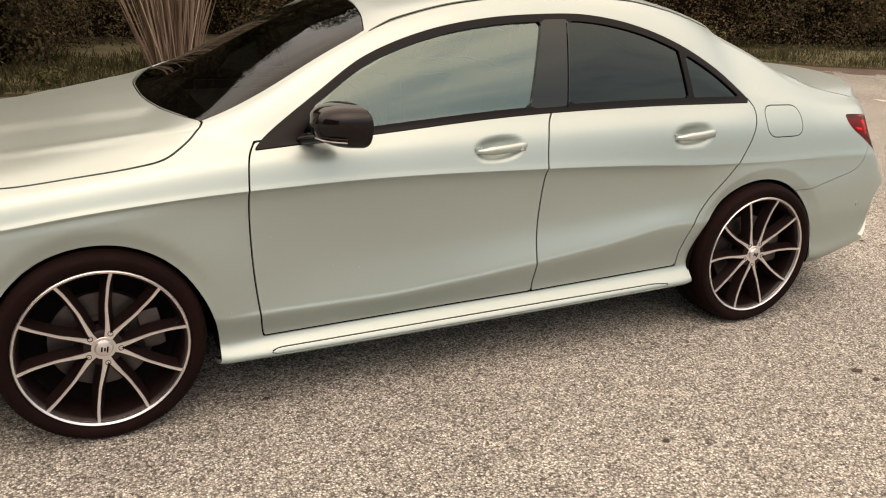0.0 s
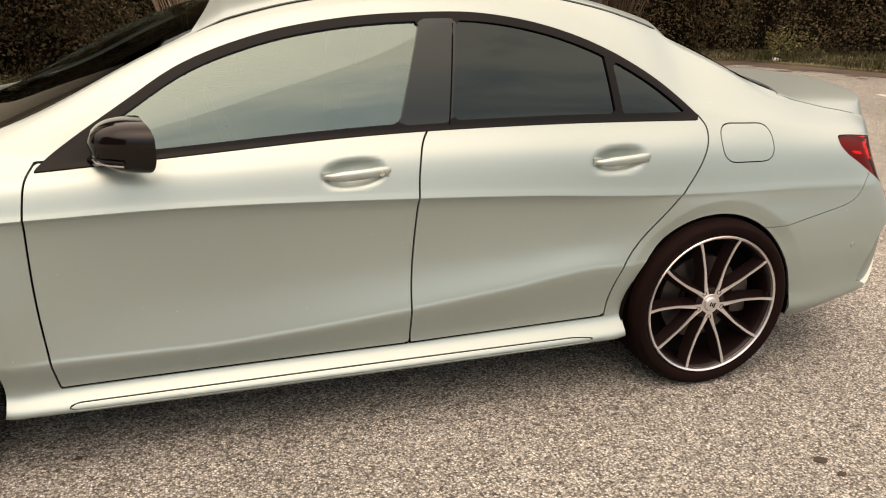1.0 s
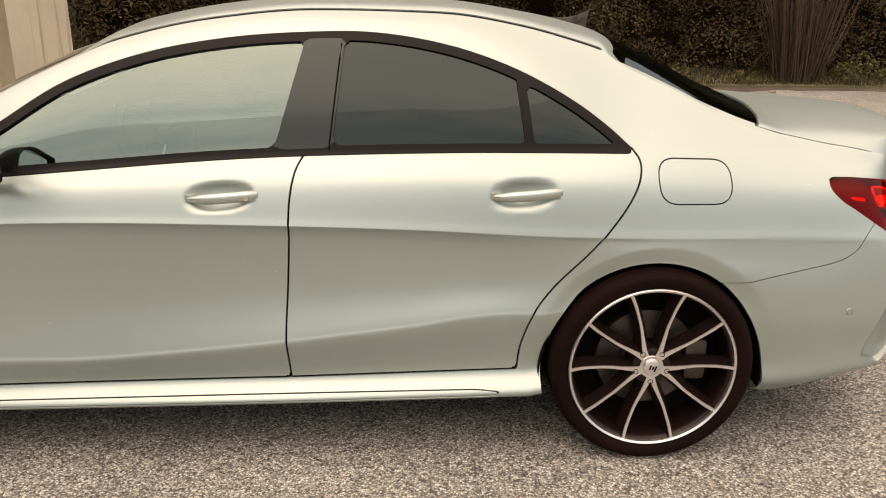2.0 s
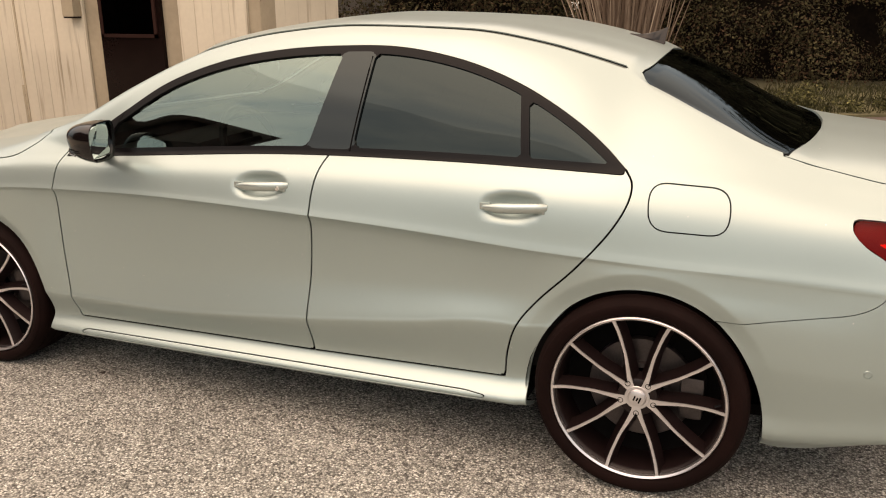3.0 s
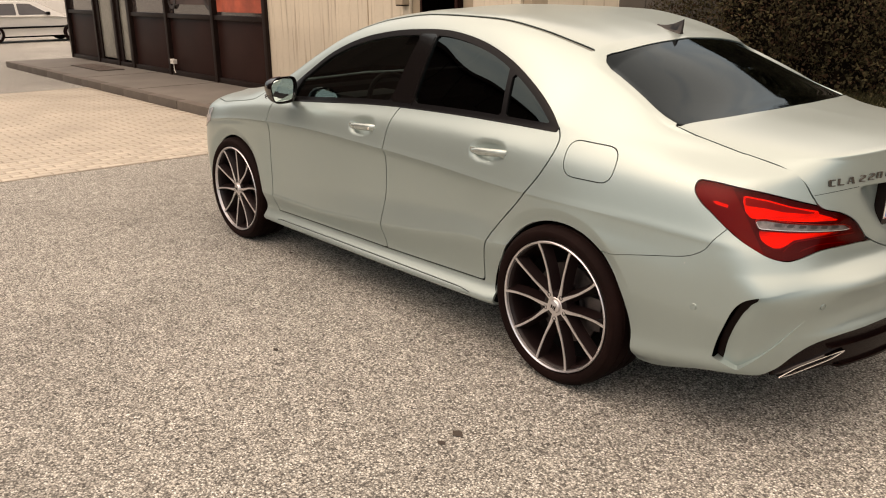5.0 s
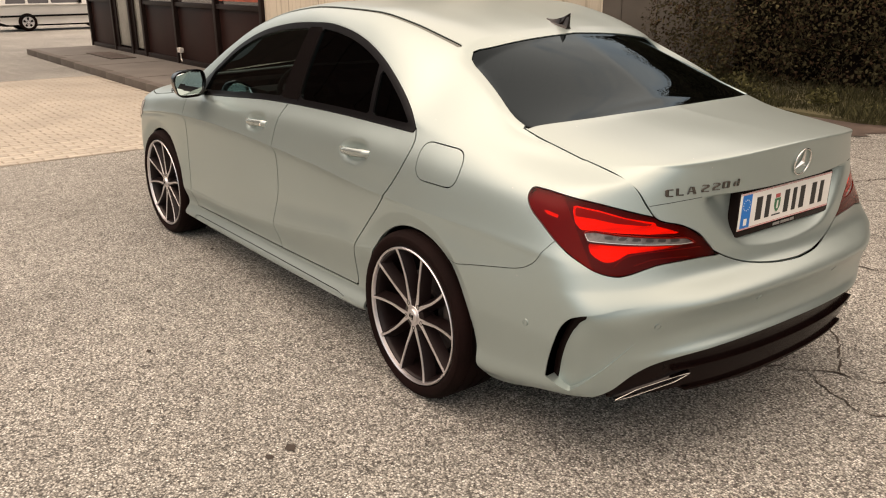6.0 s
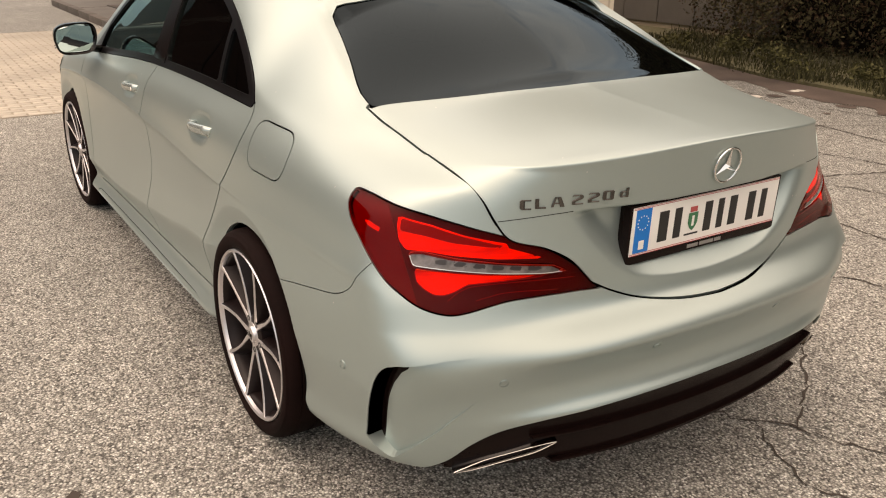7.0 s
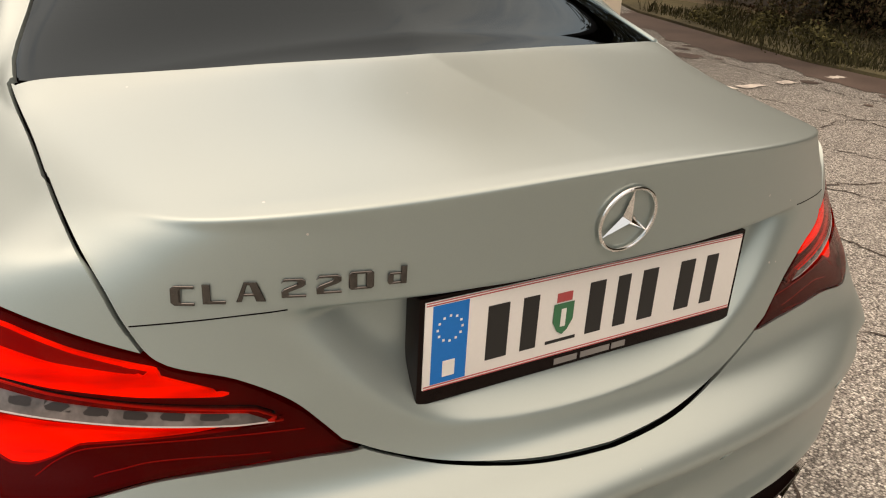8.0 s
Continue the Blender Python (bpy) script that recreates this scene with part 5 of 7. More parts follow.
def door_mirror(s):
    """A gloss black mirror: rounded shell, hollow back with the glass, and a foot on the door corner."""
    bm = bmesh.new()
    rings = []
    for i in range(12):
        t = i / 11
        x = -0.672 + 0.139 * t
        k = (1 - (1 - t) ** 2.4) ** (1 / 2.2) if t > 0 else 0.02
        cy, cz = -0.915 - 0.008 * t, 1.022 - 0.004 * t
        hw, hh = 0.098 * max(k, 0.05), 0.073 * max(k, 0.05)
        ring = []
        for j in range(28):
            a = 2 * math.pi * j / 28
            c, d = math.cos(a), math.sin(a)
            e = 0.62
            yy = cy - hw * math.copysign(abs(c) ** e, c) * (0.94 if d < 0 else 1)
            zz = cz + hh * math.copysign(abs(d) ** e, d) * (1 - 0.16 * (c + 1) / 2 * (1 if d > 0 else 0))
            ring.append(bm.verts.new((x + 0.035 * c * t, -s * yy, zz)))
        rings.append(ring)
    inner = [bm.verts.new(((v.co.x - 0.004), v.co.y * 1.0, v.co.z)) for v in rings[-1]]
    centre = Vector((-0.541, s * 0.923, 1.018))
    for v in inner:
        v.co = centre + (v.co - centre) * 0.90
    deep = [bm.verts.new(v.co + Vector((-0.018, 0, 0))) for v in inner]
    rings += [inner, deep]
    for p, q in zip(rings, rings[1:]):
        for k in range(28):
            j = (k + 1) % 28
            bm.faces.new((p[k], p[j], q[j], q[k]))
    bm.faces.new(rings[0])
    bm.faces.new(deep)
    bmesh.ops.recalc_face_normals(bm, faces=bm.faces[:])
    shell = part("door_mirror", bm, BLACK_GLOSS, car, "gloss black door mirror", angle=50)
    shell.location = (-0.014, 0, -0.010)
    g = bmesh.new()
    vs = []
    for j in range(28):
        a = 2 * math.pi * j / 28
        c, d = math.cos(a), math.sin(a)
        vs.append(g.verts.new((-0.547 + 0.031 * c, s * (0.923 + 0.085 * math.copysign(abs(c) ** 0.6, c)), 1.018 + 0.062 * math.copysign(abs(d) ** 0.6, d) * (1 - 0.14 * (c + 1) / 2 * (1 if d > 0 else 0)))))
    g.faces.new(vs if s > 0 else vs)
    bmesh.ops.recalc_face_normals(g, faces=g.faces[:])
    part("mirror_glass", g, MIRROR, shell, smooth=False)
    foot = tube([(-0.68, s * 0.775, 0.940), (-0.66, s * 0.80, 0.950), (-0.635, s * 0.84, 0.962), (-0.62, s * 0.88, 0.975)], 0.026, 14, (0.9, 1.0, 0.95, 0.9))
    for v in foot.verts:
        v.co.z = 0.957 + (v.co.z - 0.957) * 0.75
    part("mirror_foot", foot, BLACK_GLOSS, shell)
    for zz in (0.975, 0.985):
        part("turn_signal", tube([(-0.660, s * 0.930, zz + 0.006), (-0.648, s * 0.966, zz + 0.004), (-0.618, s * 0.994, zz + 0.002), (-0.58, s * 1.008, zz)], 0.0028, 6), CLEAR_LENS if zz < 0.98 else BLACK_SATIN, shell)
    return shell


for s in (-1, 1):
    door_mirror(s)
fin = bmesh.new()
rings = []
for i in range(10):
    t = i / 9
    x = 1.125 + 0.125 * t
    z0 = deck_height(x, 0.0) - 0.003
    h = 0.007 + 0.058 * t**1.9
    w = 0.030 * min(1, 0.3 + 2.2 * t) * (1 - 0.45 * max(0, t - 0.6) / 0.4)
    rings.append([fin.verts.new((x + 0.010 * t * k, y, z0 + k * h)) for y, k in ((-w, 0), (-w * 0.42, 0.22), (-w * 0.16, 0.9), (0, 1), (w * 0.16, 0.9), (w * 0.42, 0.22), (w, 0))])
for p, q in zip(rings, rings[1:]):
    for k in range(6):
        fin.faces.new((p[k], p[k + 1], q[k + 1], q[k]))
fin.faces.new(rings[0])
fin.faces.new(rings[-1])
bmesh.ops.recalc_face_normals(fin, faces=fin.faces[:])
part("roof_antenna", fin, BLACK_GLOSS, car, "shark-fin roof antenna with a dark rear edge")

# the gap between the doors, up the pillar between the windows
for s in (-1, 1):
    for x0, x1 in ((0.357, 0.396),):
        pts = []
        for z in np.linspace(1.0, 1.300, 8):
            x = x0 + (x1 - x0) * (z - 1.0) / 0.30
            pts.append((x, s * (side_width(x, z) + 0.0015), z))
        part("pillar_gap", tube(pts, 0.0028, 6), DARK, car)

# ---- the car: boot badge, emblem, plate ----
def on_tail(y, z, out=0.0, lean=0.0, face=None):
    """A pose on the rear face: x across to the right as seen from behind, y up, z outwards."""
    d = 0.01
    p = Vector(((face or rear_x)(y, z), y, z))
    across = (Vector((rear_x(y + d, z), y + d, z)) - Vector((rear_x(y - d, z), y - d, z))).normalized()
    up = (Vector((rear_x(y, z + d), y, z + d)) - Vector((rear_x(y, z - d), y, z - d))).normalized()
    outw = across.cross(up).normalized()
    up = outw.cross(across)
    m = Matrix((across, up, outw)).transposed().to_4x4()
    return Matrix.Translation(p + outw * out) @ m @ pose(0, 0, 0, 0, 0, lean)


# the letters' strokes in a unit box, broad uprights and thin bars
STROKES = {
    "C": [[(1, 1), (0.16, 1), (0, 0.86), (0, 0.14), (0.16, 0), (1, 0), (1, 0.15), (0.44, 0.15), (0.36, 0.24), (0.36, 0.76), (0.44, 0.85), (1, 0.85)]],
    "L": [[(0, 1), (0, 0), (1, 0), (1, 0.17), (0.36, 0.17), (0.36, 1)]],
    "A": [[(0.28, 1), (0, 0), (0.19, 0), (0.42, 1)], [(0.44, 1), (0.67, 0), (1, 0), (0.72, 1)], [(0.41, 1), (0.36, 0.86), (0.5, 0.86), (0.46, 1)], [(0.25, 0.42), (0.22, 0.29), (0.66, 0.29), (0.62, 0.42)]],
    "2": [[(0, 0.80), (0.12, 0.87), (0.62, 0.87), (0.68, 0.80), (0.62, 0.70), (0.10, 0.46), (0, 0.34), (0, 0), (1, 0), (1, 0.13), (0.30, 0.13), (0.30, 0.30), (0.84, 0.53), (1, 0.66), (1, 0.88), (0.86, 1), (0.12, 1)]],
    "0": [[(0.1, 1), (0, 0.88), (0, 0.12), (0.1, 0), (0.33, 0.14), (0.33, 0.86)], [(0.9, 1), (0.67, 0.86), (0.67, 0.14), (0.9, 0), (1, 0.12), (1, 0.88)], [(0.12, 1), (0.35, 0.86), (0.65, 0.86), (0.88, 1)], [(0.35, 0.14), (0.12, 0), (0.88, 0), (0.65, 0.14)]],
    "d": [[(0.68, 1), (0.68, 0), (1, 0), (1, 1)], [(0.08, 0.66), (0, 0.54), (0, 0.12), (0.08, 0), (0.30, 0.13), (0.30, 0.53)], [(0.10, 0.66), (0.32, 0.53), (0.67, 0.53), (0.67, 0.66)], [(0.32, 0.13), (0.10, 0), (0.67, 0), (0.67, 0.13)]],
}


def letter(text, wide, tall):
    """A raised chrome character with chamfered edges, centred on its foot."""
    bm = bmesh.new()
    for stroke in STROKES[text]:
        at = [((p - 0.5) * wide, q * tall) for p, q in stroke]
        inner = shrink(at, 0.0006)
        rings = [[bm.verts.new((*p, z)) for p in ring] for ring, z in ((at, 0.0), (at, 0.0013), (inner, 0.0020))]
        n = len(at)
        for low, high in zip(rings, rings[1:]):
            for i in range(n):
                bm.faces.new((low[i], low[(i + 1) % n], high[(i + 1) % n], high[i]))
        bm.faces.new(rings[-1])
    bmesh.ops.triangulate(bm, faces=[f for f in bm.faces if len(f.verts) > 4])
    bmesh.ops.recalc_face_normals(bm, faces=bm.faces[:])
    return bm


def badge_spot(u):
    return -0.525 + 0.2424 * u


for ch, u0, u1 in (("C", 0.0, 0.104), ("L", 0.125, 0.225), ("A", 0.256, 0.385), ("2", 0.44, 0.548), ("2", 0.585, 0.697), ("0", 0.724, 0.838), ("d", 0.896, 0.985)):
    y = badge_spot((u0 + u1) / 2)
    o = part("badge_letter", letter(ch, 0.2424 * (u1 - u0), 0.0224), BADGE, boot, smooth=False)
    o.matrix_basis = on_tail(y, 0.895 + 0.0725 * (y + 0.525), 0.0012, face=lid_x)
ring = bmesh.new()
verts = []
for i in range(56):
    a = 2 * math.pi * i / 56
    verts.append([ring.verts.new(((0.0428 + 0.0028 * math.cos(b)) * math.cos(a), (0.0428 + 0.0028 * math.cos(b)) * math.sin(a), 0.003 + 0.0028 * math.sin(b))) for b in [2 * math.pi * k / 10 for k in range(10)]])
for p, q in zip(verts, verts[1:] + verts[:1]):
    for k in range(10):
        ring.faces.new((p[k], p[(k + 1) % 10], q[(k + 1) % 10], q[k]))
bmesh.ops.recalc_face_normals(ring, faces=ring.faces[:])
emblem = part("emblem", ring, CHROME, boot, "chrome ring emblem with three points")
emblem.matrix_basis = on_tail(0.0, 0.952, 0.001, face=lid_x)
ray = bmesh.new()
pts = [ray.verts.new(c) for c in ((-0.0085, 0.005, 0.002), (0.0085, 0.005, 0.002), (0, 0.042, 0.003), (0, -0.0, 0.010))]
for f in ((0, 1, 2), (0, 2, 3), (2, 1, 3), (1, 0, 3)):
    ray.faces.new([pts[k] for k in f])
bmesh.ops.recalc_face_normals(ray, faces=ray.faces[:])
ray0 = part("emblem_point", ray, CHROME, emblem, smooth=False)
for k in (1, 2):
    again(ray0, pose(0, 0, 0, 0, 0, 120 * k), emblem)

plate_m = Matrix.Translation((2.274, 0.0, 0.8085)) @ Matrix(((0, 0, 1), (1, 0, 0), (0, 1, 0))).to_4x4() @ pose(0, 0, 0, 2.0, 0, 0)
plate = part("licence_plate", boxed(-0.266, 0.266, -0.0735, 0.0735, -0.030, 0.004, 0.003), BLACK_INSERT, car, "white licence plate in a black holder")
plate.matrix_basis = plate_m
part("plate_face", boxed(-0.259, 0.259, -0.051, 0.0685, 0.003, 0.0058, 0.001), WHITE_PLATE, plate)
for y0, y1 in ((0.0635, 0.0650), (0.0668, 0.0680), (-0.0475, -0.0460), (-0.0508, -0.0495)):
    part("plate_line", boxed(-0.258, 0.258, y0, y1, 0.0055, 0.0062), RED_LINE, plate, smooth=False)
part("plate_band", boxed(-0.249, -0.200, -0.045, 0.0625, 0.0055, 0.0063), BLUE, plate, smooth=False)
part("band_bar", boxed(-0.233, -0.216, -0.037, -0.015, 0.006, 0.0068), WHITE_PLATE, plate, smooth=False)
for k in range(12):
    a = 2 * math.pi * k / 12
    part("band_dot", boxed(-0.2265 + 0.017 * math.cos(a), -0.2235 + 0.017 * math.cos(a), 0.0275 + 0.017 * math.sin(a), 0.0305 + 0.017 * math.sin(a), 0.006, 0.0067), WHITE_PLATE, plate, smooth=False)
for u0, u1 in ((0.151, 0.247), (0.255, 0.329), (0.455, 0.535), (0.549, 0.615), (0.629, 0.712), (0.761, 0.845), (0.860, 0.928)):
    c, w = (u0 + u1) / 2, (u1 - u0) * 0.62
    part("plate_bar", boxed(-0.26 + 0.52 * (c - w / 2), -0.26 + 0.52 * (c + w / 2), -0.030, 0.046, 0.0055, 0.0068), INK, plate, smooth=False)
crest = bmesh.new()
vs = [crest.verts.new((-0.26 + 0.52 * 0.3925 + x, y, 0.0066)) for x, y in ((-0.016, 0.026), (0.016, 0.026), (0.016, 0.0), (0.008, -0.014), (0, -0.020), (-0.008, -0.014), (-0.016, 0.0))]
top = [crest.verts.new(v.co + Vector((0, 0, 0.0007))) for v in vs]
crest.faces.new(top)
for i in range(7):
    crest.faces.new((vs[i], vs[(i + 1) % 7], top[(i + 1) % 7], top[i]))
bmesh.ops.recalc_face_normals(crest, faces=crest.faces[:])
part("plate_crest", crest, GREEN, plate, smooth=False)
cx = -0.26 + 0.52 * 0.3925
part("crest_crown", boxed(cx - 0.012, cx + 0.012, 0.028, 0.041, 0.006, 0.0068), RED_LINE, plate, smooth=False)
part("crest_mark", boxed(cx - 0.004, cx + 0.004, -0.008, 0.018, 0.0068, 0.0076, m=None), WHITE_PLATE, plate, smooth=False)
part("plate_small_bar", boxed(cx - 0.024, cx + 0.024, -0.031, -0.0265, 0.0055, 0.0064), INK, plate, smooth=False)
GREY_PRINT = surf("grey_print", (0.20, 0.19, 0.18), 0.4)
for x0, x1 in ((-0.060, -0.022), (-0.016, 0.034), (0.038, 0.062)):
    part("holder_bar", boxed(x0, x1, -0.0675, -0.0585, 0.0035, 0.0048), GREY_PRINT, plate, smooth=False)

# ---- the car: exhaust trims, diffuser, parking sensors ----
for s in (-1, 1):
    trim_ring = bmesh.new()
    rings = []
    outline = rounded([(-0.136, -0.010), (-0.050, 0.009), (0.090, 0.013), (0.138, 0.010), (0.075, -0.010), (-0.080, -0.017)], 0.02, 5)
    inner_line = shrink(outline, 0.0026)
    for line, out in ((outline, -0.02), (outline, 0.008), (0.5 * outline + 0.5 * inner_line, 0.0105), (inner_line, 0.008), (inner_line, -0.015)):
        rings.append([trim_ring.verts.new((q[0], q[1], out)) for q in line])
    for p, q in zip(rings, rings[1:]):
        for i in range(len(p)):
            j = (i + 1) % len(p)
            trim_ring.faces.new((p[i], p[j], q[j], q[i]))
    bmesh.ops.recalc_face_normals(trim_ring, faces=trim_ring.faces[:])
    o = part("exhaust_trim", trim_ring, STEEL_BRIGHT, car, "chrome exhaust trim")
    m = on_tail(-0.575, 0.308, -0.012, 12)
    if s > 0:
        m = Matrix.Diagonal((1, -1, 1, 1)) @ m
    o.matrix_basis = m
    inside = part("exhaust_opening", boxed(-0.10, 0.10, -0.009, 0.008, -0.013, -0.010, 0.002), DARK, o)
for z, d, thick in ((0.362, 0.004, 0.005), (0.278, 0.000, 0.006)):
    bm = bmesh.new()
    rows = []
    wide = 0.52 if z > 0.3 else 0.46
    for i in range(41):
        y = -wide + 2 * wide * i / 40
        x = rear_x(y, z)
        rows.append([bm.verts.new((x + a, y, z + b)) for a, b in ((-0.05, -thick), (d, -thick * 0.6), (d, thick * 0.3), (-0.05, thick))])
    for p, q in zip(rows, rows[1:]):
        for k in range(3):
            bm.faces.new((p[k], p[k + 1], q[k + 1], q[k]))
    bm.faces.new(rows[0])
    bm.faces.new(rows[-1])
    bmesh.ops.recalc_face_normals(bm, faces=bm.faces[:])
    part("diffuser_rib", bm, BLACK_INSERT, car)
for y, z in ((-0.602, 0.526), (-0.219, 0.554), (0.219, 0.554), (0.602, 0.526)):
    o = part("parking_sensor", lathe([(0.0, 0.0015), (0.0082, 0.0015), (0.0088, -0.0005), (0.0105, -0.0008), (0.0105, 0.0012), (0.0115, 0.0003), (0.0115, -0.003)], 24, "z"), PAINT, rear_bumper)
    o.matrix_basis = on_tail(y, z, 0.0005)
for s in (-1, 1):
    k = 1.957
    w = rear_width(k, 0.497)
    slope = (rear_width(k + 0.02, 0.497) - rear_width(k - 0.02, 0.497)) / 0.04
    o = part("parking_sensor", lathe([(0.0, 0.0015), (0.0082, 0.0015), (0.0088, -0.0005), (0.0105, -0.0008), (0.0105, 0.0012), (0.0115, 0.0003), (0.0115, -0.003)], 24, "z"), PAINT, rear_bumper)
    o.matrix_basis = Matrix.Translation((k, s * (w + 0.0005), 0.497)) @ pose(0, 0, 0, 90 if s < 0 else -90, 0, 0) @ pose(0, 0, 0, 0, 0, 0)
    o.matrix_basis = Matrix.Translation((k, s * (w + 0.0005), 0.497)) @ Vector((-slope, s, 0.05)).to_track_quat("Z", "Y").to_matrix().to_4x4()


# ---- the car: headlamps ----
for s in (-1, 1):
    bm = bmesh.new()
    rows = []
    for i in range(10):
        t = i / 9
        x = -1.66 - 0.42 * t
        rows_z = [0.800 - 0.10 * t, 0.775 - 0.11 * t, 0.74 - 0.09 * t, 0.715 - 0.07 * t - 0.03 * math.sin(math.pi * t)]
        row = []
        for z in rows_z:
            col = SKIN[int(np.argmin(np.abs(XS - x)))]
            w = np.interp(z, col[:, 2], -col[:, 1])
            row.append(bm.verts.new((x, s * (w + 0.003), z)))
        rows.append(row)
    for p, q in zip(rows, rows[1:]):
        for k in range(3):
            bm.faces.new((p[k], p[k + 1], q[k + 1], q[k]))
    bmesh.ops.recalc_face_normals(bm, faces=bm.faces[:])
    part("headlamp", bm, CLEAR_LENS, car, "clear headlamp")


# ---- the car: cabin ----
def seat(x, y, wide=0.5):
    """A front seat: base, leaning back and head restraint."""
    base = part("car_seat", boxed(-0.26, 0.26, -wide / 2, wide / 2, 0.30, 0.50, 0.07), LEATHER, car)
    base.matrix_basis = pose(x, y, 0, 0, 0, 0)
    part("seat_back", boxed(-0.07, 0.07, -wide / 2 + 0.02, wide / 2 - 0.02, 0.0, 0.62, 0.06, pose(0.26, 0, 0.44, 0, 20, 0)), LEATHER, base)
    part("head_restraint", boxed(-0.05, 0.05, -0.13, 0.13, 0.62, 0.80, 0.045, pose(0.26, 0, 0.44, 0, 18, 0)), LEATHER, base)


seat(0.12, -0.37)
seat(0.12, 0.37)
bench = part("rear_bench", boxed(0.72, 1.20, -0.60, 0.60, 0.30, 0.50, 0.06), LEATHER, car)
part("bench_back", boxed(-0.08, 0.08, -0.60, 0.60, 0, 0.50, 0.06, pose(1.20, 0, 0.46, 0, 24, 0)), LEATHER, bench)
dash = boxed(-1.0, -0.42, -0.70, 0.70, 0.62, 0.90, 0.07)
box(dash, -0.66, -0.42, -0.56, -0.18, 0.86, 0.955, 0.04)
part("dashboard", dash, LEATHER, car)
part("cowl", boxed(-1.10, -0.90, -0.66, 0.66, 0.86, 0.955, 0.02), DARK, car)
wheel_rim = bmesh.new()
vs = []
for i in range(40):
    a = 2 * math.pi * i / 40
    vs.append([wheel_rim.verts.new(((0.175 + 0.015 * math.cos(b)) * math.cos(a), (0.175 + 0.015 * math.cos(b)) * math.sin(a), 0.015 * math.sin(b))) for b in [2 * math.pi * k / 8 for k in range(8)]])
for p, q in zip(vs, vs[1:] + vs[:1]):
    for k in range(8):
        wheel_rim.faces.new((p[k], p[(k + 1) % 8], q[(k + 1) % 8], q[k]))
box(wheel_rim, -0.165, 0.165, -0.02, 0.02, -0.008, 0.008, 0.006)
box(wheel_rim, -0.018, 0.018, -0.165, 0.0, -0.008, 0.008, 0.006)
box(wheel_rim, -0.06, 0.06, -0.055, 0.05, -0.012, 0.02, 0.015)
bmesh.ops.recalc_face_normals(wheel_rim, faces=wheel_rim.faces[:])
steering = part("steering_wheel", wheel_rim, LEATHER, car)
steering.matrix_basis = pose(-0.30, -0.37, 0.90, 68, 0, 90)
for dx in (-0.05, 0.05):
    part("wheel_trim", tube([(dx, -0.02, 0.014), (dx * 2.2, 0.0, 0.014), (dx * 3.0, 0.012, 0.012)], 0.006, 6), CHROME, steering)
cabin_floor = boxed(-0.95, 1.3, -0.74, 0.74, 0.24, 0.28)
part("cabin_floor", cabin_floor, DARK, car)
part("parcel_shelf", boxed(1.28, 1.76, -0.60, 0.60, 0.93, 0.955, 0.01), LEATHER, car)
for s in (-1, 1):
    for x0, x1 in ((-0.80, 0.20), (0.28, 1.10)):
        part("door_card", boxed(x0, x1, min(s * 0.745, s * 0.715), max(s * 0.745, s * 0.715), 0.32, 0.93, 0.012), LEATHER, car)
part("inner_mirror", boxed(-0.42, -0.40, -0.11, 0.11, 1.235, 1.295, 0.012), BLACK_SATIN, car)

# ---- the yard: ground, markings, pavers, kerb ----
CREAM = surf("cream_cladding_paint", (0.56, 0.495, 0.395), 0.65, 0, 30, 0.06, 1.2, 0.10, each=0.03)


def streaked(m, dark):
    """Uneven brownish runs of dirt down a wall, at places of their own."""
    n, l = m.node_tree.nodes, m.node_tree.links
    b = n["Principled BSDF"]
    was = b.inputs["Base Color"].links[0].from_socket
    at, stretch = n.new("ShaderNodeNewGeometry"), n.new("ShaderNodeMapping")
    stretch.inputs["Scale"].default_value = (1.0, 1.0, 0.045)
    run = n.new("ShaderNodeTexNoise")
    run.inputs["Scale"].default_value, run.inputs["Detail"].default_value, run.inputs["Roughness"].default_value = 17.0, 3.0, 0.55
    wide, weak = n.new("ShaderNodeMapRange"), n.new("ShaderNodeTexNoise")
    wide.inputs["From Min"].default_value, wide.inputs["From Max"].default_value = 0.57, 0.66
    weak.inputs["Scale"].default_value = 2.4
    both, mix = n.new("ShaderNodeMath"), n.new("ShaderNodeMix")
    both.operation, both.use_clamp, mix.data_type = "MULTIPLY", True, "RGBA"
    mix.inputs["B"].default_value = (*dark, 1)
    l.new(at.outputs["Position"], stretch.inputs["Vector"])
    l.new(at.outputs["Position"], weak.inputs["Vector"])
    l.new(stretch.outputs["Vector"], run.inputs["Vector"])
    l.new(run.outputs["Fac"], wide.inputs["Value"])
    l.new(wide.outputs["Result"], both.inputs[0])
    l.new(weak.outputs["Fac"], both.inputs[1])
    l.new(both.outputs[0], mix.inputs["Factor"])
    l.new(was, mix.inputs["A"])
    l.new(mix.outputs["Result"], b.inputs["Base Color"])


streaked(CREAM, (0.25, 0.195, 0.13))
CREAM_DIRT = surf("weathered_batten_paint", (0.34, 0.28, 0.20), 0.7, 0, 30, 0.12, 1.5, 0.22, each=0.08)
BROWN = surf("dark_brown_frame", (0.014, 0.0075, 0.006), 0.45, 0, 60, 0.15, 3, 0.2, spec=0.15)
BROWN_PANEL = surf("dark_brown_panel", (0.026, 0.012, 0.010), 0.42, 0, 40, 0.12, 2, 0.2, spec=0.07)
DOOR_GLASS = surf("pale_door_glass", (0.16, 0.155, 0.13), 0.08, 0, 20, 0.2, 1.5, 0.3, spec=0.4)
SHOP_GLASS = surf("dark_shop_glass", (0.05, 0.04, 0.038), 0.06, 0, 40, 0.1, 2, 0.2, coat=0.5)
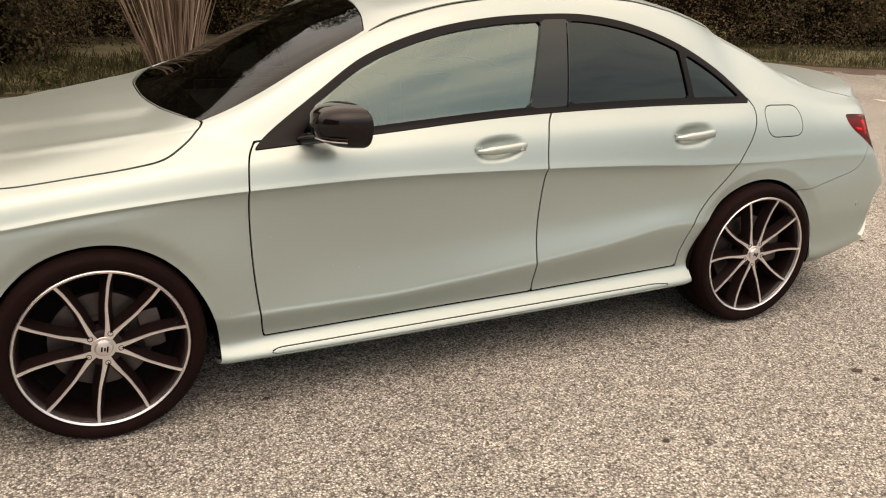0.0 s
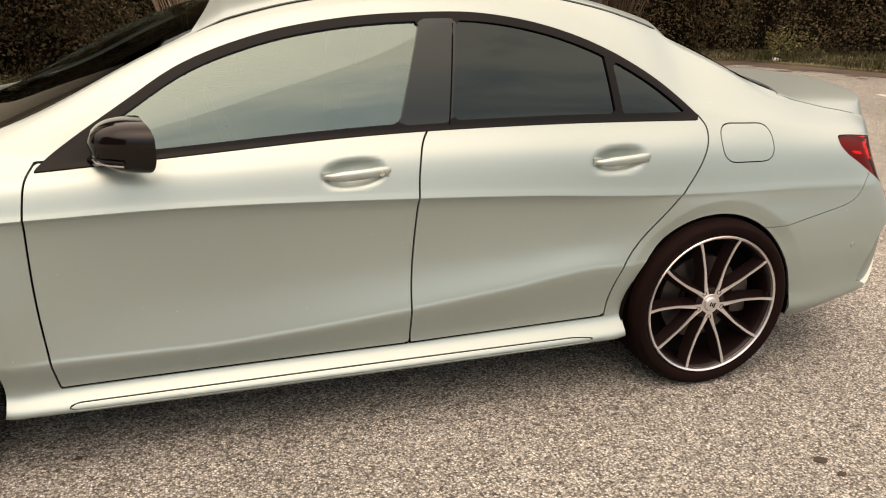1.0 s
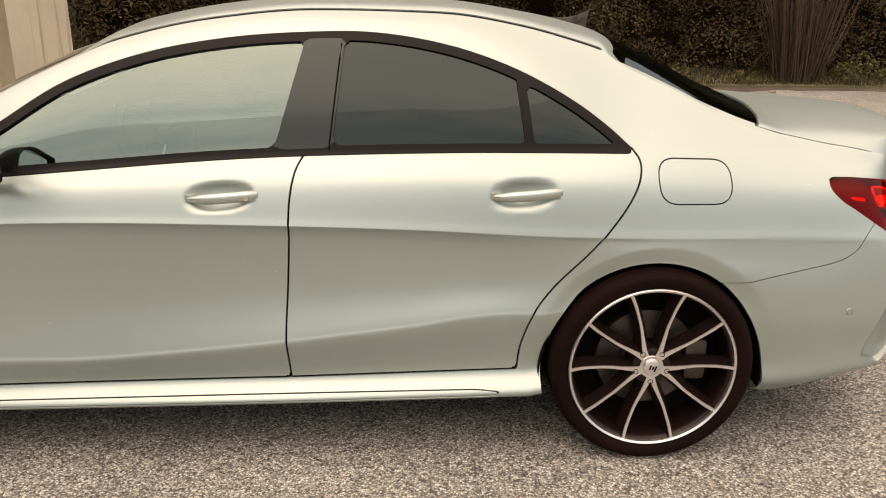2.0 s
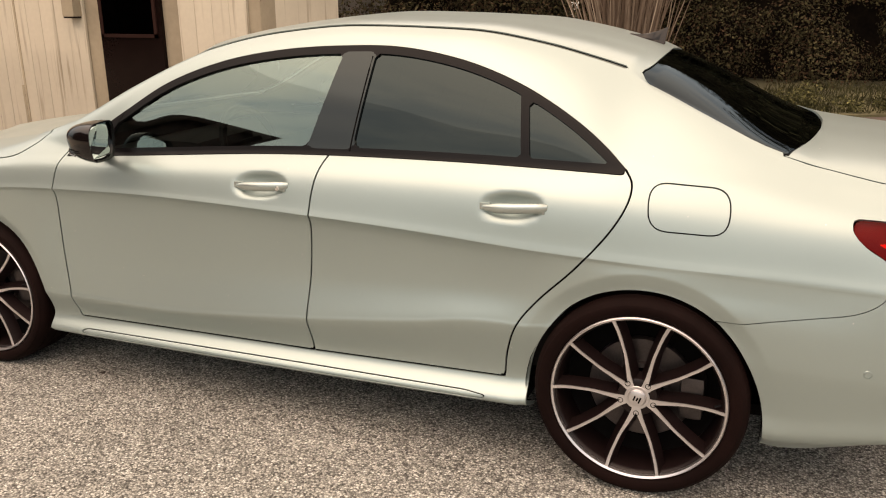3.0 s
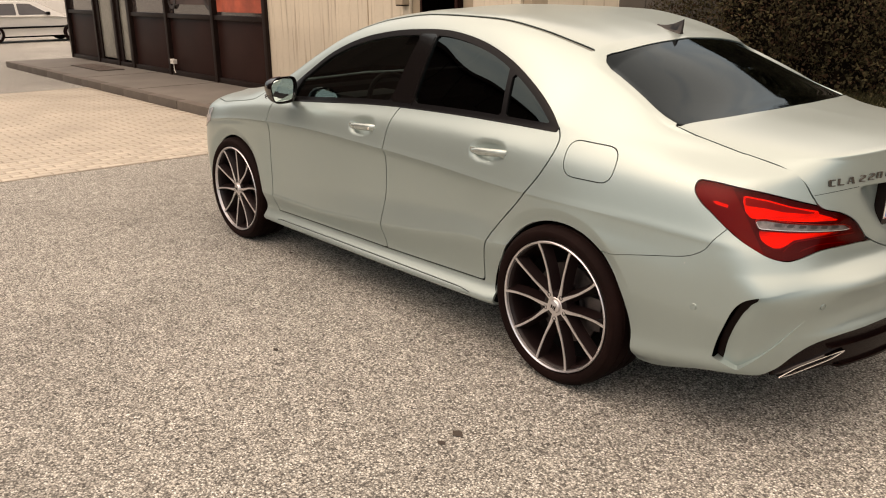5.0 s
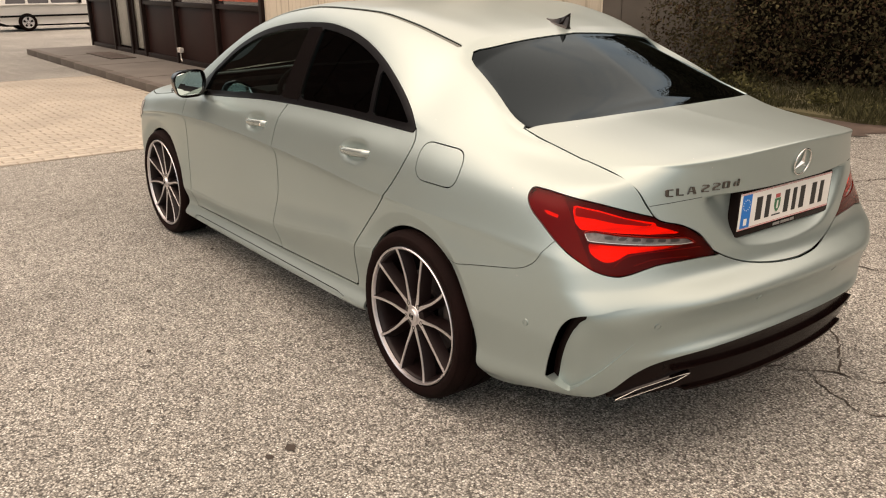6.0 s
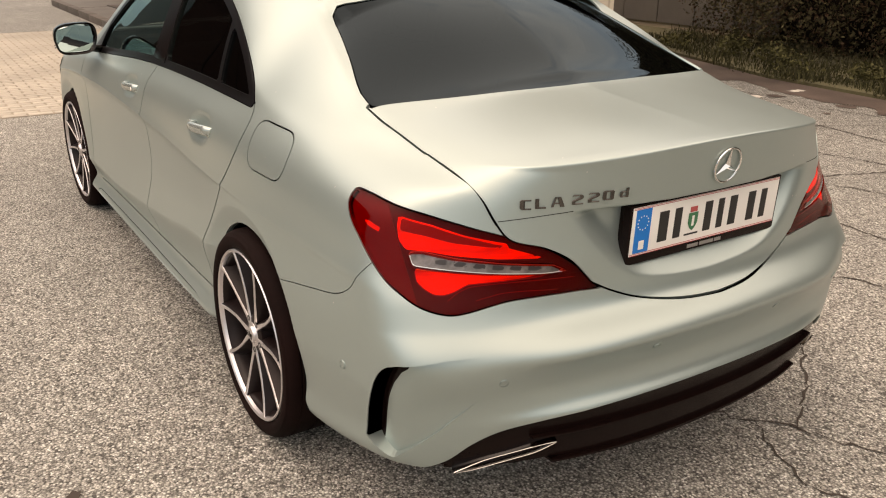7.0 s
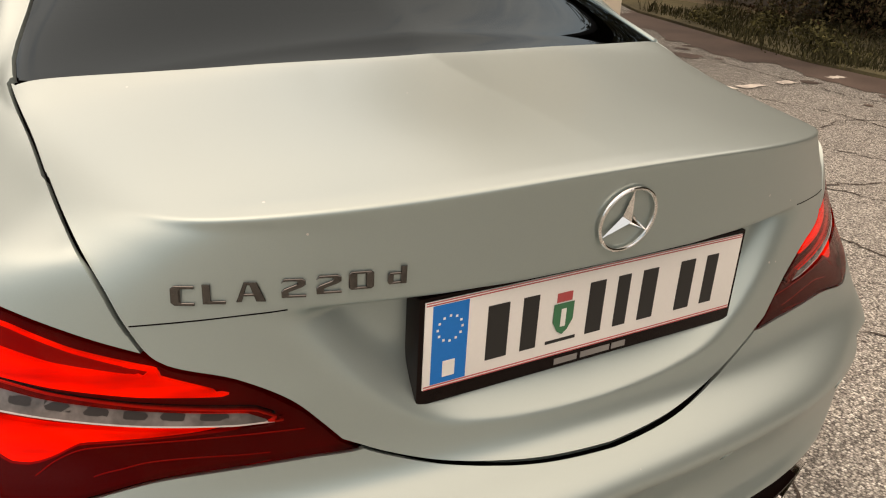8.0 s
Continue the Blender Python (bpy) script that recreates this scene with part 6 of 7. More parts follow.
POSTER = surf("faded_red_poster", (0.36, 0.075, 0.04), 0.5, 0, 8, 0.35, 2.5, 0.5)
POSTER_DARK = surf("dark_poster_band", (0.06, 0.035, 0.03), 0.5, 0, 8, 0.3, 2.5, 0.3)
CONCRETE = surf("grey_concrete", (0.136, 0.123, 0.108), 0.85, 0, 60, 0.12, 1.6, 0.16, bump=0.0012)
KERB = surf("weathered_kerb_stone", (0.105, 0.088, 0.074), 0.85, 0, 60, 0.16, 2.0, 0.2, bump=0.0015, each=0.1)
PAVER = surf("buff_concrete_paver", (0.41, 0.375, 0.315), 0.85, 0, 90, 0.13, 1.2, 0.14, bump=0.0010, each=0.10)
SAND = surf("paver_joint_sand", (0.285, 0.248, 0.20), 0.95, 0, 90, 0.2, 2, 0.2)
LINE_PAINT = surf("worn_white_line", (0.62, 0.58, 0.52), 0.8, 0, 60, 0.3, 6, 0.35)
CRACK = surf("dark_crack", (0.045, 0.035, 0.028), 0.95, 0, 60, 0.2)
SOIL = surf("mossy_verge_soil", (0.10, 0.09, 0.045), 0.95, 0, 30, 0.35, 1.2, 0.4, bump=0.01)
WET = surf("dark_damp_asphalt", (0.105, 0.078, 0.064), 0.6, 0, 60, 0.3, 1.5, 0.35, bump=0.002)


def flat(name, outline, z, material, thick=0.0):
    """A flat piece of ground from its outline, given anticlockwise."""
    bm = bmesh.new()
    top = [bm.verts.new((x, y, z)) for x, y in outline]
    bm.faces.new(top)
    if thick:
        low = [bm.verts.new((x, y, z - thick)) for x, y in outline]
        for i in range(len(top)):
            j = (i + 1) % len(top)
            bm.faces.new((low[i], low[j], top[j], top[i]))
    bmesh.ops.triangulate(bm, faces=[f for f in bm.faces if len(f.verts) > 4])
    return bm


ground = mesh_ob("ground", [(-400, -400, 0), (400, -400, 0), (400, 400, 0), (-400, 400, 0)], [(0, 1, 2, 3)], ASPHALT, smooth=False)
tagged(ground, "worn coarse light grey asphalt yard", "ground", kind="structure")

rng = random.Random(4)


def crack(points, width, wobble):
    """A jagged dark crack as a thin uneven ribbon."""
    line = []
    for (x0, y0), (x1, y1) in zip(points, points[1:]):
        n = max(2, int(math.hypot(x1 - x0, y1 - y0) / 0.035))
        for i in range(n):
            t = i / n
            line.append(Vector((x0 + (x1 - x0) * t + rng.gauss(0, wobble), y0 + (y1 - y0) * t + rng.gauss(0, wobble), 0.0035)))
    line.append(Vector((*points[-1], 0.0035)))
    bm = bmesh.new()
    prev = None
    for i, p in enumerate(line):
        d = (line[min(i + 1, len(line) - 1)] - line[max(i - 1, 0)]).normalized()
        side_v = Vector((-d.y, d.x, 0)) * width * rng.uniform(0.25, 1.2) * (0.3 if i in (0, len(line) - 1) else 1)
        pair = (bm.verts.new(p - side_v), bm.verts.new(p + side_v))
        if prev:
            bm.faces.new((prev[0], pair[0], pair[1], prev[1]))
        prev = pair
    bmesh.ops.recalc_face_normals(bm, faces=bm.faces[:])
    o = part("ground_crack", bm, CRACK, ground, smooth=False)
    return o


for pts, w in (
    ([(1.75, 0.30), (2.05, 0.42), (2.15, 0.49), (2.25, 0.58), (2.55, 0.70), (2.95, 1.05)], 0.006),
    ([(2.25, 0.58), (2.10, 0.85), (1.75, 1.30), (1.45, 2.0)], 0.005),
    ([(2.15, 0.49), (2.45, 0.35), (2.85, 0.42), (3.3, 0.30)], 0.004),
    ([(0.9, 1.6), (1.4, 1.75), (2.1, 2.1), (3.0, 2.3)], 0.006),
    ([(-0.6, 3.2), (0.4, 3.1), (1.5, 3.5), (3.2, 3.3), (5.0, 3.8)], 0.007),
    ([(-2.2, 4.4), (-0.6, 4.75), (0.8, 4.5), (2.2, 4.9), (4.5, 4.7)], 0.007),
    ([(-0.9, 2.2), (-0.3, 3.2), (-0.5, 4.7), (0.2, 5.8)], 0.006),
    ([(0.4, 3.1), (0.9, 4.5), (0.6, 5.6)], 0.008),
    ([(-2.6, 5.6), (-1.0, 5.4), (0.6, 5.7), (2.5, 5.5)], 0.008),
    ([(-1.4, 3.7), (-0.4, 3.75), (0.6, 4.0)], 0.007),
    ([(0.0, 2.3), (0.7, 2.6), (1.5, 2.5)], 0.006),
    ([(-2.4, -1.35), (-2.0, -1.30), (-1.75, -1.38)], 0.003),
):
    crack(pts, w, 0.012)


def blotch(x, y, r, material, name, lab):
    bm = bmesh.new()
    n = 18
    vs = [bm.verts.new((x + r * rng.uniform(0.55, 1.1) * math.cos(2 * math.pi * i / n), y + 0.8 * r * rng.uniform(0.55, 1.1) * math.sin(2 * math.pi * i / n), 0.004)) for i in range(n)]
    bm.faces.new(vs)
    c = bmesh.ops.poke(bm, faces=bm.faces[:])
    for v in c["verts"]:
        v.co.z += 0.3 * r if r < 0.02 else 0.001
    return part(name, bm, material, ground, lab)


for x, y, r in ((-0.831, -0.792, 0.018), (1.422, -1.416, 0.028), (1.43, -1.50, 0.02), (2.62, -0.62, 0.022), (0.35, -1.55, 0.016), (2.35, -1.95, 0.02), (-0.45, -2.0, 0.012), (-1.2, -1.35, 0.012), (2.9, -0.2, 0.018), (1.9, -2.2, 0.016)):
    blotch(x, y, r, CRACK, "ground_spot", "dark spot")
# worn parking bay lines
for k in range(5):
    x = -1.62 + 2.44 * k
    y = 3.6
    while y < 6.45:
        n = rng.uniform(0.10, 0.42)
        if rng.random() < 0.72:
            bm = bmesh.new()
            left = [(x - 0.05 + rng.uniform(-0.022, 0.018), y + n * i / 6) for i in range(7)]
            right = [(x + 0.05 + rng.uniform(-0.022, 0.018), y + n * i / 6) for i in range(7)]
            va = [bm.verts.new((*p, 0.0085)) for p in left]
            vb = [bm.verts.new((*p, 0.0085)) for p in right]
            for i in range(6):
                bm.faces.new((va[i], vb[i], vb[i + 1], va[i + 1]))
            part("bay_line", bm, LINE_PAINT, ground, smooth=False)
        y += n + rng.uniform(0.03, 0.25)

# damp, dirty edge of the yard along the verge
NEAR_EDGE = [(-6.2, 6.6), (-2.5, 5.65), (-0.6, 5.55), (0.9, 6.1), (2.6, 7.5), (5, 8.7), (8.4, 8.4), (9.8, 6.3), (14, 4.2)]
FAR_EDGE = [(-6.2, 8.0), (-2.3, 6.6), (-0.7, 6.45), (0.6, 6.9), (2.1, 8.5), (5, 9.8), (9.0, 9.4), (10.5, 7.2), (14, 5.0)]
near, far = through_points(NEAR_EDGE, 60), through_points(FAR_EDGE, 60)
slow = soft(np.array([rng.gauss(0, 1) for _ in near]), 5.0) * 0.9 + soft(np.array([rng.gauss(0, 1) for _ in near]), 1.2) * 0.12
damp = bmesh.new()
ribs = []
for p, q, k in zip(near, far, slow):
    p = p + (q - p) * np.clip(0.25 + 0.35 * k, -0.05, 0.7)
    ribs.append((damp.verts.new((*p, 0.004)), damp.verts.new((*q, 0.004))))
for (a, b), (c, d) in zip(ribs, ribs[1:]):
    damp.faces.new((a, c, d, b))
tagged(part("pavement_damp", damp, WET), "dark damp dirt strip along the verge", "ground", kind="structure")
for _ in range(70):
    i = rng.randrange(len(near))
    p = near[i] + (far[i] - near[i]) * (0.30 + 0.35 * slow[i]) + (rng.gauss(0, 0.12), -abs(rng.gauss(0, 0.22)))
    blotch(p[0], p[1], rng.uniform(0.05, 0.20), WET, "damp_patch", "").location.z = 0.0015
verge = flat("verge", [(-9, 9.2), (-6.0, 7.6), (-2.3, 6.45), (-0.7, 6.30), (0.7, 6.75), (2.2, 8.3), (5, 9.6), (8.9, 9.3), (10.4, 7.0), (14, 4.8), (40, 0), (40, 40), (-9, 40)], 0.035, SOIL, 0.05)
tagged(part("ground_verge", verge, SOIL), "mossy green verge under the hedge", "verge", kind="structure")

# sidewalk, kerb
SIDE0, SIDE1 = -16.4, -2.4
walk_slab = part("pavement", boxed(SIDE0, SIDE1, 1.40, 2.80, -0.05, 0.118, 0.004), CONCRETE)
tagged(walk_slab, "grey concrete pavement in front of the shop", "pavement", kind="structure")
x = SIDE0 + 2.4
while x < SIDE1:
    part("slab_joint", boxed(x - 0.006, x + 0.006, 1.42, 2.70, 0.1165, 0.1205), CRACK, walk_slab, smooth=False)
    x += 2.4
kerb = empty("kerb", (0, 0, 0), "row of weathered grey kerb stones", "kerb", kind="structure")
stone = part("kerb_stone", boxed(-0.497, 0.497, 1.26, 1.41, -0.05, 0.122, 0.018), KERB, kerb)
stone.location.x = SIDE0 + 0.5
x = SIDE0 + 1.5
while x < SIDE1:
    again(stone, pose(x, rng.uniform(-0.006, 0.006), rng.uniform(-0.004, 0.003)), kerb)
    x += 1.0

# shop: brown frames and panels
WALL_Y = 2.72
shop = tagged(part("wall_shop", boxed(-16.55, -7.46, WALL_Y + 0.12, WALL_Y + 0.35, 0.10, 3.7), BROWN), "dark brown shop wall behind the panels", "wall", kind="structure")
POSTS = (-16.50, -14.72, -13.55, -12.74, -11.00, -9.16, -7.47)
for x in POSTS:
    part("frame_post", boxed(x - 0.045, x + 0.045, WALL_Y - 0.05, WALL_Y + 0.10, 0.118, 3.6, 0.004), BROWN, shop)
for x0, x1 in zip(POSTS, POSTS[1:]):
    doorway = x0 in (-14.72, -13.55)
    part("frame_rail", boxed(x0 + 0.045, x1 - 0.045, WALL_Y - 0.03, WALL_Y + 0.10, 0.12, 0.20, 0.003), BROWN, shop)
    if doorway:
        part("door_pane", boxed(x0 + 0.20, x1 - 0.20, WALL_Y + 0.02, WALL_Y + 0.04, 0.24, 2.4), DOOR_GLASS, shop)
        for xa in (x0 + 0.045, x1 - 0.20):
            part("door_stile", boxed(xa, xa + 0.155, WALL_Y - 0.01, WALL_Y + 0.06, 0.20, 2.5, 0.003), BROWN, shop)
        continue
    part("frame_rail", boxed(x0 + 0.045, x1 - 0.045, WALL_Y - 0.03, WALL_Y + 0.10, 1.08, 1.15, 0.003), BROWN, shop)
    part("shop_panel", boxed(x0 + 0.05, x1 - 0.05, WALL_Y + 0.02, WALL_Y + 0.05, 0.20, 1.08, 0.004), BROWN_PANEL, shop)
    part("shop_window", boxed(x0 + 0.05, x1 - 0.05, WALL_Y + 0.03, WALL_Y + 0.05, 1.15, 3.4), SHOP_GLASS, shop)
for x0, x1, z0, z1, mt in ((-9.05, -7.55, 1.20, 2.3, POSTER), (-10.85, -9.3, 1.30, 2.3, POSTER_DARK)):
    part("shop_poster", boxed(x0, x1, WALL_Y + 0.005, WALL_Y + 0.02, z0, z1), mt, shop, "faded window poster", smooth=False)
for x in (-8.75, -10.2):
    ringm = lathe([(0.10, 0.0), (0.16, 0.0), (0.16, 0.01), (0.10, 0.01)], 28)
    o = part("poster_wheel", ringm, STEEL, shop)
    o.location = (x - 0.55, WALL_Y - 0.008, 1.38)
part("outlet_box", boxed(-10.80, -10.66, WALL_Y - 0.12, WALL_Y - 0.05, 0.32, 0.40, 0.01), LINE_PAINT, shop, "small white socket box")
part("outlet_pipe", tube([(-10.74, WALL_Y - 0.08, 0.32), (-10.74, WALL_Y - 0.08, 0.22), (-10.70, WALL_Y - 0.08, 0.17)], 0.010, 8), LINE_PAINT, shop)
mat_ob = part("door_mat", boxed(-14.25, -12.55, 1.95, 2.42, 0.118, 0.130, 0.003), CRACK)
tagged(mat_ob, "dark ribbed door mat on the concrete pavement", "door mat")
for i in range(12):
    part("mat_rib", boxed(-14.21 + 0.14 * i, -14.14 + 0.14 * i, 1.97, 2.40, 0.129, 0.134), WET, mat_ob, smooth=False)

# shed: cream vertical boards on a wall
shed = tagged(part("wall_shed", boxed(-7.44, -2.32, WALL_Y + 0.03, WALL_Y + 0.25, 0.20, 3.7), CREAM_DIRT), "cream painted shed wall of vertical boards", "wall", kind="structure")
x = -7.42
board = part("wall_board", boxed(0.0015, 0.1705, WALL_Y, WALL_Y + 0.028, 0.20, 3.65, 0.0025), CREAM, shed)
board.location.x = x
DOOR0, DOOR1 = -4.00, -3.27
k = 0
while x < -2.50:
    if not (DOOR0 - 0.16 < x < DOOR1):
        if k:
            again(board, pose(x, rng.uniform(-0.002, 0.002), rng.uniform(-0.012, 0.004)), shed)
        k += 1
    x += 0.172
# shadow gap under the boards, put in as a dark brown strip
part("base_strip", boxed(-7.44, -2.32, WALL_Y + 0.01, WALL_Y + 0.06, 0.10, 0.19), BROWN, shed)
part("panel_joint", boxed(-4.985, -4.965, WALL_Y - 0.006, WALL_Y + 0.01, 0.20, 3.6), CREAM_DIRT, shed)
for xs_ in (-5.02,):
    part("rust_streak", boxed(xs_, xs_ + 0.025, WALL_Y - 0.003, WALL_Y + 0.004, 0.30, 0.72), CREAM_DIRT, shed)
part("gable_wall", boxed(-2.52, -2.32, WALL_Y + 0.25, 4.05, 0.0, 3.7), CREAM, shed)
part("plinth", boxed(-7.44, -2.32, WALL_Y + 0.04, WALL_Y + 0.25, 0.0, 0.2), CONCRETE, shed)
part("shed_roof", boxed(-16.75, -1.8, WALL_Y - 0.25, 5.6, 3.7, 3.85, 0.02), BROWN, shed)
door_1 = part("door_1", boxed(DOOR0 + 0.03, DOOR1 - 0.03, WALL_Y - 0.012, WALL_Y + 0.04, 0.16, 2.2, 0.004), BLACK_INSERT)
tagged(door_1, "nearly black shed door with a small window", "door", kind="structure")
part("door_window", boxed(DOOR0 + 0.08, DOOR1 - 0.10, WALL_Y - 0.02, WALL_Y - 0.008, 1.20, 1.75), GLASS_REAR, door_1)
part("window_board", boxed(DOOR0 + 0.085, DOOR1 - 0.105, WALL_Y - 0.009, WALL_Y - 0.0085, 1.205, 1.745), STEEL, door_1)
for xa, xb, za, zb in ((DOOR0 + 0.05, DOOR0 + 0.08, 1.17, 1.78), (DOOR1 - 0.10, DOOR1 - 0.07, 1.17, 1.78), (DOOR0 + 0.05, DOOR1 - 0.07, 1.17, 1.20), (DOOR0 + 0.05, DOOR1 - 0.07, 1.75, 1.78)):
    part("window_frame", boxed(xa, xb, WALL_Y - 0.028, WALL_Y - 0.012, za, zb), BROWN_PANEL, door_1)
part("door_step", boxed(DOOR0, DOOR1, WALL_Y - 0.02, WALL_Y + 0.05, 0.10, 0.16), BROWN, door_1)
wl_box = part("wall_lamp", boxed(-4.30, -4.17, WALL_Y - 0.10, WALL_Y, 1.345, 1.55, 0.012), CREAM_DIRT)
tagged(wl_box, "small weathered beige box lamp on the shed wall", "wall lamp")
part("lamp_cap", boxed(-4.315, -4.155, WALL_Y - 0.115, WALL_Y, 1.545, 1.57, 0.006), BROWN, wl_box)
part("lamp_base", boxed(-4.295, -4.175, WALL_Y - 0.095, WALL_Y - 0.005, 1.332, 1.347, 0.004), BROWN, wl_box)
back_wall = tagged(part("wall_back", boxed(-14, -4.7, 9.3, 9.55, 0, 3.2), CREAM_DIRT), "weathered concrete wall behind the hedge", "wall", kind="structure")
x = -13.9
panel = part("wall_panel", boxed(0.01, 0.79, 9.27, 9.30, 0.12, 3.1, 0.006), CONCRETE, back_wall)
panel.location.x = x
while x < -5.6:
    x += 0.8
    again(panel, pose(x, 0, 0), back_wall)
part("wall_cap", boxed(-14, -4.65, 9.22, 9.58, 3.2, 3.28, 0.01), CONCRETE, back_wall)


# ---- plants ----
def leaf_mat(name, dark, light, rough=0.5):
    m, nt, b = node_mat(name)
    n, l = nt.nodes, nt.links
    geo = n.new("ShaderNodeNewGeometry")
    rmp = n.new("ShaderNodeValToRGB")
    rmp.color_ramp.elements[0].color, rmp.color_ramp.elements[1].color = (*dark, 1), (*light, 1)
    mid = rmp.color_ramp.elements.new(0.8)
    mid.color = tuple(0.6 * a + 0.4 * b2 for a, b2 in zip(dark, light)) + (1,)
    l.new(geo.outputs["Random Per Island"], rmp.inputs["Fac"])
    l.new(rmp.outputs["Color"], b.inputs["Base Color"])
    b.inputs["Roughness"].default_value = rough
    b.inputs["Specular IOR Level"].default_value = 0.2
    return m


LEAF = leaf_mat("hedge_leaves", (0.032, 0.027, 0.013), (0.135, 0.115, 0.055), 0.85)
LEAF_RUST = leaf_mat("rusty_leaves", (0.040, 0.022, 0.012), (0.125, 0.078, 0.044), 0.85)
GRASS = leaf_mat("verge_grass", (0.030, 0.029, 0.012), (0.105, 0.098, 0.045), 0.85)
WEED = leaf_mat("verge_weeds", (0.040, 0.038, 0.014), (0.20, 0.185, 0.075), 0.85)
DRY_SHRUB = leaf_mat("dry_brown_stems", (0.045, 0.030, 0.020), (0.16, 0.115, 0.08), 0.85)
STRAW = leaf_mat("dry_stalks", (0.11, 0.072, 0.050), (0.42, 0.33, 0.25), 0.8)
# near-black colour that stands in for the shade between the leaves
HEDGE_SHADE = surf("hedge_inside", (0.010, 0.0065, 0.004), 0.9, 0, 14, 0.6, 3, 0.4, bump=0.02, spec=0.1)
BARK = surf("dark_bark", (0.045, 0.032, 0.022), 0.9, 0, 60, 0.3, 6, 0.3, bump=0.004)
nrng = np.random.default_rng(7)


def leaf_mesh(name, centres, normals, size, material, aspect=0.55):
    """Small folded leaves (two triangles each), one island a leaf."""
    n = len(centres)
    t = nrng.normal(size=(n, 3))
    t -= (t * normals).sum(1, keepdims=True) * normals
    t /= np.linalg.norm(t, axis=1, keepdims=True)
    b = np.cross(normals, t)
    s = size * nrng.uniform(0.6, 1.4, (n, 1))
    fold = normals * s * 0.18
    v = np.stack([centres - t * s * 0.5, centres + b * s * aspect * 0.5 - fold, centres + t * s * 0.5, centres - b * s * aspect * 0.5 - fold], 1).reshape(-1, 3)
    idx = np.arange(n)[:, None] * 4
    f = np.concatenate([idx + (0, 1, 2), idx + (0, 2, 3)], 1).reshape(-1, 3)
    me = bpy.data.meshes.new(name)
    me.vertices.add(len(v))
    me.vertices.foreach_set("co", v.ravel().astype(np.float32))
    me.loops.add(f.size)
    me.loops.foreach_set("vertex_index", f.ravel().astype(np.int32))
    me.polygons.add(len(f))
    me.polygons.foreach_set("loop_start", np.arange(0, f.size, 3, dtype=np.int32))
    me.update(calc_edges=True)
    me.validate()
    me.materials.append(material)
    return new(name, me)


def blob_points(blobs, density):
    """Points and normals over the outer skins of many overlapping blobs, thinned unevenly so that gaps stay."""
    cs, ns = [], []
    for x, y, z, r in blobs:
        n = int(density * r * r)
        d = nrng.normal(size=(n, 3))
        d /= np.linalg.norm(d, axis=1, keepdims=True)
        keep = d[:, 2] > -0.75
        d = d[keep]
        rad = r * nrng.uniform(0.55, 1.1, (len(d), 1)) ** 0.6
        cs.append(np.array([x, y, z]) + d * rad * (1, 1, 0.9))
        ns.append(d + nrng.normal(size=d.shape) * 0.55 + (0, 0, 0.35))
    c, nn = np.concatenate(cs), np.concatenate(ns)
    nn /= np.linalg.norm(nn, axis=1, keepdims=True)
    ok = c[:, 2] > 0.03
    return c[ok], nn[ok]


def along(line, step):
    out = []
    for (x0, y0), (x1, y1) in zip(line, line[1:]):
        n = max(1, int(math.hypot(x1 - x0, y1 - y0) / step))
        out += [(x0 + (x1 - x0) * i / n, y0 + (y1 - y0) * i / n) for i in range(n)]
    return out


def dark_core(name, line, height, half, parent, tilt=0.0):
    """Shade inside a hedge, put in as a lumpy near-black wall behind the leaves."""
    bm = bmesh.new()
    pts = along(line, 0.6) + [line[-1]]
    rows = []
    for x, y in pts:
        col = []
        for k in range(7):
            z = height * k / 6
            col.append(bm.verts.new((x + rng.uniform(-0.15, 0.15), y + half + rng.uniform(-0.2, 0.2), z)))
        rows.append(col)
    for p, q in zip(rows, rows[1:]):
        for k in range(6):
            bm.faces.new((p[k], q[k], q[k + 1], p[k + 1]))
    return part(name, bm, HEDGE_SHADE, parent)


NEAR_LINE = [(-4.5, 8.55), (-4.0, 8.3), (-3.4, 8.05), (-2.0, 7.75), (-1.75, 9.0), (-1.9, 11.0)]
BACK_LINE = [(-1.9, 11.2), (0.5, 12.2), (4.0, 12.4), (7.0, 11.2), (9.2, 10.6), (11.5, 9.6), (15, 8.8), (22, 8.0)]
for lab, line, tall, name_seed in (("dense dark green hedge beside the shed", NEAR_LINE, 5.3, 1), ("tall dark brownish green hedge behind the verge", BACK_LINE, 7.0, 2)):
    blobs = []
    for x, y in along(line, 0.55):
        z = 0.25
        while z < tall:
            r = rng.uniform(0.32, 0.85)
            blobs.append((x + rng.gauss(0, 0.25), y + rng.gauss(0.3, 0.32), z, r))
            z += rng.uniform(0.45, 0.85)
    c, nn = blob_points(blobs, 2600)
    pick = nrng.random(len(c)) < 0.72
    hedge = leaf_mesh("hedge", c[pick], nn[pick], 0.054, LEAF)
    tagged(hedge, lab, "hedge", kind="stuff")
    rust = leaf_mesh("rusty_leaves", c[~pick], nn[~pick], 0.052, LEAF_RUST)
    rust.parent = hedge
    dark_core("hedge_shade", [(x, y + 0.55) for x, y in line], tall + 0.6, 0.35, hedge)


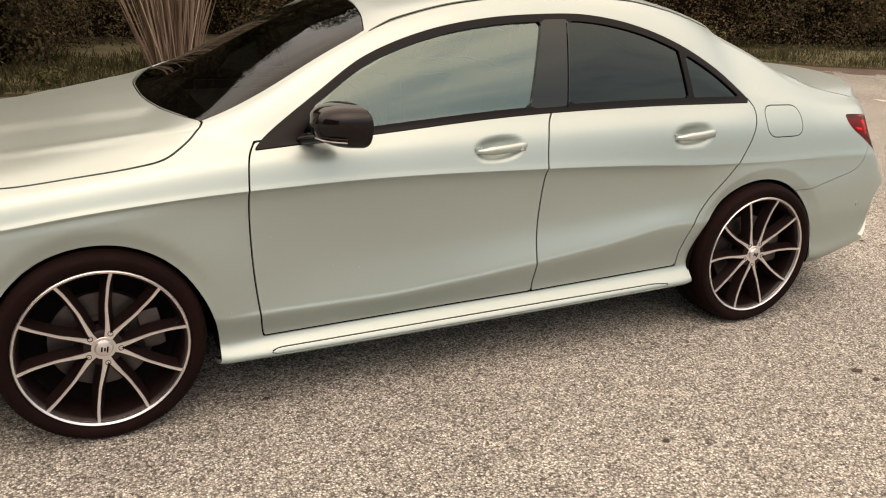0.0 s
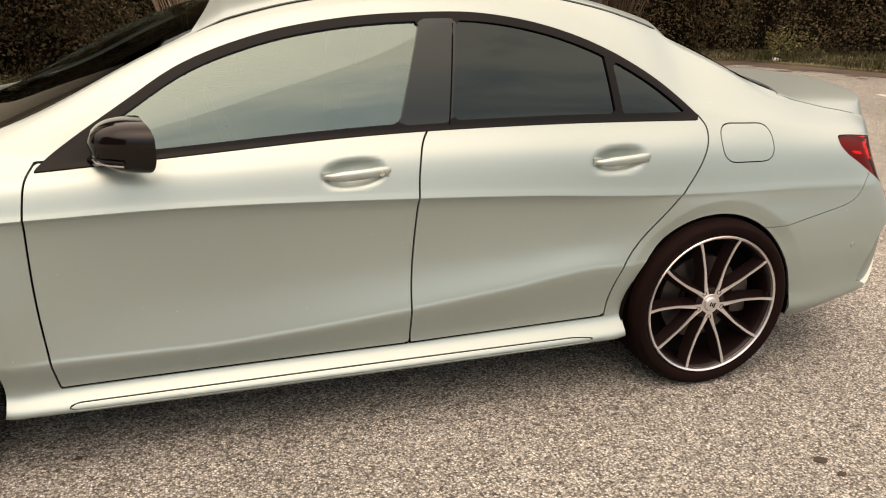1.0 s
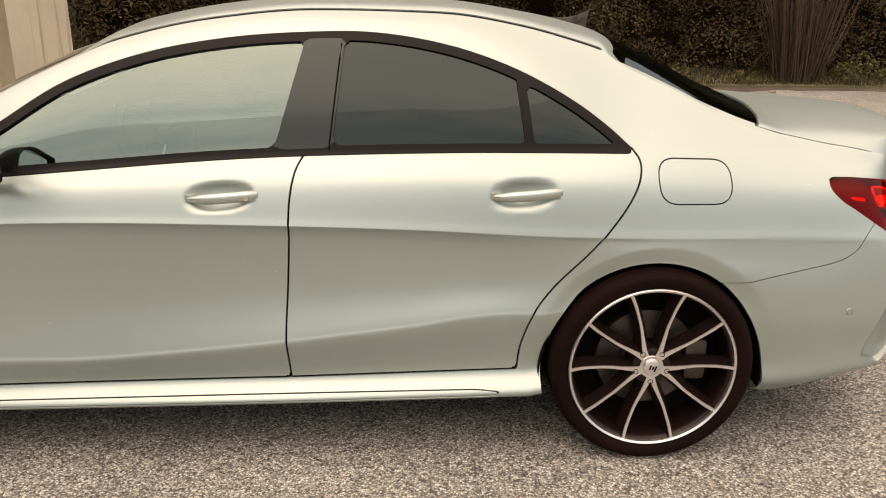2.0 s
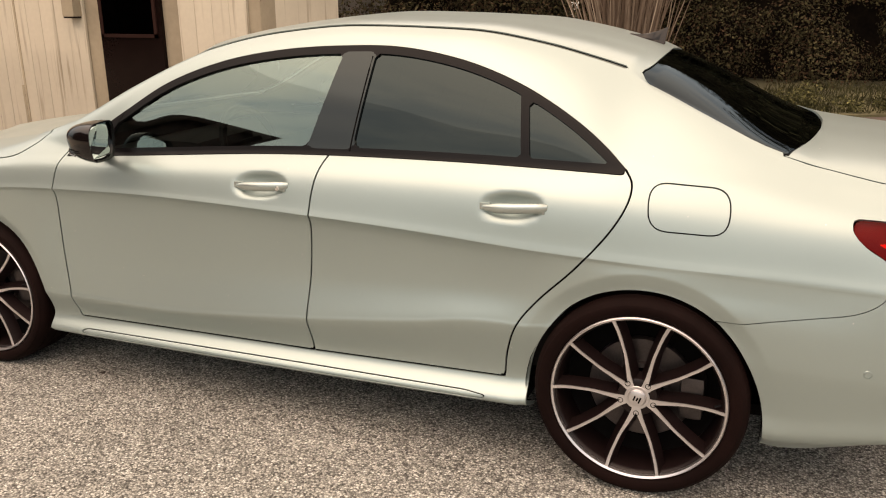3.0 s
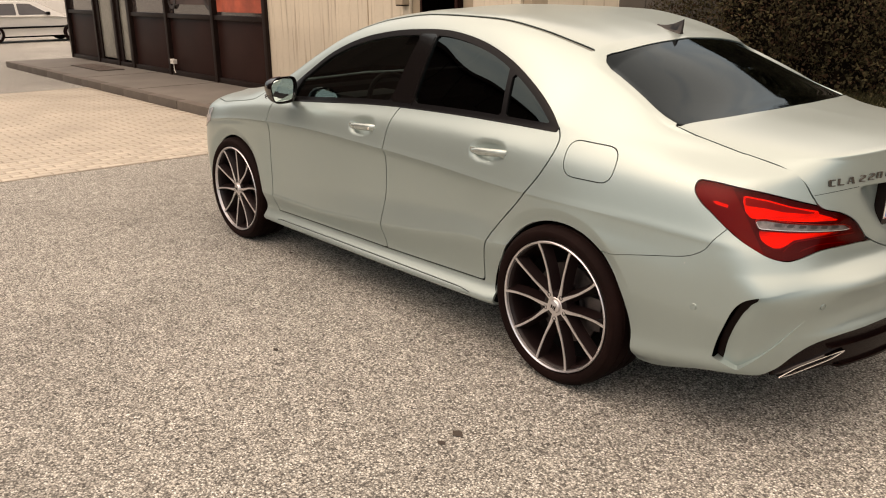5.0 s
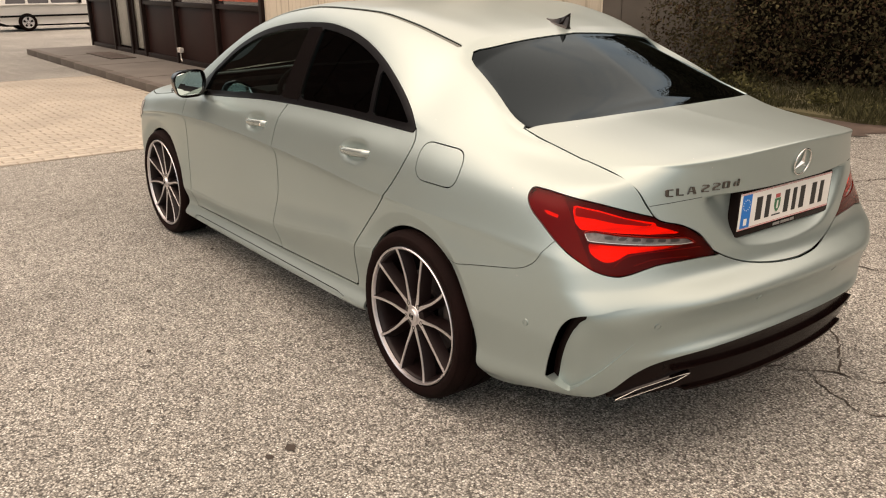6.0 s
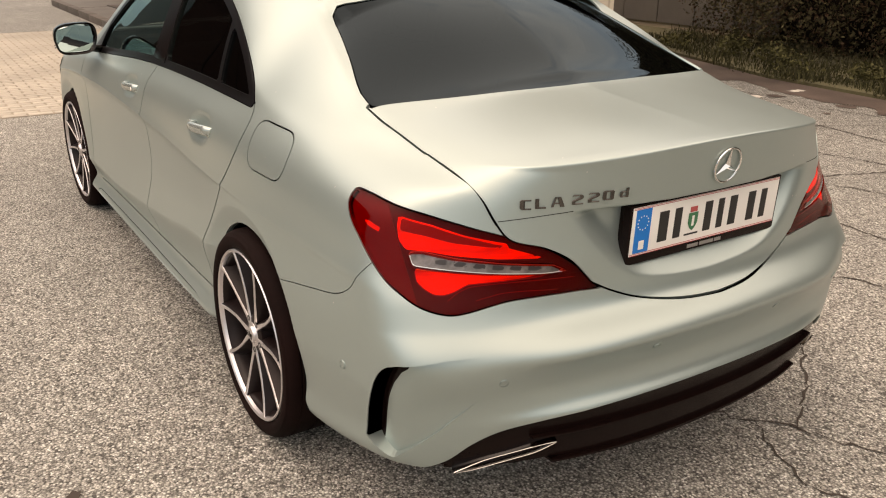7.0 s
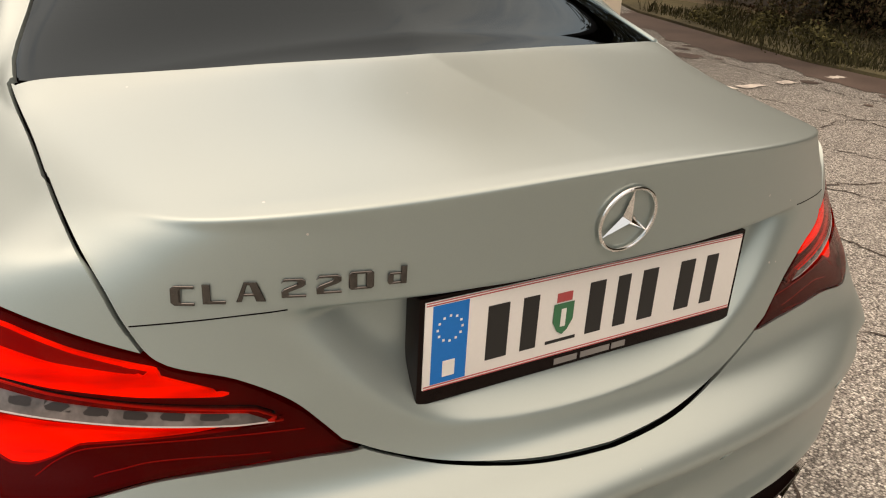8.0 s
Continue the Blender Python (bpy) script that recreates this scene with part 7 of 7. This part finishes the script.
def tree(x, y, height, spread, lab):
    """A broad tree: tapered trunk, limbs and a crown of leaf clumps."""
    root = empty("tree", (x, y, 0.0), lab, "tree", "trees behind the hedge")
    top = height * 0.62
    trunk = tube([(0, 0, -0.05), (0.05, 0.03, height * 0.25), (-0.06, 0.05, height * 0.45), (0.05, 0, top)], 0.19, 10, (1.25, 0.9, 0.7, 0.45))
    part("trunk", trunk, BARK, root)
    blobs = []
    for k in range(9):
        a = 2 * math.pi * k / 9 + rng.uniform(-0.3, 0.3)
        reach = spread * rng.uniform(0.55, 1.0)
        z = height * rng.uniform(0.45, 0.9)
        end = (reach * math.cos(a), reach * math.sin(a), z)
        part("limb", tube([(0, 0, height * rng.uniform(0.28, 0.5)), (end[0] * 0.5, end[1] * 0.5, z * 0.85), end], 0.07, 7, (1, 0.7, 0.3)), BARK, root)
        for _ in range(5):
            blobs.append((end[0] + rng.gauss(0, 0.45), end[1] + rng.gauss(0, 0.45), z + rng.gauss(0, 0.5), rng.uniform(0.5, 0.95)))
    for _ in range(8):
        blobs.append((rng.gauss(0, 0.5 * spread * 0.5), rng.gauss(0, 0.5 * spread * 0.5), height * rng.uniform(0.7, 1.0), rng.uniform(0.6, 1.0)))
    c, nn = blob_points(blobs, 420)
    crown = leaf_mesh("crown", c, nn, 0.15, LEAF)
    crown.parent = root
    return root


for x, y, h, sp in ((-6.5, 11.2, 7.0, 2.2), (-2.6, 12.6, 7.6, 2.4), (1.2, 14.2, 8.5, 2.6), (5.0, 14.4, 8.6, 2.5), (8.8, 13.2, 8.4, 2.5), (12.6, 11.8, 8.6, 2.5), (17, 10.8, 8.6, 2.7)):
    tree(x, y, h, sp, "tall leafy tree standing behind the hedge")

# the dark hall that closes the yard on the camera's side
hall = empty("wall_hall", (-13.55, -13.0, 0), "dark brown hall with a flat roof across the yard", "building", kind="structure")
hall.rotation_euler.z = radians(-86.6)
part("hall_wall", boxed(-8.4, 9.6, -9.0, 0.0, 0.0, 9.3), BROWN, hall)
part("hall_roof", boxed(-8.7, 9.9, -9.3, 0.35, 9.3, 9.6, 0.03), BROWN_PANEL, hall)
k = -8.4
sheet_panel = part("hall_panel", boxed(0.02, 1.18, 0.0, 0.05, 0.3, 9.2, 0.01), BROWN_PANEL, hall)
sheet_panel.location.x = k
while k < 8.3:
    k += 1.2
    again(sheet_panel, pose(k, 0, 0), hall)


# dry stalks in a bundle on the verge
def stalk_bundle(x, y, count, foot, head, tall, lab, material):
    root = None
    vs, fs = [], []
    for _ in range(count):
        a, r = rng.uniform(0, 2 * math.pi), math.sqrt(rng.random())
        p0 = Vector((foot * r * math.cos(a), foot * r * math.sin(a), 0.0))
        lean = head * r * rng.uniform(0.7, 1.2)
        h = tall * rng.uniform(0.6, 1.0)
        p3 = Vector((lean * math.cos(a) + rng.gauss(0, 0.16), lean * math.sin(a) + rng.gauss(0, 0.16), h))
        mid = p0.lerp(p3, 0.5) + Vector((rng.gauss(0, 0.05), rng.gauss(0, 0.05), 0.06))
        w = rng.uniform(0.006, 0.013)
        base = len(vs)
        for p, k in ((p0, 1.0), (mid, 0.9), (p3, 0.35)):
            for j in range(3):
                b = 2 * math.pi * j / 3
                vs.append((p.x + w * k * math.cos(b), p.y + w * k * math.sin(b), p.z))
        for s0 in (0, 3):
            for j in range(3):
                fs.append((base + s0 + j, base + s0 + (j + 1) % 3, base + s0 + 3 + (j + 1) % 3, base + s0 + 3 + j))
    ob = mesh_ob("dry_stalks", vs, fs, material, smooth=False)
    ob.location = (x, y, 0.03)
    return tagged(ob, lab, "ornamental grass", kind="stuff")


stalk_bundle(-0.12, 7.05, 230, 0.22, 0.74, 2.8, "tall bundle of dry straw-coloured stalks on the verge", STRAW)
stalk_bundle(6.6, 10.1, 200, 0.34, 0.85, 2.6, "dry brown shrub of thin stems by the hedge", DRY_SHRUB)


def grass_patch(count, where, tall, lab, material=GRASS):
    vs, fs = [], []
    done = 0
    while done < count:
        x, y = where()
        if x is None:
            continue
        done += 1
        a = rng.uniform(0, 2 * math.pi)
        h = tall * rng.uniform(0.2, 1.0) ** 1.6 * (1.0 + 0.6 * math.sin(2.9 * x) * math.sin(3.7 * y + 1.3 * x))
        w = rng.uniform(0.004, 0.009)
        dx, dy = math.cos(a), math.sin(a)
        lean = h * rng.uniform(0.1, 0.7)
        b = len(vs)
        vs += [(x - w * dy, y + w * dx, 0.03), (x + w * dy, y - w * dx, 0.03), (x + lean * dx * 0.4 + w * 0.7 * dy, y + lean * dy * 0.4 - w * 0.7 * dx, 0.03 + h * 0.6), (x + lean * dx, y + lean * dy, 0.03 + h)]
        fs += [(b, b + 1, b + 2), (b, b + 2, b + 3)]
    ob = mesh_ob("grass", vs, fs, material, smooth=False)
    return tagged(ob, lab, "grass", kind="stuff")


VERGE_EDGE = [(-6.0, 7.65), (-2.3, 6.5), (-0.7, 6.35), (0.7, 6.8), (2.2, 8.35), (5, 9.65), (8.9, 9.35), (10.4, 7.05), (14, 4.85)]


def on_verge():
    i = rng.randrange(len(VERGE_EDGE) - 1)
    (x0, y0), (x1, y1) = VERGE_EDGE[i], VERGE_EDGE[i + 1]
    t = rng.random()
    d = rng.random() ** 1.5 * 3.4 + 0.16 * math.sin(5.1 * (i + t)) + rng.gauss(0, 0.06)
    return (x0 + (x1 - x0) * t + rng.gauss(0, 0.1) + (0.6 * d if i > 5 else 0), y0 + (y1 - y0) * t + d + (0.06 * rng.random()))


grass_patch(42000, on_verge, 0.13, "rough green grass along the verge")


def weed(x, y, r, lab):
    blobs = [(x + rng.gauss(0, r * 0.5), y + rng.gauss(0, r * 0.4), r * rng.uniform(0.3, 0.9), r * rng.uniform(0.35, 0.6)) for _ in range(9)]
    c, nn = blob_points(blobs, 2600)
    ob = leaf_mesh("low_shrub", c, nn, 0.05, WEED)
    tagged(ob, lab, "shrub", "low shrubs on the verge")


for x, y, r in ((0.75, 7.35, 0.30), (-2.6, 7.0, 0.30), (-3.6, 7.3, 0.28), (1.9, 8.7, 0.34), (7.6, 10.0, 0.4), (9.6, 9.2, 0.45), (-1.5, 7.0, 0.22), (1.3, 7.75, 0.16), (2.5, 8.75, 0.20), (3.1, 9.1, 0.26), (3.9, 9.35, 0.18), (4.6, 9.7, 0.28), (5.7, 9.75, 0.2), (-0.75, 6.75, 0.14), (-2.0, 6.75, 0.13), (-4.6, 7.5, 0.2)):
    weed(x, y, r, "low leafy weeds growing at the yard's edge")
litter = part("litter", boxed(-0.09, 0.09, -0.05, 0.05, 0.0, 0.05, 0.012), WHITE_PLATE)
litter.matrix_basis = pose(9.35, 8.95, 0.035, 8, 5, 30)
tagged(litter, "crumpled white paper litter on the verge", "litter")

# ---- far: an estate car parked beyond the shop ----
SILVER = surf("silver_car_paint", (0.66, 0.64, 0.60), 0.35, 0.15, 300, 0.04, 2, 0.05)


def estate_car(x, y):
    """A boxy silver estate seen from its side; its nose points to +y."""
    root = empty("estate_car", (x, y, 0), "silver estate car parked on the far side of the yard", "car")
    low = [(-0.98, 0.36), (-1.02, 0.55), (-0.98, 0.80), (-0.93, 0.92), (0.2, 0.93), (2.0, 0.90), (3.05, 0.84), (3.55, 0.74), (3.66, 0.60), (3.64, 0.36), (3.3, 0.24), (-0.7, 0.24)]
    bm = bmesh.new()
    outline = rounded(low, 0.10, 4)
    for half, k in ((0.88, 1.0),):
        loops = []
        for w, s in ((-0.80, 0.97), (-0.88, 1.0), (0.88, 1.0), (0.80, 0.97)):
            loops.append([bm.verts.new((w, 1.3 + (p[0] - 1.3) * s, 0.58 + (p[1] - 0.58) * s)) for p in outline])
        for p, q in zip(loops, loops[1:]):
            for i in range(len(p)):
                j = (i + 1) % len(p)
                bm.faces.new((p[i], p[j], q[j], q[i]))
        bm.faces.new(loops[0])
        bm.faces.new(loops[-1])
    bmesh.ops.recalc_face_normals(bm, faces=bm.faces[:])
    part("body", bm, SILVER, root)
    cabin = bmesh.new()
    top = rounded([(-0.86, 0.90), (-0.66, 1.40), (-0.2, 1.45), (1.2, 1.44), (1.55, 1.38), (2.45, 0.90)], 0.08, 4)
    loops = []
    for w, z in ((-0.80, 0), (0.80, 0)):
        loops.append([cabin.verts.new((w * (1 - 0.18 * max(0, (p[1] - 0.9) / 0.55)), p[0], p[1])) for p in top])
    for i in range(len(top)):
        j = (i + 1) % len(top)
        cabin.faces.new((loops[0][i], loops[0][j], loops[1][j], loops[1][i]))
    cabin.faces.new(loops[0])
    cabin.faces.new(loops[1])
    bmesh.ops.recalc_face_normals(cabin, faces=cabin.faces[:])
    part("cabin", cabin, SILVER, root)
    for s in (-1, 1):
        for pane in ([(-0.66, 0.97), (-0.54, 1.33), (0.02, 1.36), (0.02, 0.97)], [(0.10, 0.97), (0.10, 1.36), (0.78, 1.37), (0.80, 0.97)], [(0.88, 0.97), (0.86, 1.37), (1.30, 1.35), (1.95, 0.97)]):
            g = bmesh.new()
            vs = [g.verts.new((s * (0.806 * (1 - 0.18 * max(0, (z - 0.9) / 0.55)) + 0.002), yy, z)) for yy, z in rounded(pane, 0.04, 3)]
            g.faces.new(vs)
            part("side_window", g, SHOP_GLASS, root, smooth=False)
        part("rub_strip", boxed(min(s * 0.875, s * 0.895), max(s * 0.875, s * 0.895), -0.9, 3.5, 0.50, 0.57, 0.005), BLACK_SATIN, root)
        part("wing_mirror", boxed(min(s * 0.82, s * 1.0), max(s * 0.82, s * 1.0), 1.80, 1.90, 0.95, 1.07, 0.02), BLACK_SATIN, root)
        for yy in (0.0, 2.63):
            w = part("wheel", lathe([(0.0, -0.02), (0.06, -0.02), (0.07, 0.0), (0.19, 0.005), (0.205, -0.01), (0.215, 0.0), (0.29, 0.005), (0.31, 0.03), (0.315, 0.10), (0.31, 0.17), (0.2, 0.19)], 40), RUBBER, root)
            w.matrix_basis = pose(s * 0.885, yy, 0.315, 0, 0, 90 if s > 0 else -90)
            part("hub_plate", lathe([(0.0, -0.024), (0.05, -0.024), (0.06, -0.006), (0.19, -0.002), (0.20, -0.012), (0.208, 0.0)], 32), ALLOY, w)
            for k in range(5):
                part("wheel_slot", boxed(-0.035, 0.035, -0.012, 0.004, 0.09, 0.17, 0.003, pose(0, 0, 0, 0, 72 * k, 0)), DARK, w)
    part("front_bumper", boxed(-0.84, 0.84, 3.55, 3.72, 0.34, 0.56, 0.05), BLACK_SATIN, root)
    part("tail_bumper", boxed(-0.84, 0.84, -1.08, -0.90, 0.34, 0.56, 0.05), BLACK_SATIN, root)
    part("underside", boxed(-0.75, 0.75, -0.8, 3.4, 0.18, 0.30), DARK, root)
    root.scale = (0.87, 0.87, 0.87)
    return root


estate_car(-25.7 - 0.77, 3.17)

# ---- pavers: individual stones, the nearest as separate pieces ----
pave = part("pavement_bed", boxed(-11.06, -4.15, -9.0, 1.255, -0.02, 0.0045), SAND, smooth=False)
tagged(pave, "buff interlocking concrete pavers in front of the kerb", "pavement", kind="structure")
PW, PL = 0.105, 0.205


def paver_outline():
    w, l, c = PW / 2 - 0.004, PL / 2 - 0.004, 0.018
    return [(-w, -l + 0.01), (-w + 0.01, -l), (0, -l + c * 0.5), (w - 0.01, -l), (w, -l + 0.01), (w - c * 0.6, 0), (w, l - 0.01), (w - 0.01, l), (0, l - c * 0.5), (-w + 0.01, l), (-w, l - 0.01), (-w + c * 0.6, 0)]


OUT = paver_outline()


def paver_data(x, y, z):
    n = len(OUT)
    vs = [(x + p * 0.93, y + q * 0.96, z) for p, q in OUT] + [(x + p, y + q, z - 0.004) for p, q in OUT] + [(x + p, y + q, -0.01) for p, q in OUT]
    fs = [tuple(range(n))] + [(i + n, (i + 1) % n + n, (i + 1) % n, i) for i in range(n)] + [(i + 2 * n, (i + 1) % n + 2 * n, (i + 1) % n + n, i + n) for i in range(n)]
    return vs, fs


vs, fs = paver_data(0, 0, 0.0105)
first = mesh_ob("paver", vs, fs, PAVER, pave, smooth=False)
first.location = (-4.15 - PW / 2, 1.1, 0)
count, rest_v, rest_f = 0, [], []
row = 0
x = -4.15 - PW / 2
while x > -11.0:
    y = 1.25 - PL / 2 - (PL / 2 if row % 2 else 0)
    while y > -5.0:
        if -5.0 < x and y > -3.4 and count < 290:
            if not (row == 0 and abs(y - 1.1) < 0.02):
                again(first, pose(x, y, rng.uniform(-0.0015, 0.0012), rng.uniform(-0.3, 0.3), rng.uniform(-0.3, 0.3), 0), pave)
                count += 1
        else:
            v2, f2 = paver_data(x, y, 0.0105 + rng.uniform(-0.0015, 0.0012))
            b = len(rest_v)
            rest_v += v2
            rest_f += [tuple(i + b for i in f) for f in f2[: 13]]
        y -= PL
    x -= PW
    row += 1
PAVER_FAR = surf("far_buff_pavers", (0.40, 0.365, 0.305), 0.85, 0, 90, 0.13, 1.2, 0.14, bump=0.0010)
far_pavers = mesh_ob("far_pavers", rest_v, rest_f, PAVER_FAR, pave, smooth=False)
tagged(far_pavers, kind="stuff")
